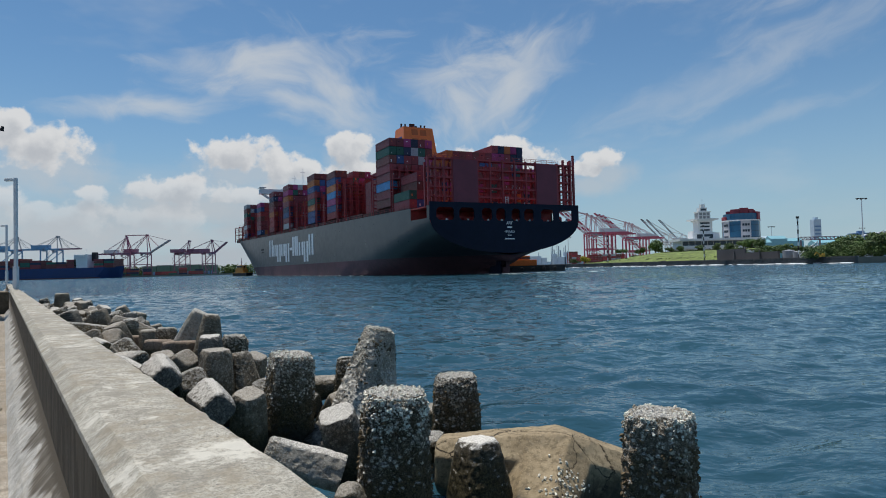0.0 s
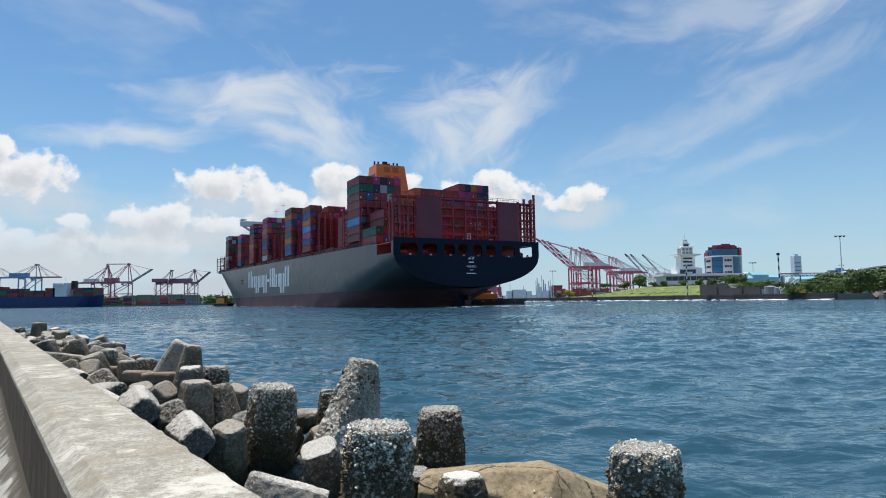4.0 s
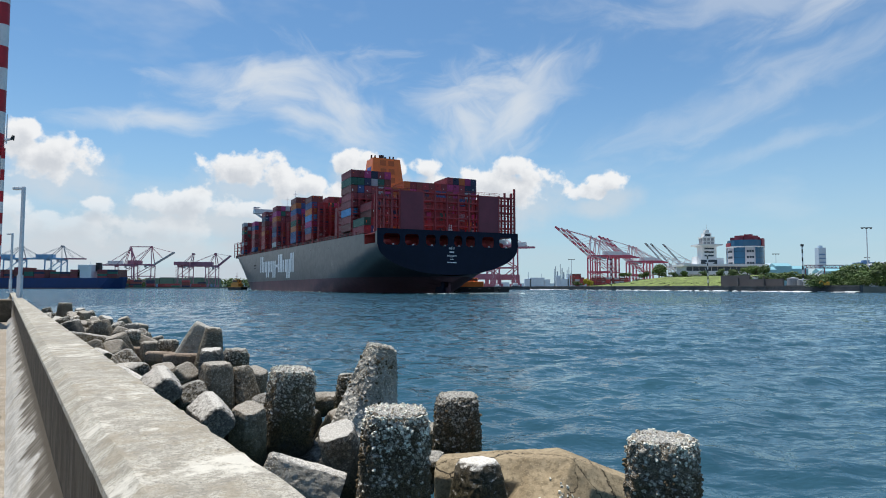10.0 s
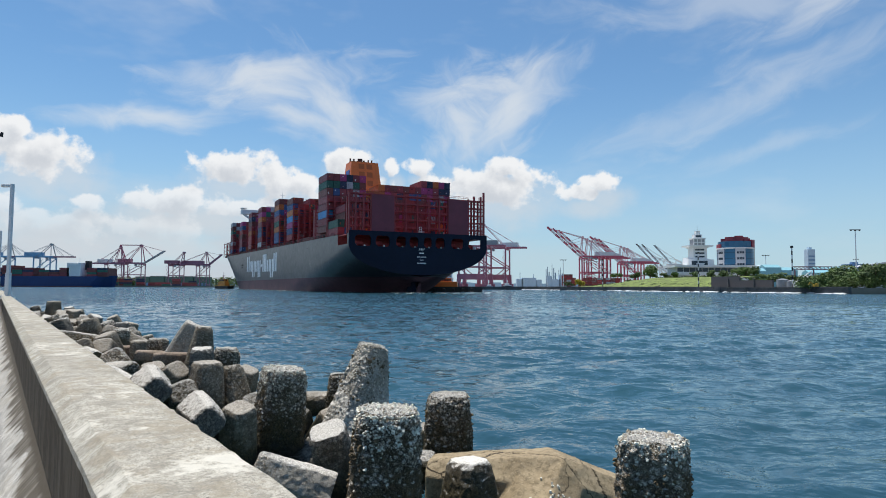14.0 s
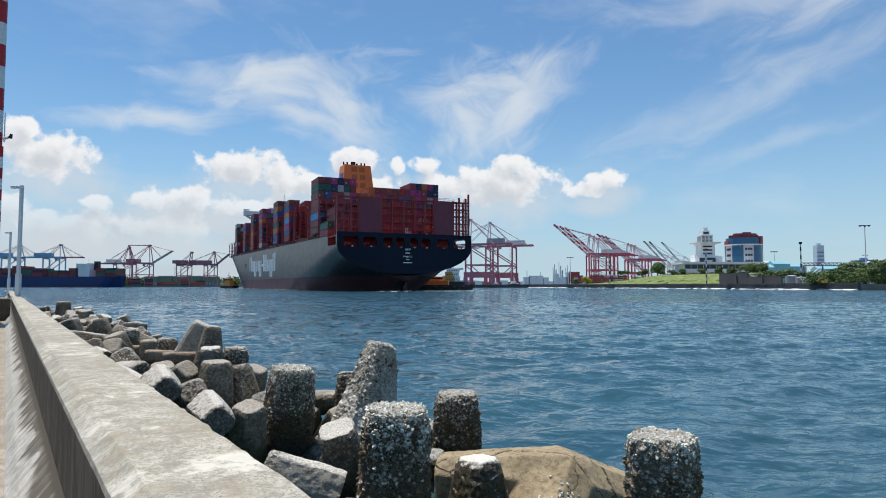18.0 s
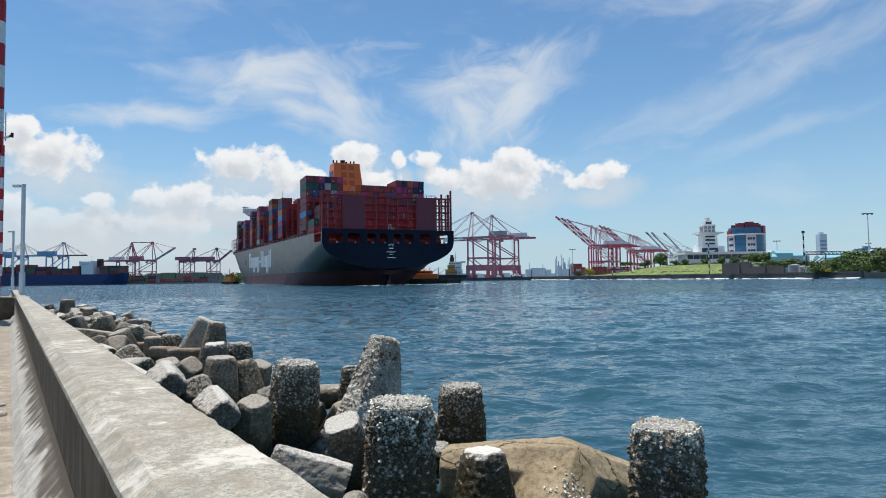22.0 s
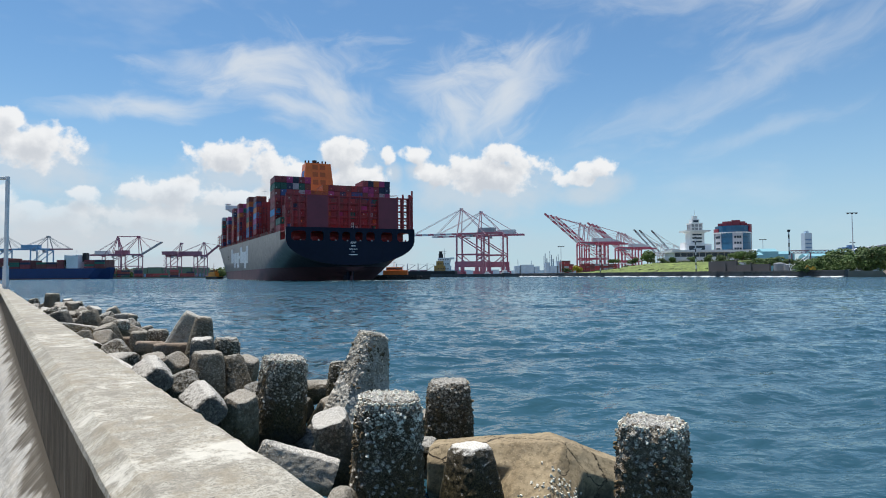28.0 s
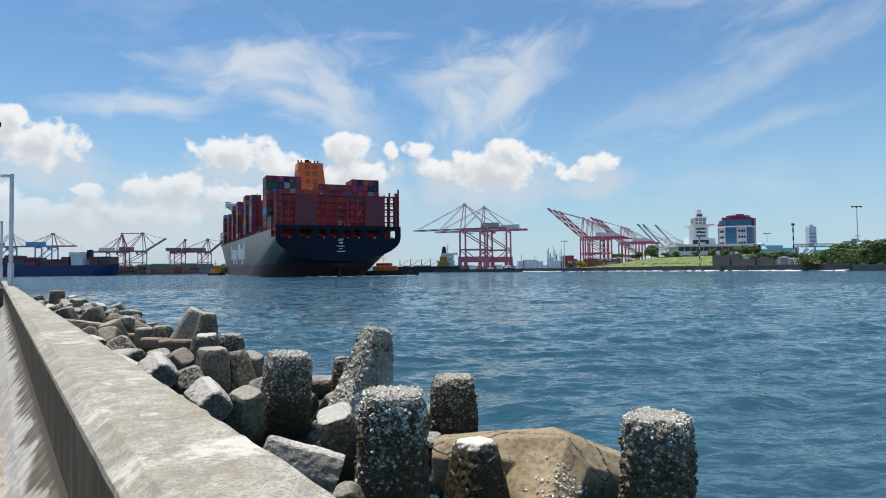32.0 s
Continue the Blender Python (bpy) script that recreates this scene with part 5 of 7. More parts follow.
# bluish tone of hills, town and plant: distance haze put into the colour
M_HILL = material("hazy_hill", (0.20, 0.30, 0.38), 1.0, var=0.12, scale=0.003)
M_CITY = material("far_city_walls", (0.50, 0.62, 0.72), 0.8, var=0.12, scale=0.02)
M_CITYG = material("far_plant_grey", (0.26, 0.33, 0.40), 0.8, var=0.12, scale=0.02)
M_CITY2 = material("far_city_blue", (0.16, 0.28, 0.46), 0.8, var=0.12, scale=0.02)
M_ROCK = material("rubble", (0.20, 0.17, 0.14), 0.95, var=0.4, scale=0.3)


def shore(y, inland=0.0):
    """A place along the far sea wall, by its distance out; inland: metres behind its edge."""
    return 246 - 0.3 * y + inland * 0.958, y + inland * 0.287


def prism(pts, z0, z1):
    bm = bmesh.new()
    lo = [bm.verts.new((x, y, z0)) for x, y in pts]
    hi = [bm.verts.new((x, y, z1)) for x, y in pts]
    for i in range(len(pts)):
        j = (i + 1) % len(pts)
        bm.faces.new((lo[i], lo[j], hi[j], hi[i]))
    bm.faces.new(hi)
    bm.normal_update()
    if bm.faces[-1:] and list(bm.faces)[-1].normal.z < 0:
        bmesh.ops.reverse_faces(bm, faces=list(bm.faces))
    return bm


def build_banks():
    a, b, c = shore(262), shore(1000), shore(2600)
    tagged(part("ground", prism([a, (4200, 262), (4200, 2600), c], -1, 2.55), M_LAND), "flat dusty harbour land on the far bank", "ground", kind="structure")
    tagged(part("ground", prism([(-4200, 905), (-372, 905), (-372, 2600), (-4200, 2600)], -1, 2.2), M_LAND), "flat container terminal land across the basin", "ground", kind="structure")
    quay = thing("wall_quay", "long dark concrete quay wall with pale cap", "wall", kind="structure")
    y = 262.0
    rnd = random.Random(2)
    while y < 1000:
        step = 18 if y < 620 else 60
        (x0, y0), (x1, y1) = shore(y), shore(y + step - 0.25)
        bm = bmesh.new()
        for p, q, z0, z1, d in ((shore(y, -0.6), shore(y + step - 0.25, -0.6), -1, 2.35, 1.2), (shore(y, -0.9), shore(y + step - 0.25, -0.9), 2.35, 2.95 + rnd.uniform(0, 0.06), 1.4)):
            vs = [bm.verts.new((x, yy, z)) for z in (z0, z1) for x, yy in (p, q, (q[0] + d, q[1]), (p[0] + d, p[1]))]
            for f in ((0, 1, 5, 4), (1, 2, 6, 5), (2, 3, 7, 6), (3, 0, 4, 7), (4, 5, 6, 7)):
                bm.faces.new([vs[i] for i in f])
        bmesh.ops.recalc_face_normals(bm, faces=list(bm.faces))
        part("quay_block", bm, M_QUAY, quay)
        y += step
    # the mole that closes the basin under the quay cranes
    for k in range(5):
        p, q = Vector((72.5, 579)).lerp(Vector((-12, 599)), k / 5), Vector((72.5, 579)).lerp(Vector((-12, 599)), (k + 0.985) / 5)
        part("quay_block", prism([q, p, p + Vector((0, 5)), q + Vector((0, 5))], -1, 2.75 + rnd.uniform(0, 0.15)), M_QUAY, quay)
    # low dark breakwater foot beyond the wall's end
    bm = bmesh.new()
    for i in range(120):
        x, yy, r = 176 + rnd.random() * 90, 250 + rnd.uniform(-4, 6), rnd.uniform(0.8, 2.0)
        m = pose(x, yy, rnd.uniform(0, 1.6), rnd.uniform(0, 90), rnd.uniform(0, 90), rnd.uniform(0, 90))
        add_box(bm, (-r, -r * 0.7, -r * 0.6), (r, r * 0.7, r * 0.6), m)
    tagged(part("rock_revetment", bm, M_ROCK), "rough brown rock revetment at the water's edge", "rocks", kind="stuff")
    # surf along the foot of the wall
    bm = bmesh.new()
    y = 262.0
    while y < 760:
        ln, w = rnd.uniform(1.5, 7), rnd.uniform(0.5, 2.6)
        if rnd.random() < 0.85:
            p = [shore(y, -0.9), shore(y + ln, -0.9), shore(y + ln * 0.8, -0.9 - w), shore(y + ln * 0.2, -0.9 - w * rnd.uniform(0.4, 1))]
            hgt = rnd.uniform(0.1, 0.55)
            vs = [bm.verts.new((x, yy, z)) for (x, yy), z in zip(p, (hgt, hgt, 0.05, 0.05))]
            bm.faces.new(vs)
        y += ln * rnd.uniform(0.5, 1.0)
    for k in range(160):
        y = rnd.uniform(300, 700)
        x, yy = shore(y, -rnd.uniform(2, 14))
        w, ln = rnd.uniform(0.4, 3), rnd.uniform(0.15, 0.5)
        bm.faces.new([bm.verts.new((x + a * w, yy + b * ln * 3, 0.06)) for a, b in ((-1, 0), (0, -0.5), (1, 0), (0, 0.5))])
    bmesh.ops.recalc_face_normals(bm, faces=list(bm.faces))
    tagged(part("surf", bm, M_FOAM), "broken white surf along the quay wall", "foam", kind="stuff")


build_banks()


def leafy(bm, centre, radii, count, size, rnd, mat=0):
    """A crown of many small leaf blades round a few lobes."""
    lobes = [(Vector(centre) + Vector((rnd.uniform(-0.6, 0.6) * radii[0], rnd.uniform(-0.6, 0.6) * radii[1], rnd.uniform(-0.5, 0.6) * radii[2])), rnd.uniform(0.4, 0.7)) for _ in range(6)]
    for _ in range(count):
        c, f = rnd.choice(lobes)
        d = Vector((rnd.gauss(0, 1), rnd.gauss(0, 1), rnd.gauss(0, 1))).normalized()
        r = f * rnd.uniform(0.65, 1.05)
        p = c + Vector((d.x * radii[0] * r, d.y * radii[1] * r, d.z * radii[2] * r))
        s = size * rnd.uniform(0.6, 1.4)
        u = Vector((rnd.uniform(-1, 1), rnd.uniform(-1, 1), rnd.uniform(-0.6, 0.6))).normalized()
        w = u.cross(d).normalized() if abs(u.dot(d)) < 0.95 else Vector((1, 0, 0))
        vs = [bm.verts.new(p + u * s), bm.verts.new(p + w * s * 0.6), bm.verts.new(p - u * s), bm.verts.new(p - w * s * 0.6 + d * s * 0.4)]
        bm.faces.new(vs).material_index = mat


def tree(x, y, z, h, w, seed, leaf=None, label="bushy dark green tree on the bank"):
    rnd = random.Random(seed)
    t = thing("tree", label, "tree", Matrix.Translation((x, y, z)), "trees on the far bank")
    bm = bmesh.new()
    add_tube(bm, (0, 0, -0.2), (w * 0.05, 0, h * 0.5), w * 0.05, w * 0.03, 7)
    for k in range(4):
        a = rnd.uniform(0, 6.28)
        add_tube(bm, (w * 0.04, 0, h * rnd.uniform(0.25, 0.45)), (math.cos(a) * w * 0.35, math.sin(a) * w * 0.35, h * rnd.uniform(0.55, 0.8)), w * 0.025, w * 0.01, 5)
    part("trunk", bm, M_BARK, t)
    bm = bmesh.new()
    leafy(bm, (0, 0, h * 0.58), (w * 0.55, w * 0.5, h * 0.40), 1500, h * 0.042 + 0.10, rnd)
    part("crown", bm, leaf or M_LEAF, t)
    return t


def build_greens():
    rnd = random.Random(8)
    # sloping lawn behind the quay wall
    bm = bmesh.new()
    rows = []
    for i in range(32):
        y = 345 + i * 5.2
        k = min(1.0, max(0.0, (506 - y) / 70))
        rows.append([bm.verts.new((*shore(y, d), 2.7 + 6.6 * k * (1 - (1 - f) ** 1.4) + rnd.uniform(-0.12, 0.12))) for d, f in ((3, 0), (8, 0.2), (14, 0.42), (22, 0.7), (32, 0.93), (44, 1.0))])
    for ra, rb in zip(rows, rows[1:]):
        for i in range(len(ra) - 1):
            bm.faces.new((ra[i], ra[i + 1], rb[i + 1], rb[i]))
    tagged(part("lawn", bm, M_GRASS), "bright green sloping lawn behind the quay", "lawn", kind="structure")
    bm = bmesh.new()
    for i in range(150):
        y = rnd.uniform(347, 495)
        k = min(1.0, max(0.0, (506 - y) / 70))
        d = rnd.choice((9, 15, 21)) + rnd.uniform(-0.6, 0.6)
        x, yy = shore(y, d)
        z = 2.7 + 6.6 * k * (1 - (1 - (d - 3) / 34) ** 1.4)
        leafy(bm, (x, yy, z + 0.25), (1.8, 1.2, 0.45), 14, 0.4, rnd)
    for i in range(150):
        x, yy = shore(rnd.uniform(348, 486), rnd.uniform(43, 48))
        leafy(bm, (x, yy, 9.2 if yy < 460 else 7.5), (2.6, 1.6, 1.1), 22, 0.5, rnd)
    tagged(part("hedge_rows", bm, M_LEAF), "low dark clipped shrubs in rows on the lawn", "shrubs", kind="stuff")
    bm = bmesh.new()
    for i in range(240):
        u = rnd.random()
        x, yy = 157 + u * 76, 277 + rnd.uniform(0, 5 + 34 * u)
        leafy(bm, (x, yy, 2.8 + rnd.uniform(0.5, 2.0 + 4.5 * min(1, u * 2))), (2.6, 2.2, 1.7), 70, 0.38, rnd)
    tagged(part("undergrowth", bm, M_LEAF), "dense dark green undergrowth along the bank", "bushes", kind="stuff")
    # path stairs crossing the lawn
    bm = bmesh.new()
    for k in range(10):
        x, yy = shore(392 + k * 1.2, 4 + k * 3)
        z = 2.9 + 6.6 * (1 - (1 - (1 + k * 3) / 41) ** 1.4)
        add_box(bm, (x - 1.3, yy - 1.5, z - 0.5), (x + 1.3, yy + 1.5, z + 0.18))
    tagged(part("lawn_steps", bm, M_ROCK), "brown stone steps up the lawn", "steps")
    tree(*shore(500, 12), 2.6, 6.5, 8, 31, M_LEAF2, "yellow flowering shrub at the end of the lawn")
    tree(*shore(506, 6), 2.6, 4.5, 7, 32)
    for k, (y, d, h, w) in enumerate([(478, 30, 5, 8), (470, 42, 6, 7), (452, 44, 5, 7), (438, 44, 4.5, 6), (426, 44, 5, 6), (410, 46, 4.8, 6), (396, 46, 5.5, 6), (386, 48, 5, 8), (383, 46, 4.5, 7), (444, 36, 11, 10),
                                      (366, 40, 6, 8), (360, 40, 6, 9), (352, 38, 6.5, 7), (347, 20, 6.5, 9), (330, 22, 7.5, 10), (322, 24, 8, 10), (312, 26, 7.5, 11), (303, 30, 7, 9), (296, 30, 7, 8)]):
        x, yy = shore(y, d)
        tree(x, yy, 2.6 + (6 if y > 345 and d > 25 else 0), h, w, 40 + k)
    for k in range(24):
        u = rnd.random()
        x, yy = 160 + u * 68, 280 + rnd.uniform(0, 5 + 40 * u)
        h = (4.6 + 7.2 * min(1, u * 1.9)) * rnd.uniform(0.75, 1.1)
        tree(x, yy, 2.55, h, h * rnd.uniform(0.9, 1.25), 80 + k, None, "dense dark green tree in the waterside thicket")


build_greens()


AFAR = Matrix.Translation((0, 0, -0.25)) @ Matrix.Scale(1.125, 4)


def build_tower():
    b = thing("control_tower", "white stepped harbour control tower with dark window bands", "tower", AFAR @ Matrix.Translation((161.0, 402, 0)) @ Matrix.Diagonal((0.86, 0.9, 1.0, 1)))
    part("podium", boxes(((-8.3, -4, 2.5), (8.2, 8, 20.7))), M_PAINT, b)
    part("podium_glazing", boxes(((-6.3, -4.12, 15.2), (5.4, -3.9, 19.4))), M_DARKGLASS, b)
    part("porch", boxes(((-2.4, -4.5, 14.5), (2.4, -4.0, 17.4)), ((-3.0, -4.9, 17.4), (3.0, -3.9, 17.9))), M_PAINT, b)
    part("porch_opening", boxes(((-1.6, -4.6, 14.6), (1.6, -4.4, 16.4))), M_DARKGLASS, b)
    part("side_wing", boxes(((8.2, -2, 2.5), (11.3, 6, 20.4))), M_PAINT, b)
    part("side_wing", boxes(((-8.9, -3, 2.5), (-8.3, 6, 21.6))), M_PAINT, b)
    part("shaft", boxes(((-4.8, -3, 20.7), (5.6, 6, 27.9))), M_PAINT, b)
    for z in (21.6, 23.8, 26.0):
        part("window_band", boxes(((-3.2, -3.1, z), (3.6, -2.95, z + 1.0))), M_DARKGLASS, b)
    part("gallery", boxes(((-5.4, -5, 27.7), (6.2, 8, 28.6)), ((-8.6, -5.6, 28.4), (9.2, 8.6, 29.3))), M_PAINT, b)
    part("lookout", boxes(((-3.9, -2.6, 29.2), (4.2, 5, 33.6))), M_ROOFGREY, b)
    bm = bmesh.new()
    for x in (-3.9, -1.2, 1.5, 4.2):
        add_box(bm, (x - 0.25, -2.9, 29.2), (x + 0.25, -2.5, 33.6))
    add_box(bm, (-4.4, -3.0, 33.2), (4.7, 5.4, 34.0))
    add_box(bm, (-4.2, -2.9, 31.0), (4.5, -2.6, 31.5))
    part("lookout_frame", bm, M_PAINT, b)
    part("crown_room", boxes(((-2.6, -1.4, 34.0), (2.8, 4, 36.4)), ((-1.3, -0.4, 36.4), (1.5, 2.6, 38.6))), M_PAINT, b)
    part("crown_glazing", boxes(((-1.9, -1.5, 34.5), (2.1, -1.35, 35.8))), M_DARKGLASS, b)
    bm = bmesh.new()
    for x in (-1.8, 0.1, 2.0):
        add_tube(bm, (x, 0.5, 36), (x, 0.5, 39.5 if x else 42.5), 0.14, 0.06, 5)
    add_tube(bm, (0.1, 0.5, 38.6), (0.1, 0.5, 42.5), 0.16, 0.05, 5)
    part("antenna", bm, M_PAINT, b)
    low = thing("terminal_building", "long low white building with a dark ribbon window", "building", AFAR @ Matrix.Translation((160, 396, 0)))
    part("body", boxes(((-15, 0, 2.5), (32, 16, 16.0))), M_PAINT, low)
    part("roof", boxes(((-17, -3, 15.2), (33, 18, 16.6)), ((-16, -1.5, 10.2), (32.5, 17, 12.2))), M_PAINT, low)
    for k in range(12):
        x = -14.4 + k * 3.9
        part("window", boxes(((x, -0.12, 12.4), (x + 3.6, 0.05, 15.0))), M_DARKGLASS, low)


def build_round_block():
    b = thing("round_office_block", "round office block with teal glass and red crown", "building", AFAR @ Matrix.Translation((189.6, 412, 0)) @ Matrix.Diagonal((0.92, 0.92, 0.965, 1)))

    def sector(r, z0, z1, a0, a1, n=4):
        bm = bmesh.new()
        pts = [(math.cos(a0 + (a1 - a0) * i / n) * r, math.sin(a0 + (a1 - a0) * i / n) * r) for i in range(n + 1)] + [(0, 0)]
        lo, hi = [bm.verts.new((x, y, z0)) for x, y in pts], [bm.verts.new((x, y, z1)) for x, y in pts]
        for i in range(len(pts)):
            j = (i + 1) % len(pts)
            bm.faces.new((lo[i], lo[j], hi[j], hi[i]))
        bm.faces.new(hi)
        bm.faces.new(lo[::-1])
        return bm
    d = math.pi / 180
    spans = [(-205, -180, "g"), (-180, -152, "w"), (-152, -115, "g"), (-115, -84, "w"), (-84, -20, "g"), (-20, 60, "w"), (60, 110, "g"), (110, 155, "w")]
    for a0, a1, k in spans:
        if k == "g":
            part("curtain_wall", sector(11.9, 2.5, 29, a0 * d, a1 * d, 6), M_TEAL, b, "teal curved glass")
            for z in range(6, 30, 4):
                bm = bmesh.new()
                for i in range(6):
                    a, c = (a0 + (a1 - a0) * i / 6) * d, (a0 + (a1 - a0) * (i + 1) / 6) * d
                    add_beam(bm, (math.cos(a) * 11.95, math.sin(a) * 11.95, z), (math.cos(c) * 11.95, math.sin(c) * 11.95, z), 0.18)
                part("mullion", bm, M_DARKGLASS, b)
        else:
            part("wall", sector(12.3, 2.5, 29.3, a0 * d, a1 * d, 4), M_PALEWALL, b, "pale wall strip")
            for f in range(6):
                for j in range(3):
                    a = (a0 + (a1 - a0) * (0.25 + 0.25 * j)) * d
                    m = Matrix.Translation((math.cos(a) * 12.25, math.sin(a) * 12.25, 5.5 + f * 3.95)) @ Matrix.Rotation(a + math.pi / 2, 4, "Z")
                    if a0 < -50:
                        share("window", win.data, b, m) if f + j else None
                        if not f + j:
                            bm = boxes(((-0.65, -0.15, 0), (0.65, 0.25, 1.5)))
                            win = part("window", bm, M_DARKGLASS, b)
                            win.matrix_basis = m
    part("upper_ring", sector(11.6, 29, 33.6, 0, 2 * math.pi, 24), M_TEAL, b, "teal glass upper storey")
    part("cornice", sector(12.6, 28.6, 29.4, 0, 2 * math.pi, 24), M_PAINT, b)
    for a0, a1, r, z0, z1 in ((-205, -165, 12.4, 28.9, 31.8), (-158, -120, 9.6, 32.8, 36.6), (-118, -84, 9.8, 33.0, 37.2), (-82, -56, 9.8, 32.8, 36.4), (-54, -20, 12.4, 29.4, 34.6), (-18, 150, 9.6, 32, 36)):
        part("crown_panel", sector(r, z0, z1, a0 * d, a1 * d, 4), M_CROWN, b, "red roof panel")


build_tower()
build_round_block()


def banded_pole(name, label, x, y, z0, z1, r, band, mats, group=""):
    t = thing(name, label, "pole", Matrix.Translation((x, y, 0)), group)
    z, i = z0, 0
    while z < z1 - 0.01:
        bm = bmesh.new()
        add_tube(bm, (0, 0, z), (0, 0, min(z + band, z1)), r, r, 20 if r > 0.2 and y < 60 else 8)
        part("band", bm, mats[i % 2], t, smooth=False)
        z, i = z + band, i + 1
    return t


def build_bank_things():
    for y, h in ((452, 21.5), (354, 21.5), (292, 21.0)):
        x, yy = shore(y, 2.5)
        t = banded_pole("range_pole", "slim black and white banded marker pole on the quay", x, yy, 2.6, h, 0.32, 1.9, (M_BLACK, M_PAINT), "marker poles")
        part("lantern", boxes(((-0.5, -0.5, h), (0.5, 0.5, h + 1.0))), M_BLACK, t)
    w = thing("retaining_wall", "plain grey-brown retaining wall beside the lawn", "wall")
    part("wall_panel", prism([shore(346, 4), shore(326, 4), shore(326, 5), shore(346, 5)], 2.5, 8.4), M_PLUM, w)
    part("wall_panel", prism([shore(325.9, 4), shore(305, 4), shore(305, 5), shore(325.9, 5)], 2.5, 6.3), M_PLUM, w)
    for y in (333, 316):
        x, yy = shore(y, 3.6)
        part("pilaster", boxes(((x - 0.3, yy - 0.3, 2.5), (x + 0.3, yy + 0.3, 7.2))), M_QUAY, w)
    for y, r, h in ((301, 2.6, 6.4), (296, 2.0, 5.6)):
        x, yy = shore(y, 6)
        bm = bmesh.new()
        add_tube(bm, (x, yy, 2.5), (x, yy, h), r, r, 20)
        add_tube(bm, (x, yy, h), (x, yy, h + 0.5), r, 0.4, 20)
        tagged(part("storage_tank", bm, M_ROOFGREY), "squat grey storage tank by the wall", "tank", "storage tanks")
    x, yy = shore(291, 3)
    st = thing("steel_stair", "white steel gangway stair on the quay", "stair")
    bm = bmesh.new()
    add_beam(bm, (x - 1, yy, 2.6), (x + 9, yy + 2, 9), 0.4)
    add_beam(bm, (x - 1, yy, 4.2), (x + 9, yy + 2, 10.5), 0.3)
    for k in range(5):
        add_beam(bm, (x - 1 + k * 2.4, yy + k * 0.5, 2.6), (x - 1 + k * 2.4, yy + k * 0.5, 5 + k * 1.4), 0.25)
    part("stair_frame", bm, M_PAINT, st)
    mast = thing("light_mast", "tall grey floodlight mast with a crossbar", "mast", Matrix.Translation((273.3, 420, 0)), "floodlight masts")
    bm = bmesh.new()
    add_tube(bm, (0, 0, 2.5), (0, 0, 41.6), 0.45, 0.25, 8)
    part("pole", bm, M_STEEL, mast)
    part("lamp_ring", boxes(((-3.6, -0.5, 41.3), (3.6, 0.5, 41.8)), ((-3.2, -0.4, 40.8), (-2.4, 0.4, 41.3)), ((2.4, -0.4, 40.8), (3.2, 0.4, 41.3)), ((-0.5, -0.4, 40.8), (0.5, 0.4, 41.3))), M_QUAY, mast)
    for px, py, h in ((131.0, 700, 33), (325, 640, 36), (520, 800, 40)):
        copy_thing(mast, Matrix.Translation((px, py, h - 41.6)))
    ex = thing("excavator", "small yellow excavator on the bank", "excavator", Matrix.Translation((160.5, 274, 2.55)) @ Matrix.Scale(0.55, 4))
    part("tracks", bevelled(boxes(((-2.2, -1.4, 0), (2.2, -0.6, 0.9)), ((-2.2, 0.6, 0), (2.2, 1.4, 0.9))), 0.2), M_BLACK, ex)
    part("cab", bevelled(boxes(((-1.8, -1.3, 0.9), (1.6, 1.3, 2.6)), ((-0.2, -1.2, 2.6), (1.5, 0.2, 3.6))), 0.12), M_YELLOW, ex)
    bm = bmesh.new()
    add_beam(bm, (-1.2, 0.5, 2.0), (-4.0, 0.5, 4.6), 0.45)
    add_beam(bm, (-4.0, 0.5, 4.6), (-5.6, 0.5, 2.2), 0.4)
    part("arm", bm, M_YELLOW, ex)


build_bank_things()


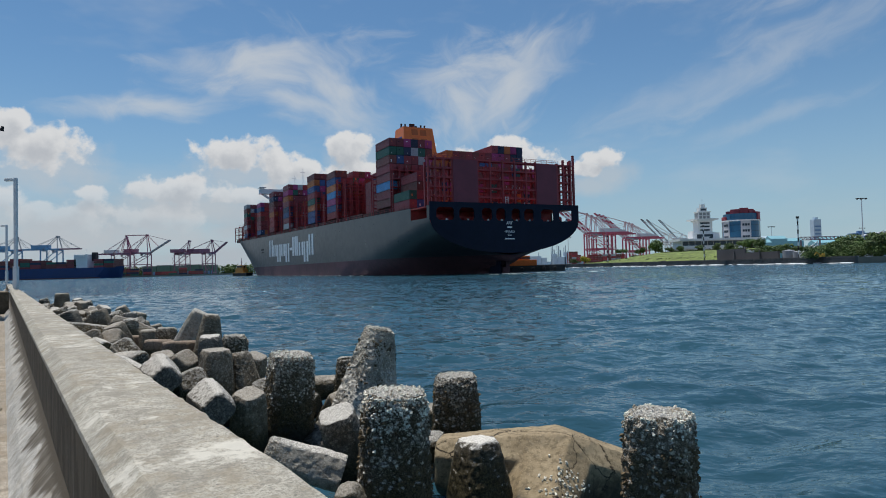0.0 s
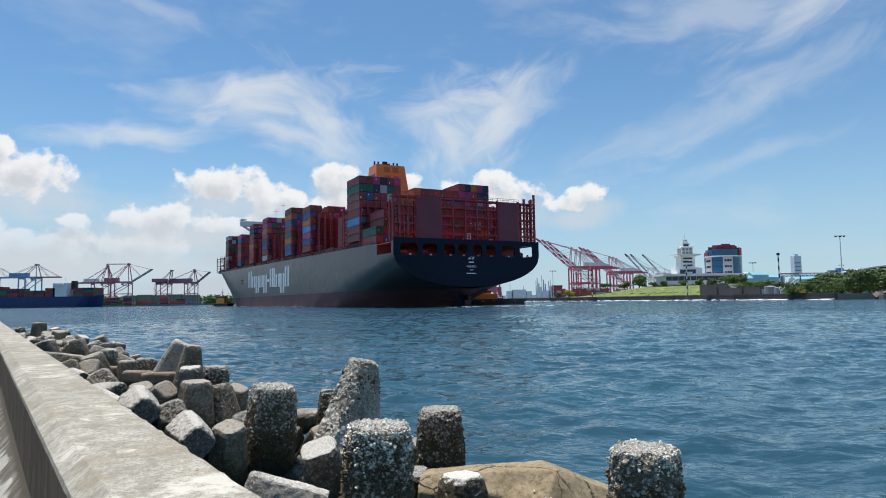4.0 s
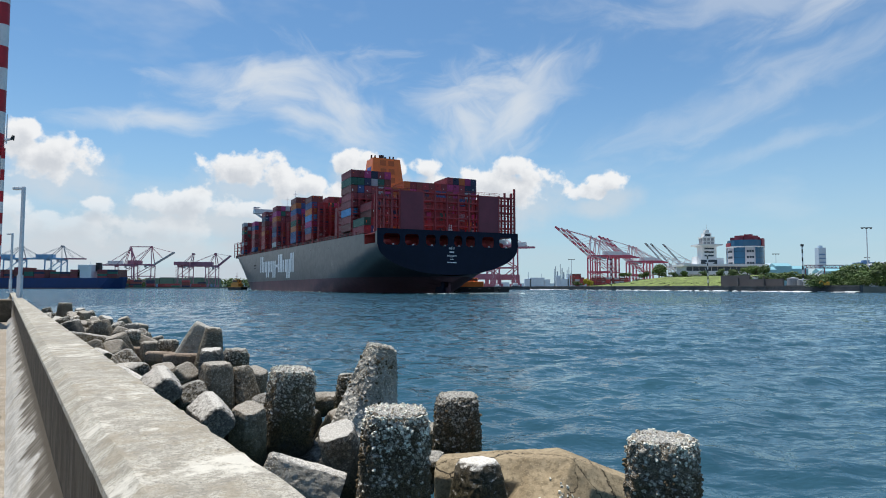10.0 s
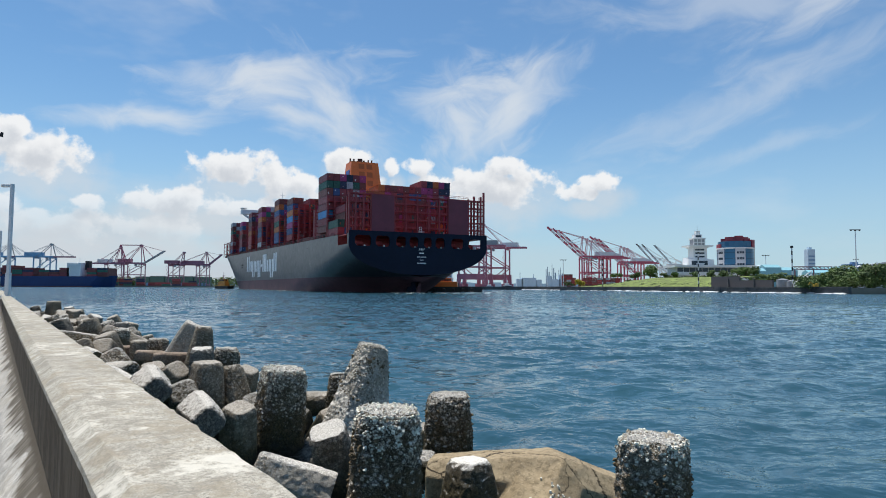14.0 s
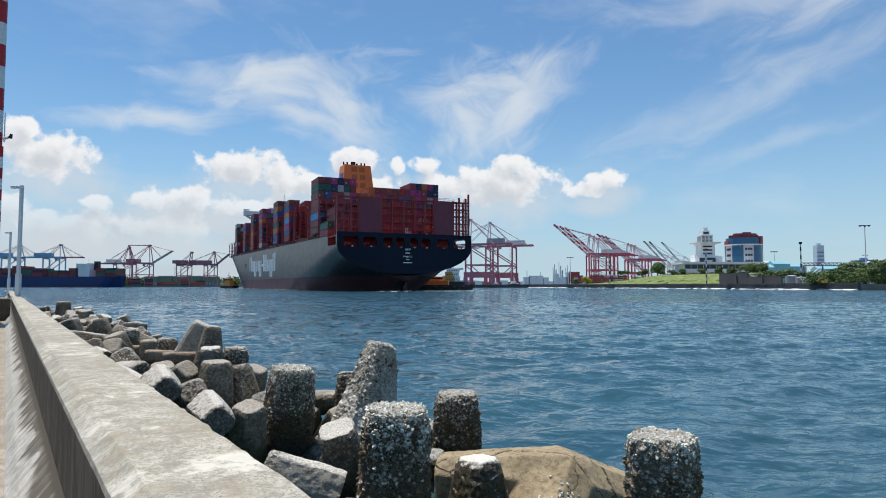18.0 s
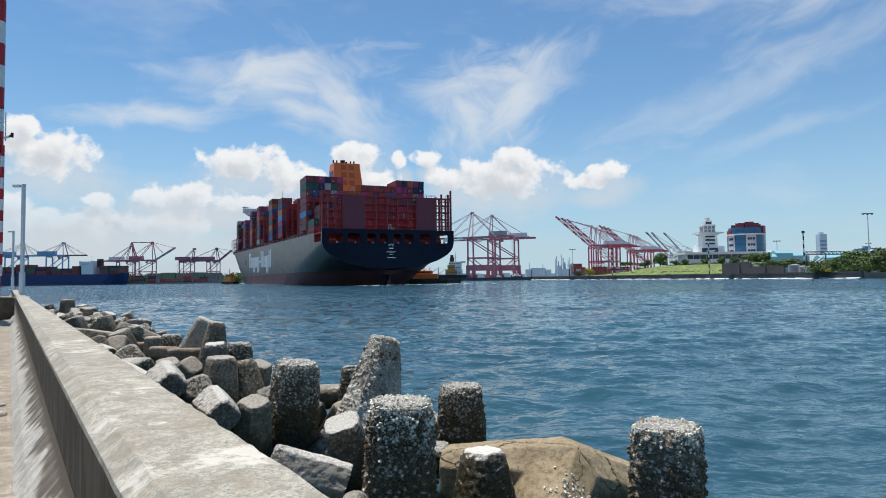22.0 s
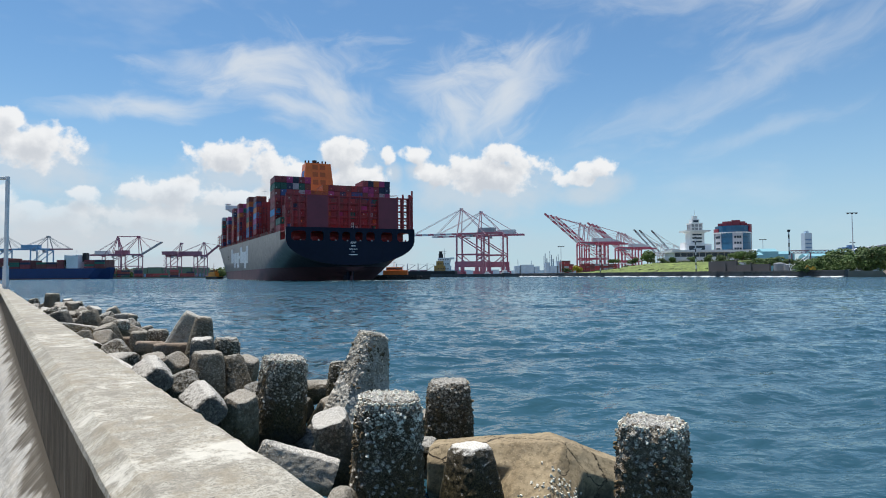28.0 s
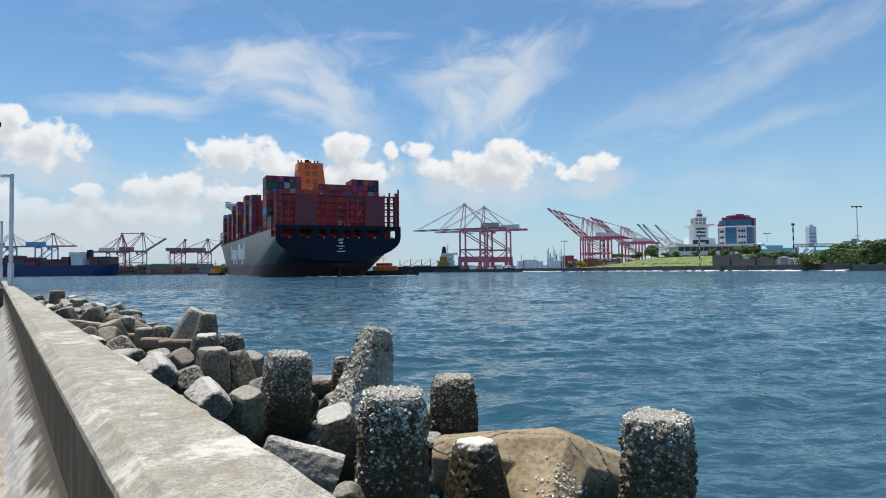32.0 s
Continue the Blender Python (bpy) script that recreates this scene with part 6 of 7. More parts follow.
def crane(label, x, y, z0, turn, high, apex, out, back, gauge=26.0, width=20.0, boom_up=0.0, legs=None, beam=None, boom=None, stripe=None, sill=True, house=None, thick=1.0, base=False, slim=1.0, rungs=None, tie=0.0):
    """A ship-to-shore gantry crane; its boom reaches along local +x."""
    legs, beam, boom = legs or M_CRANE_R, beam or M_CRANE_W, boom or M_CRANE_R
    c = thing("gantry_crane", label, "crane", Matrix.Translation((x, y, z0)) @ Matrix.Rotation(radians(turn), 4, "Z"), "quay cranes")
    h = high
    for sx in (0, -gauge):
        for sy in (-width / 2, width / 2):
            bm = bmesh.new()
            add_beam(bm, (sx, sy, 0), (sx, sy * 0.92, h), 1.45 * thick)
            part("leg", bm, legs, c)
    def brace(p, q, w, mat=None):
        bm = bmesh.new()
        add_beam(bm, p, q, w)
        part("brace", bm, mat or legs, c)

    def banded_brace(p, q, w):
        """A diagonal painted in red and white lengths."""
        p, q = Vector(p), Vector(q)
        for k in range(6):
            brace(p.lerp(q, k / 6), p.lerp(q, (k + 1) / 6), w, (legs, rungs)[k % 2])

    for sy in (-width / 2, width / 2):
        brace((0, sy, h * 0.50), (-gauge, sy, h * 0.50), 1.2 * thick)
        if rungs:
            banded_brace((0, sy, h * 0.97), (-gauge, sy, h * 0.52), 1.1)
            banded_brace((0, sy, h * 0.50), (-gauge, sy, h * 0.06), 1.1)
        else:
            brace((0, sy, h * 0.97), (-gauge, sy, h * 0.52), 1.0 * thick)
        if sill:
            brace((0, sy, h * 0.49), (-gauge * 0.5, sy, h * 0.20), 0.8 * thick)
            brace((-gauge, sy, h * 0.49), (-gauge * 0.5, sy, h * 0.20), 0.8 * thick)
    for sx in (0, -gauge):
        brace((sx, -width / 2, 2.0), (sx, width / 2, 2.0), 2.0)
        brace((sx, -width / 2, h * 0.50), (sx, width / 2, h * 0.50), 1.2)
        brace((sx, -width / 2, h - 1), (sx, width / 2, h - 1), 1.8)
    if base:
        for sy in (-width / 2, width / 2):
            bm = boxes(((-gauge - 2, sy - 1.2, 9.0), (2, sy + 1.2, 15.5)))
            for sx in (0, -gauge):
                add_box(bm, (sx - 4.5, sy - 1.4, 0.2), (sx + 4.5, sy + 1.4, 4.0))
                add_box(bm, (sx - 2.2, sy - 1.3, 4.0), (sx + 2.2, sy + 1.3, 9.0))
            part("sill_beam", bm, legs, c)
    bm = bmesh.new()
    for sy in (-3, 3):
        add_beam(bm, (-gauge - back, sy, h + 1), (1, sy, h + 1), 1.1, 2.2)
    for k in range(6):
        xx = -gauge - back + (gauge + back) * k / 5
        add_beam(bm, (xx, -3, h + 1), (xx, 3, h + 1), 0.7)
    part("main_girder", bm, legs, c)
    a = radians(boom_up)
    ux, uz = math.cos(a), math.sin(a)
    n = 8
    for k in range(n):
        p, q = out * k / n, out * (k + 1) / n
        bm = bmesh.new()
        for sy in (-3, 3):
            add_beam(bm, (1 + ux * p, sy, h + 1 + uz * p), (1 + ux * q, sy, h + 1 + uz * q), 1.1 * slim, 1.9 * slim)
        add_beam(bm, (1 + ux * q, -3, h + 1 + uz * q), (1 + ux * q, 3, h + 1 + uz * q), 0.7)
        part("boom_section", bm, (boom if (k % 2 or not stripe) else stripe) if boom is not M_TIP or k > 5 else stripe, c)
    bm = bmesh.new()
    for sy in (-width * 0.4, width * 0.4):
        add_beam(bm, (0, sy, h), (-3, sy * 0.3, apex), 1.0)
        add_beam(bm, (-gauge, sy * 0.6, h), (-3, sy * 0.3, apex), 0.7)
    add_beam(bm, (-3, -4, apex), (-3, 4, apex), 2.2 * slim)
    if tie:
        for sy in (-2.5, 2.5):
            add_beam(bm, (-3, sy, apex), (-3 - tie, sy, apex), 1.0)
            add_beam(bm, (-3 - tie, sy, apex), (-gauge, sy * 2, h), 0.9)
            add_beam(bm, (-3 - tie, sy, apex), (-gauge - back * 0.8, sy, h + 1), 0.7)
    part("apex_frame", bm, beam, c)
    for sy in (-2.5, 2.5):
        for f in (0.45, 0.95, None):
            bm = bmesh.new()
            end = (-gauge - back * 0.7, sy, h + 2) if f is None else (1 + ux * out * f, sy, h + 1.5 + uz * out * f)
            add_beam(bm, (-3, sy, apex), end, 0.42)
            part("stay", bm, beam, c)
    bm = boxes(((-gauge - back * 0.55, -4, h + 2.2), (-gauge + 9, 4, h + 7.5)))
    part("machinery_house", bm, house or M_CRANE_W, c)
    for k in range(9):
        bm = bmesh.new()
        z, s = h * 0.06 + k * h * 0.1, 1 if k % 2 else -1
        add_beam(bm, (-gauge + 1.5 + 1.6 * s, width / 2 + 1.2, z), (-gauge + 1.5 - 1.6 * s, width / 2 + 1.2, z + h * 0.1), 0.35)
        add_box(bm, (-gauge - 0.6, width / 2 + 0.4, z - 0.15), (-gauge + 3.6, width / 2 + 2.0, z))
        part("stair_flight", bm, beam, c)
    bm = boxes(((-gauge * 0.3 - 4, -3.5, h - 1.0), (-gauge * 0.3 + 4, 3.5, h + 0.2)), ((-gauge * 0.3 - 3, -3, h - 4.6), (-gauge * 0.3 + 3, 3, h - 3.8)))
    for sx in (-2.5, 2.5):
        add_box(bm, (-gauge * 0.3 + sx - 0.12, -2, h - 4.0), (-gauge * 0.3 + sx + 0.12, -1.8, h - 1.0))
    part("trolley", bm, M_CRANE_G, c)
    part("cab", boxes(((-gauge * 0.5 - 1.5, 3.5, h - 3.2), (-gauge * 0.5 + 1.5, 6, h))), M_CRANE_G, c)
    return c


def build_cranes():
    red = "red and white gantry crane with lowered boom on the quay"
    crane(red, 20, 764, 2.5, 160, 48, 79, 62, 20, 34, 22, 0, M_CRANE_P, M_CRANE_PW, M_CRANE_W, M_CRANE_P, house=M_CRANE_G, base=True, thick=1.15)
    crane(red, 46, 800, 2.5, 160, 48, 79, 62, 24, 34, 22, 0, M_CRANE_P, M_CRANE_PW, M_CRANE_W, M_CRANE_P, house=M_CRANE_HW, base=True, thick=1.15)
    up = "red and white gantry crane with raised striped boom"
    for k in range(3):
        crane(up, 204 + k * 13, 950 + k * 26, 2.5, 180, 46, 76 - k, 66, 34, 30, 20, 42, M_CRANE_R, M_CRANE_PW, M_CRANE_R, M_CRANE_W, sill=False, house=M_CRANE_HW, thick=1.3, rungs=M_CRANE_W)
    for k in range(3):
        crane(up, 303 + k * 14, 1100 + k * 28, 2.5, 180, 44, 72, 66, 30, 30, 20, 42, M_CRANE_R, M_CRANE_PW, M_CRANE_R, M_CRANE_W, sill=False, house=M_CRANE_HW, thick=1.3, rungs=M_CRANE_W)
    for k, (x, y) in enumerate(((398, 1180), (413, 1195), (441, 1210))):
        crane("grey and red gantry crane with dark raised boom tip", x, y, 2.5, 180, 38, 54, 58, 18, 26, 18, 48, M_CRANE_W, M_CRANE_W, M_TIP, M_CRANE_G, sill=False, slim=0.65)
    far = "maroon gantry crane beside a moored ship"
    crane(far, -512, 1000, 2, 14, 34, 61, 6, 22, 24, 18, 0, M_CRANE_M, M_CRANE_M, M_CRANE_P, thick=0.7)
    crane("maroon gantry crane with half raised boom", -470, 980, 2, 8, 34, 63, 36, 20, 26, 20, 33, M_CRANE_M, M_CRANE_P, M_CRANE_G, house=M_CRANE_P, thick=0.8, tie=31.0)
    crane(far, -418, 1000, 2, 178, 33, 53, 0.1, 24, -18, 16, 0, M_CRANE_M, M_CRANE_M, M_CRANE_M, house=M_CRANE_M, thick=0.7)
    crane(far, -380, 1010, 2, 4, 33, 54, 26, 46, 16, 18, 40, M_CRANE_M, M_CRANE_M, M_CRANE_M, house=M_CRANE_M, thick=0.7)
    crane("pale blue gantry crane over a moored ship", -592, 950, 2, 4, 42, 62, 30, 30, 24, 18, 0, M_CRANE_B, M_CRANE_G, M_CRANE_M, house=M_CRANE_B)
    crane("pale blue gantry crane over a moored ship", -655, 950, 2, 4, 42, 62, 30, 30, 24, 18, 0, M_CRANE_B, M_CRANE_G, M_CRANE_M, house=M_CRANE_B)
    for x in (-352, -330, -366):
        crane("small green yard gantry crane", x, 1300, 2, 90, 22, 34, 10, 8, 14, 24, 0, M_CRANE_G, M_CRANE_G, M_CRANE_G)


build_cranes()


def build_moored():
    s = thing("moored_ship", "long blue container ship moored across the basin", "ship", Matrix.Translation((9, 800, 0)))
    bm = bmesh.new()
    rows = []
    for x, w0, w1 in ((-640, 12, 14), (-560, 14, 15), (-455, 14, 15), (-442, 10, 13), (-434, 5, 10), (-428, 1.5, 6), (-425, 0.2, 1.0)):
        zt = 13.4 if x < -450 else 13.4 + (x + 450) * 0.05
        rows.append([bm.verts.new(p) for p in ((x - (0 if x < -450 else 3), -w0, -0.5), (x, -w1, zt), (x, w1, zt), (x - (0 if x < -450 else 3), w0, -0.5))])
    for ra, rb in zip(rows, rows[1:]):
        for i in range(3):
            bm.faces.new((ra[i], rb[i], rb[i + 1], ra[i + 1]))
    bmesh.ops.recalc_face_normals(bm, faces=list(bm.faces))
    part("hull", bm, M_SHIPBLUE, s, "blue hull")
    part("boot_topping", boxes(((-640, -14.4, -0.5), (-450, 14, 1.3))), M_BOOT, s)
    part("deck_house", boxes(((-482, -13, 13), (-465, 13, 30.2)), ((-480, -14.5, 26.5), (-468, 14.5, 29.5))), M_PAINT, s, "white deck house")
    bm = boxes(((-465, -3, 22), (-460, 3, 33)))
    part("funnel", bm, M_BLACK, s)
    bm = bmesh.new()
    add_tube(bm, (-474, 0, 30), (-474, 0, 37), 0.4, 0.2, 6)
    part("mast", bm, M_PAINT, s)
    rnd = random.Random(6)
    for x0, x1, n in ((-640, -525, 5), (-517, -490, 5), (-457, -432, 4)):
        x = x0
        while x < x1:
            t = n - rnd.choice((0, 0, 1, 1, 2))
            for k in range(max(1, t)):
                bm = boxes(((x, -13, 13.2 + k * 2.75), (x + 12.1, -10.6, 15.8 + k * 2.75)))
                part("container", bm, M_BOX[rnd.choice(("brown", "brown", "brown", "maroon", "navy", "maroon", "maroon", "brown", "green"))], s)
            bm = boxes(((x, -10.4, 13.2), (x + 12.1, 12, 13.0 + max(1, t) * 2.75)))
            part("container_block", bm, M_BOX["brown"], s)
            x += 12.8
    m = thing("bulk_carrier", "small moored bulk ship with ochre and white deck house", "ship", Matrix.Translation((0, 705, 0)))
    bm = prism([(-60, -8), (13, -9), (16, 0), (13, 9), (-60, 8)], -0.5, 6.4)
    part("hull", bm, M_BLACK, m, "black hull")
    part("deck_house", boxes(((-9, -6, 6), (9, 6, 12)), ((-7.5, -5.6, 12), (8, 5.6, 17)), ((-6, -5, 17), (8.5, 5, 21)), ((7.5, -8, 19.6), (12.5, 8, 21.4)), ((-9.4, -6.4, 11.8), (9.4, 6.4, 12.1)), ((-8, -6, 16.8), (8.6, 6, 17.1))), M_PAINT, m, "white deck house")
    part("casing", boxes(((-10, -6.5, 6.5), (2.5, -5.9, 12.4)), ((-7.6, -6.2, 12.4), (0.5, -5.5, 17.4))), M_TUGYELLOW, m, "ochre painted casing")
    for z in (8.6, 13.8, 18.4):
        for k in range(5):
            part("window", boxes(((-5.6 + k * 2.6, -6.62 if z < 12 else (-6.3 if z < 17 else -5.1), z), (-4.4 + k * 2.6, -5.0, z + 1.1))), M_DARKGLASS, m)
    part("funnel", boxes(((-5, -3, 21), (0, 3, 25.5)), ((-4.4, -2.4, 25.5), (-0.8, 2.4, 28.5))), M_BLACK, m, "black funnel")
    bm = bmesh.new()
    add_tube(bm, (1.5, 0, 21), (1.5, 0, 32), 0.35, 0.15, 6)
    for z in (26, 28.5):
        add_beam(bm, (-0.6, 0, z), (3.6, 0, z), 0.3)
    part("mast", bm, M_CRANE_G, m)
    bm = bmesh.new()
    for x in range(-58, 13, 4):
        add_box(bm, (x - 0.1, -8.4, 6.4), (x + 0.1, -8.2, 7.8))
    add_box(bm, (-58, -8.4, 7.6), (12, -8.2, 7.8))
    part("railing", bm, M_CRANE_G, m)
    for x in (-18, -28, -40, -52):
        bm = bmesh.new()
        add_tube(bm, (x, 0, 6), (x, 0, 15), 0.6, 0.4, 6)
        add_beam(bm, (x, 0, 7.5), (x + 9, 0, 13.5), 0.5)
        add_beam(bm, (x, 0, 14.8), (x + 9, 0, 13.6), 0.15)
        part("derrick", bm, M_CRANE_G, m)
    for x in (-22, -33, -45):
        part("hatch", bevelled(boxes(((x - 4, -5, 6.4), (x + 4, 5, 7.6))), 0.1), M_CRANE_M, m)


build_moored()


def build_tugs():
    t = thing("bow_tug", "small ochre and black harbour tug near the ship's bow", "tug")
    part("hull", prism([(-8.5, -3), (5, -3.4), (8.5, 0), (5, 3.4), (-8.5, 3)], -0.6, 2.0), M_BLACK, t)
    part("bulwark", prism([(-8.6, -3.1), (5, -3.5), (8.7, 0), (5, 3.5), (-8.6, 3.1)], 2.0, 2.5), M_TUGYELLOW, t)
    part("wheelhouse", bevelled(boxes(((-4.5, -2.2, 2.4), (3.5, 2.2, 5.0)), ((-2.5, -1.8, 5.0), (2.2, 1.8, 7.6))), 0.15), M_TUGYELLOW, t)
    part("window_band", boxes(((-2.6, -1.9, 6.1), (2.3, 1.9, 7.1))), M_DARKGLASS, t)
    bm = bmesh.new()
    add_tube(bm, (-0.5, 0, 7.6), (-0.5, 0, 13), 0.3, 0.1, 6)
    add_beam(bm, (-2, 0, 10), (1, 0, 10), 0.2)
    part("mast", bm, M_CRANE_M, t)
    for y in (-1.2, 1.2):
        bm = bmesh.new()
        add_tube(bm, (-3.6, y, 5), (-3.6, y, 7.6), 0.5, 0.45, 8)
        part("funnel", bm, M_TUGYELLOW, t)
    bm = bmesh.new()
    rnd = random.Random(3)
    for k in range(26):
        x, y = rnd.uniform(-11, 9), rnd.choice((-4, 4)) * rnd.uniform(0.85, 1.3)
        bm.faces.new([bm.verts.new((x + a, y + b, 0.12)) for a, b in ((-1.2, 0), (0, -0.5), (1.2, 0), (0, 0.5))])
    bmesh.ops.recalc_face_normals(bm, faces=list(bm.faces))
    part("bow_wave", bm, M_FOAM, t)
    o = thing("stern_tug", "orange-decked black harbour tug beside the ship's quarter", "tug")
    part("hull", prism([(-11, -4), (13, -4.2), (19, 0), (13, 4.2), (-11, 4)], -0.6, 2.2), M_BLACK, o)
    part("fender", prism([(-11.3, -4.3), (13, -4.6), (19.6, 0), (13, 4.6), (-11.3, 4.3)], 1.2, 1.8), M_BLACK, o)
    part("deck_house", bevelled(boxes(((-3, -3, 2.2), (8.5, 3, 4.4)), ((-1.5, -2.4, 4.4), (6, 2.4, 5.9))), 0.15), M_TUGORANGE, o)
    part("window_band", boxes(((-1.6, -2.5, 4.8), (6.1, 2.5, 5.3))), M_DARKGLASS, o)
    bm = bmesh.new()
    add_tube(bm, (2, 0, 5.6), (2, 0, 10), 0.22, 0.1, 6)
    add_beam(bm, (0.6, 0, 8), (3.4, 0, 8), 0.2)
    part("mast", bm, M_PAINT, o)
    for k in range(7):
        bm = bmesh.new()
        add_tube(bm, (-9 + k * 4, -4.6, 1.0), (-9 + k * 4, -5.0, 1.0), 0.7, 0.6, 10)
        part("tyre_fender", bm, M_SOOT, o)
    bm = bmesh.new()
    for k in range(60):
        x, y = rnd.uniform(-14, 34), rnd.uniform(-7, 6)
        s = rnd.uniform(0.5, 1.6)
        bm.faces.new([bm.verts.new((x + a * s, y + b * s, 0.12)) for a, b in ((-1.4, 0), (0, -0.7), (1.4, 0), (0, 0.7))])
    bmesh.ops.recalc_face_normals(bm, faces=list(bm.faces))
    part("wash", bm, M_FOAM, o)
    return t, o


bow_tug, stern_tug = build_tugs()


def build_launches():
    """Small white launches lying off the far quay."""
    for x, y, k, turn in ((58.5, 592, 1.2, 5), (42.0, 598, 0.95, -8)):
        b = thing("launch", "small white motor launch moored by the far quay", "boat", Matrix.Translation((x, y, 0)) @ Matrix.Rotation(radians(turn), 4, "Z") @ Matrix.Scale(k, 4), "white launches")
        part("hull", prism([(-7, -1.9), (4.5, -2.0), (8.5, 0), (4.5, 2.0), (-7, 1.9)], -0.5, 1.7), M_PAINT, b)
        part("cabin", bevelled(boxes(((-3.5, -1.5, 1.7), (3.0, 1.5, 3.6)), ((-2.2, -1.2, 3.6), (1.2, 1.2, 5.0))), 0.15, 1), M_PAINT, b)
        part("window_band", boxes(((-3.55, -1.56, 2.4), (3.05, 1.56, 3.1))), M_DARKGLASS, b)
        bm = bmesh.new()
        add_tube(bm, (-0.8, 0, 5.0), (-0.8, 0, 9.0), 0.12, 0.06, 6)
        part("mast", bm, M_STEEL, b)


build_launches()


def build_yards():
    rnd = random.Random(9)
    for x, y, n, tiers in [(160, 850, 3, 6), (166, 870, 2, 7), (182, 850, 5, 5), (214, 855, 4, 5), (240, 860, 6, 4), (262, 900, 8, 4), (310, 920, 6, 4)]:
        for k in range(n):
            st = thing("container_stack", "stack of red and brown containers in the yard", "container stack", Matrix.Translation((x + k * 6.4, y, 2.5)), "container stacks")
            for t in range(max(2, tiers - rnd.choice((0, 0, 1)))):
                part("container", boxes(((-3, -1.2, t * 2.6), (3, 1.2, t * 2.6 + 2.5))), M_BOX[rnd.choice(["red", "brown", "maroon", "brown", "grey", "red"])], st)
    for x in range(-640, -372, 13):
        st = thing("container_stack", "stack of containers on the terminal quay", "container stack", Matrix.Translation((x, 935 + rnd.uniform(0, 25), 2.1)), "container stacks")
        for t in range(rnd.choice((2, 3, 4))):
            part("container", boxes(((-6, -1.2, t * 2.6), (6, 1.2, t * 2.6 + 2.5))), M_BOX[rnd.choice(("brown", "maroon", "brown", "green", "navy", "maroon"))], st)
    # plant with chimneys and silos
    for x, w, h in ((176, 14, 22), (198, 34, 25), (222, 12, 21), (262, 20, 22), (247, 9, 30), (273, 7, 33), (150, 16, 16), (120, 24, 14)):
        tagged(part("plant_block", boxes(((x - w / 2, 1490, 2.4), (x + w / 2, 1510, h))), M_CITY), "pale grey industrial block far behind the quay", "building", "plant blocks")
    for x, h, r in ((178, 38, 0.8), (210, 34, 0.9), (240, 46, 0.9), (247, 40, 1.8), (254, 58, 0.8), (262, 38, 2.2), (270, 44, 1.0), (279, 36, 1.6), (243, 52, 1.2), (258, 48, 1.6), (274, 50, 0.9), (284, 30, 1.8)):
        bm = bmesh.new()
        add_tube(bm, (x, 1500, 2.4), (x, 1500, h), r, r * 0.7, 10)
        tagged(part("chimney", bm, M_CITYG), "thin distant plant chimney", "chimney", "plant chimneys")
    # sheds and far town behind the lawn
    for x, y, w, h, mt in ((322, 620, 16, 26, M_SHED), (344, 640, 26, 24, M_SHED), (300, 600, 10, 22, M_SHED), (395, 660, 30, 22, M_SHED), (430, 700, 40, 27, M_SHED), (370, 760, 30, 31, M_CITY)):
        bm = boxes(((x - w / 2, y, 2.5), (x + w / 2, y + 14, h - 3)))
        vs = [bm.verts.new(p) for p in ((x - w / 2, y, h - 3), (x + w / 2, y, h - 3), (x + w / 2, y + 14, h - 3), (x - w / 2, y + 14, h - 3), (x - w / 2, y + 7, h), (x + w / 2, y + 7, h))]
        for f in ((0, 1, 5, 4), (2, 3, 4, 5), (0, 4, 3), (1, 2, 5)):
            bm.faces.new([vs[i] for i in f])
        tagged(part("warehouse", bm, mt), "pale teal metal warehouse with a low gabled roof", "warehouse", "warehouses")
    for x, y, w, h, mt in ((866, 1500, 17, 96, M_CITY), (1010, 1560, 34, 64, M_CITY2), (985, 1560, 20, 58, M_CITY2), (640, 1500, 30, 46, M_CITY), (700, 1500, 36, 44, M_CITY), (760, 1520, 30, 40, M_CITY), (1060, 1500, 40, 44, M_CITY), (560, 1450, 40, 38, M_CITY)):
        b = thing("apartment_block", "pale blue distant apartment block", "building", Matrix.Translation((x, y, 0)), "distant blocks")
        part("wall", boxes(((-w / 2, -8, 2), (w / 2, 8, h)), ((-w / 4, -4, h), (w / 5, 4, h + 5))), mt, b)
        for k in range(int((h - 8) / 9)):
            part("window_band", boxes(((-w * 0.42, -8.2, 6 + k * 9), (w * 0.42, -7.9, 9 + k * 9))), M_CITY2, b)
    # long hall with a curved grey roof
    hall = thing("exhibition_hall", "long hall with a curved grey metal roof", "hall", Matrix.Translation((366, 520, 0)))
    bm = bmesh.new()
    prev = None
    for i in range(17):
        x = -24 + i * 7.5
        z = 19 + 7.5 * math.sin(min(1.0, (i + 1) / 7) * math.pi / 2)
        row = [bm.verts.new((x, y, z - (2 if y else 0))) for y in (0, 40)] + [bm.verts.new((x, 0, z - 1.2))]
        if prev:
            bm.faces.new((prev[0], row[0], row[1], prev[1]))
            bm.faces.new((prev[2], row[2], row[0], prev[0]))
        prev = row
    part("roof", bm, M_HALL, hall)
    part("wall", boxes(((-20, 1, 2.5), (2, 38, 18)), ((2.1, 1, 2.5), (94, 38, 23.5))), M_HALL, hall)
    con = thing("conveyor", "red lattice conveyor bridge", "conveyor")
    bm = bmesh.new()
    for z in (16.5, 18.6):
        add_beam(bm, (258, 470, z), (288, 470, z), 0.5)
    for k in range(10):
        add_beam(bm, (258 + k * 3, 470, 16.5), (261 + k * 3, 470, 18.6), 0.35)
        add_beam(bm, (258 + k * 3, 470, 16.5), (258 + k * 3, 470, 18.6), 0.35)
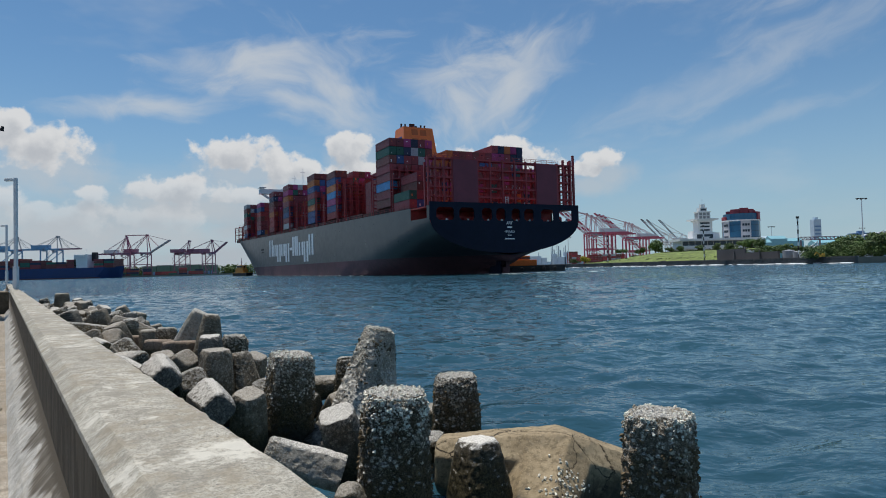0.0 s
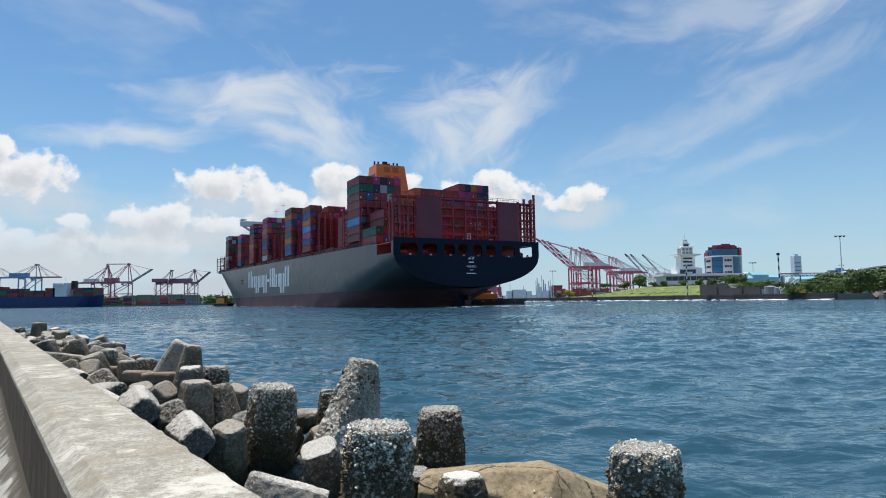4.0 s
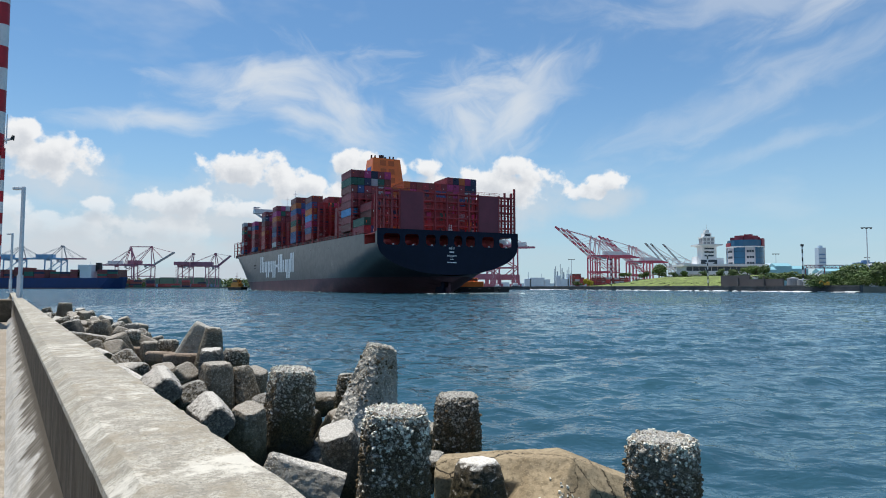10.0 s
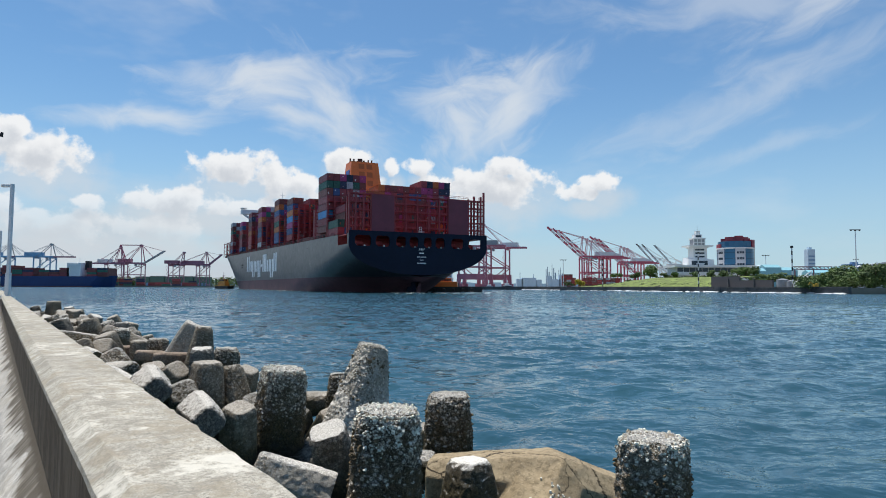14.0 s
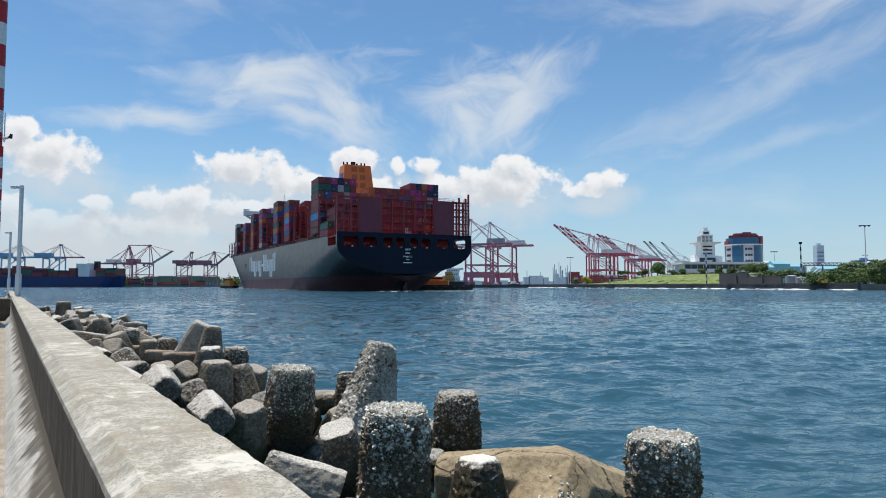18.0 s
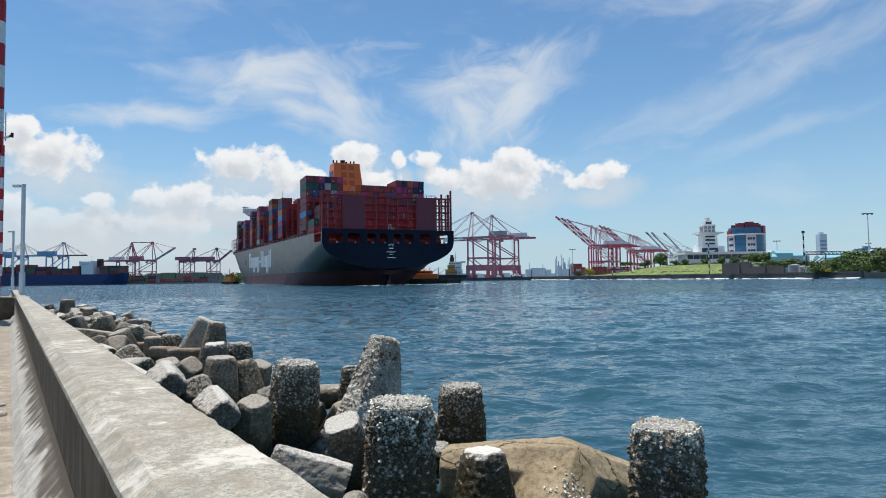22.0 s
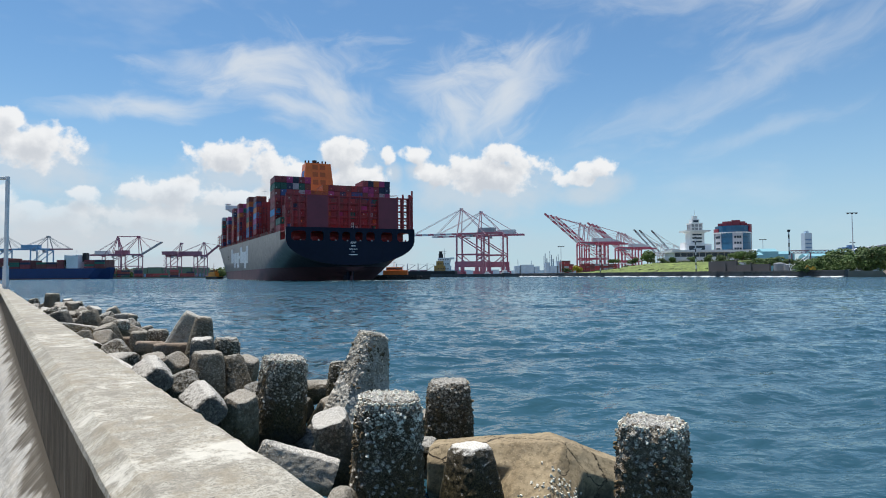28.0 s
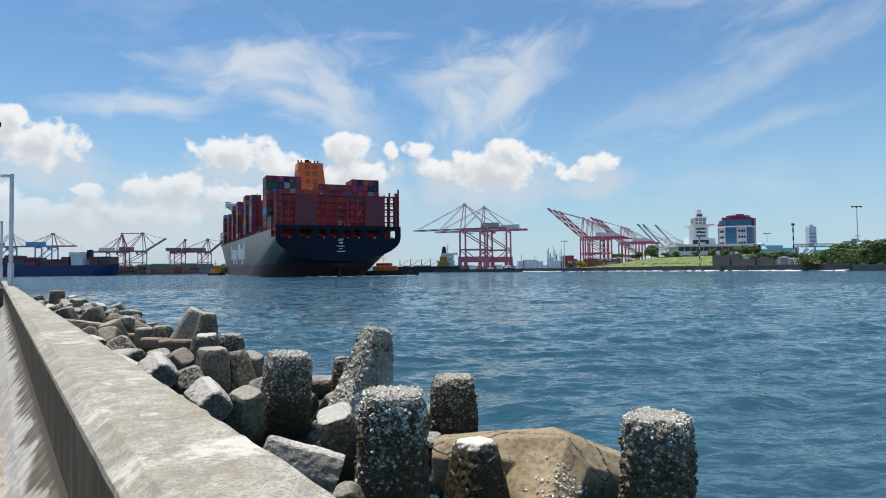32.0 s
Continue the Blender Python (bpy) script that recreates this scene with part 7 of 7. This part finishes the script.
    for x in (260, 274, 286):
        add_beam(bm, (x, 470, 2.5), (x, 470, 16.6), 0.7)
    part("truss", bm, M_CRANE_D, con)
    for k in range(5):
        x = -538 + k * 26
        sh = thing("transit_shed", "long pale green metal shed on the terminal", "shed", Matrix.Translation((x, 1120, 2.2)), "terminal sheds")
        part("wall", boxes(((-12.5, 0, 0), (12.5, 18, 15.5 + (k % 2)))), M_GREENSHED, sh)
        part("roof", boxes(((-12.9, -0.5, 15.5 + (k % 2)), (12.9, 18.5, 16.3 + (k % 2)))), M_ROOFGREY, sh)
        for j in range(4):
            part("door", boxes(((-11 + j * 6, -0.2, 0), (-7.4 + j * 6, 0.1, 5.6))), M_CITY2, sh)
    # hills and woods far behind
    bm = bmesh.new()
    for i in range(80):
        x = -1800 + i * 50
        h = 16 + 28 * abs(noise.noise(Vector((x * 0.0012, 3.3, 0)))) + 8 * noise.noise(Vector((x * 0.008, 1.0, 0)))
        if 0 < i:
            bm.faces.new((pv[0], bm.verts.new((x, 2550, 0)), bm.verts.new((x, 2560, h)), pv[1]))
            bm.faces.ensure_lookup_table()
            f = bm.faces[-1]
            pv = (f.verts[1], f.verts[2])
        else:
            pv = (bm.verts.new((x, 2550, 0)), bm.verts.new((x, 2560, h)))
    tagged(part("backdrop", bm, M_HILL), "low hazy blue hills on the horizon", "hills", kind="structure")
    bm = bmesh.new()
    for k in range(150):
        x = rnd.uniform(-720, -330)
        leafy(bm, (x, 1190 + rnd.uniform(0, 40), 8), (11, 8, 11), 40, 2.2, rnd)
    tagged(part("far_woods", bm, M_LEAF), "dark green belt of trees behind the terminal", "woods", kind="stuff")


build_yards()


# ---- on the sea wall ----
def build_wall_things():
    p = thing("street_lamp", "tall square grey steel lamp post on the wall", "street lamp", Matrix.Translation((-25.18, 36.3, 0)), "lamp posts on the wall")
    part("post", bevelled(boxes(((-0.085, -0.085, 1.2), (0.085, 0.085, 7.88))), 0.015, 1), M_STEEL, p)
    part("service_box", bevelled(boxes(((-0.12, -0.12, 1.45), (0.12, 0.12, 2.7))), 0.015, 1), M_STEEL, p)
    part("base_plate", boxes(((-0.28, -0.28, 1.2), (0.28, 0.28, 1.28))), M_MARK_W, p)
    for x in (-0.21, 0.21):
        part("anchor_bolt", boxes(((x - 0.03, -0.24, 1.28), (x + 0.03, -0.18, 1.4))), M_STEEL, p)
    part("arm", boxes(((-0.5, -0.04, 7.72), (-0.1, 0.04, 7.82))), M_STEEL, p)
    part("luminaire", bevelled(boxes(((-0.62, -0.11, 7.68), (-0.16, 0.11, 7.86))), 0.03, 1), M_MARK_W, p, "white flat lamp head")
    copy_thing(p, Matrix.Translation((-49.62, 70, 0.18)))
    beacon = thing("signal_mast", "red and white banded steel mast on a concrete block", "mast", Matrix.Translation((-19.96, 27.0, 0)))
    z, k = 1.45, 0
    while z < 22:
        tall = 1.39 if k == 0 else 0.977
        bm = bmesh.new()
        add_tube(bm, (0, 0, z), (0, 0, z + tall), 0.24, 0.24, 24)
        part("band", bm, (M_MARK_R, M_MARK_W)[k % 2], beacon)
        z, k = z + tall, k + 1
    z, k = 2.37, 1
    while z < 8.0:
        bm = bmesh.new()
        add_tube(bm, (0.30, -0.05, z), (0.30, -0.05, z + 0.475), 0.075, 0.075, 12)
        part("conduit_band", bm, (M_MARK_R, M_MARK_W)[k % 2], beacon)
        z, k = z + 0.475, k + 1
    bm = bmesh.new()
    add_tube(bm, (0.36, -0.05, 8.4), (0.72, -0.05, 8.5), 0.06, 0.06, 8)
    add_tube(bm, (0.30, 0.1, 8.3), (0.30, 0.1, 9.6), 0.03, 0.02, 6)
    part("bracket", bm, M_STEEL, beacon)
    bm = bmesh.new()
    add_tube(bm, (0.66, -0.05, 8.42), (0.72, -0.05, 8.62), 0.09, 0.05, 10)
    part("camera_head", bm, M_SOOT, beacon, "small dark lantern")
    blk = part("plinth", bevelled(boxes(((-0.75, -0.6, DECK), (0.72, 0.6, 1.45))), 0.03, 1), M_UPPER)
    blk.matrix_world = Matrix.Translation((-19.92, 27.0, 0)) @ Matrix.Rotation(radians(35.54), 4, "Z")
    tagged(blk, "dark weathered concrete block under the mast", "block")


build_wall_things()


# ---- what moves ----
def motions():
    # seconds, place of the transom's middle on the water, heading
    course = [(0, 17.33, 184.49, 27.369), (2, 14.53, 188.39, 27.261), (5.5, 7.93, 196.45, 26.848), (6, 6.95, 197.69, 26.819), (8, 3.41, 202.96, 26.743), (10, -0.71, 206.57, 26.314), (12, -4.60, 210.73, 26.087), (14, -8.31, 215.12, 25.780), (14.5, -9.52, 216.20, 25.695), (16.5, -13.23, 220.90, 25.467), (18, -15.98, 224.35, 25.357), (20, -19.82, 228.48, 24.972), (22, -23.49, 232.57, 24.611), (24, -27.32, 236.82, 24.299), (25.5, -30.20, 239.66, 24.106), (27.5, -33.96, 243.37, 23.771), (28, -35.04, 244.50, 23.675), (30, -38.43, 249.40, 23.404), (32, -42.68, 253.70, 23.207)]
    walk(ship, [(t, pose(x, y, 0, 0, 0, h)) for t, x, y, h in course])
    walk(bow_tug, [(t, pose(x, y, 0, 0, 0, 150)) for t, x, y in ((0, -150.2, 450.9), (6, -157.3, 465.4), (13, -169.3, 482.8), (19, -177.7, 498.2), (25.5, -186.0, 513.5), (32, -194.5, 529.4))])
    walk(stern_tug, [(t, pose(x, y, 0, 0, 0, h)) for t, x, y, h in ((0, 24.0, 238.5, -6), (13, -1.5, 267, -4), (21, -14.5, 285, -2), (28, -25.3, 299.5, -1), (32, -32.7, 308.8, 0))])
    walk(water, [(0, pose(0, 0, 0)), (16, pose(-2.4, -3.2, 0)), (32, pose(-4.8, -6.4, 0))])


motions()
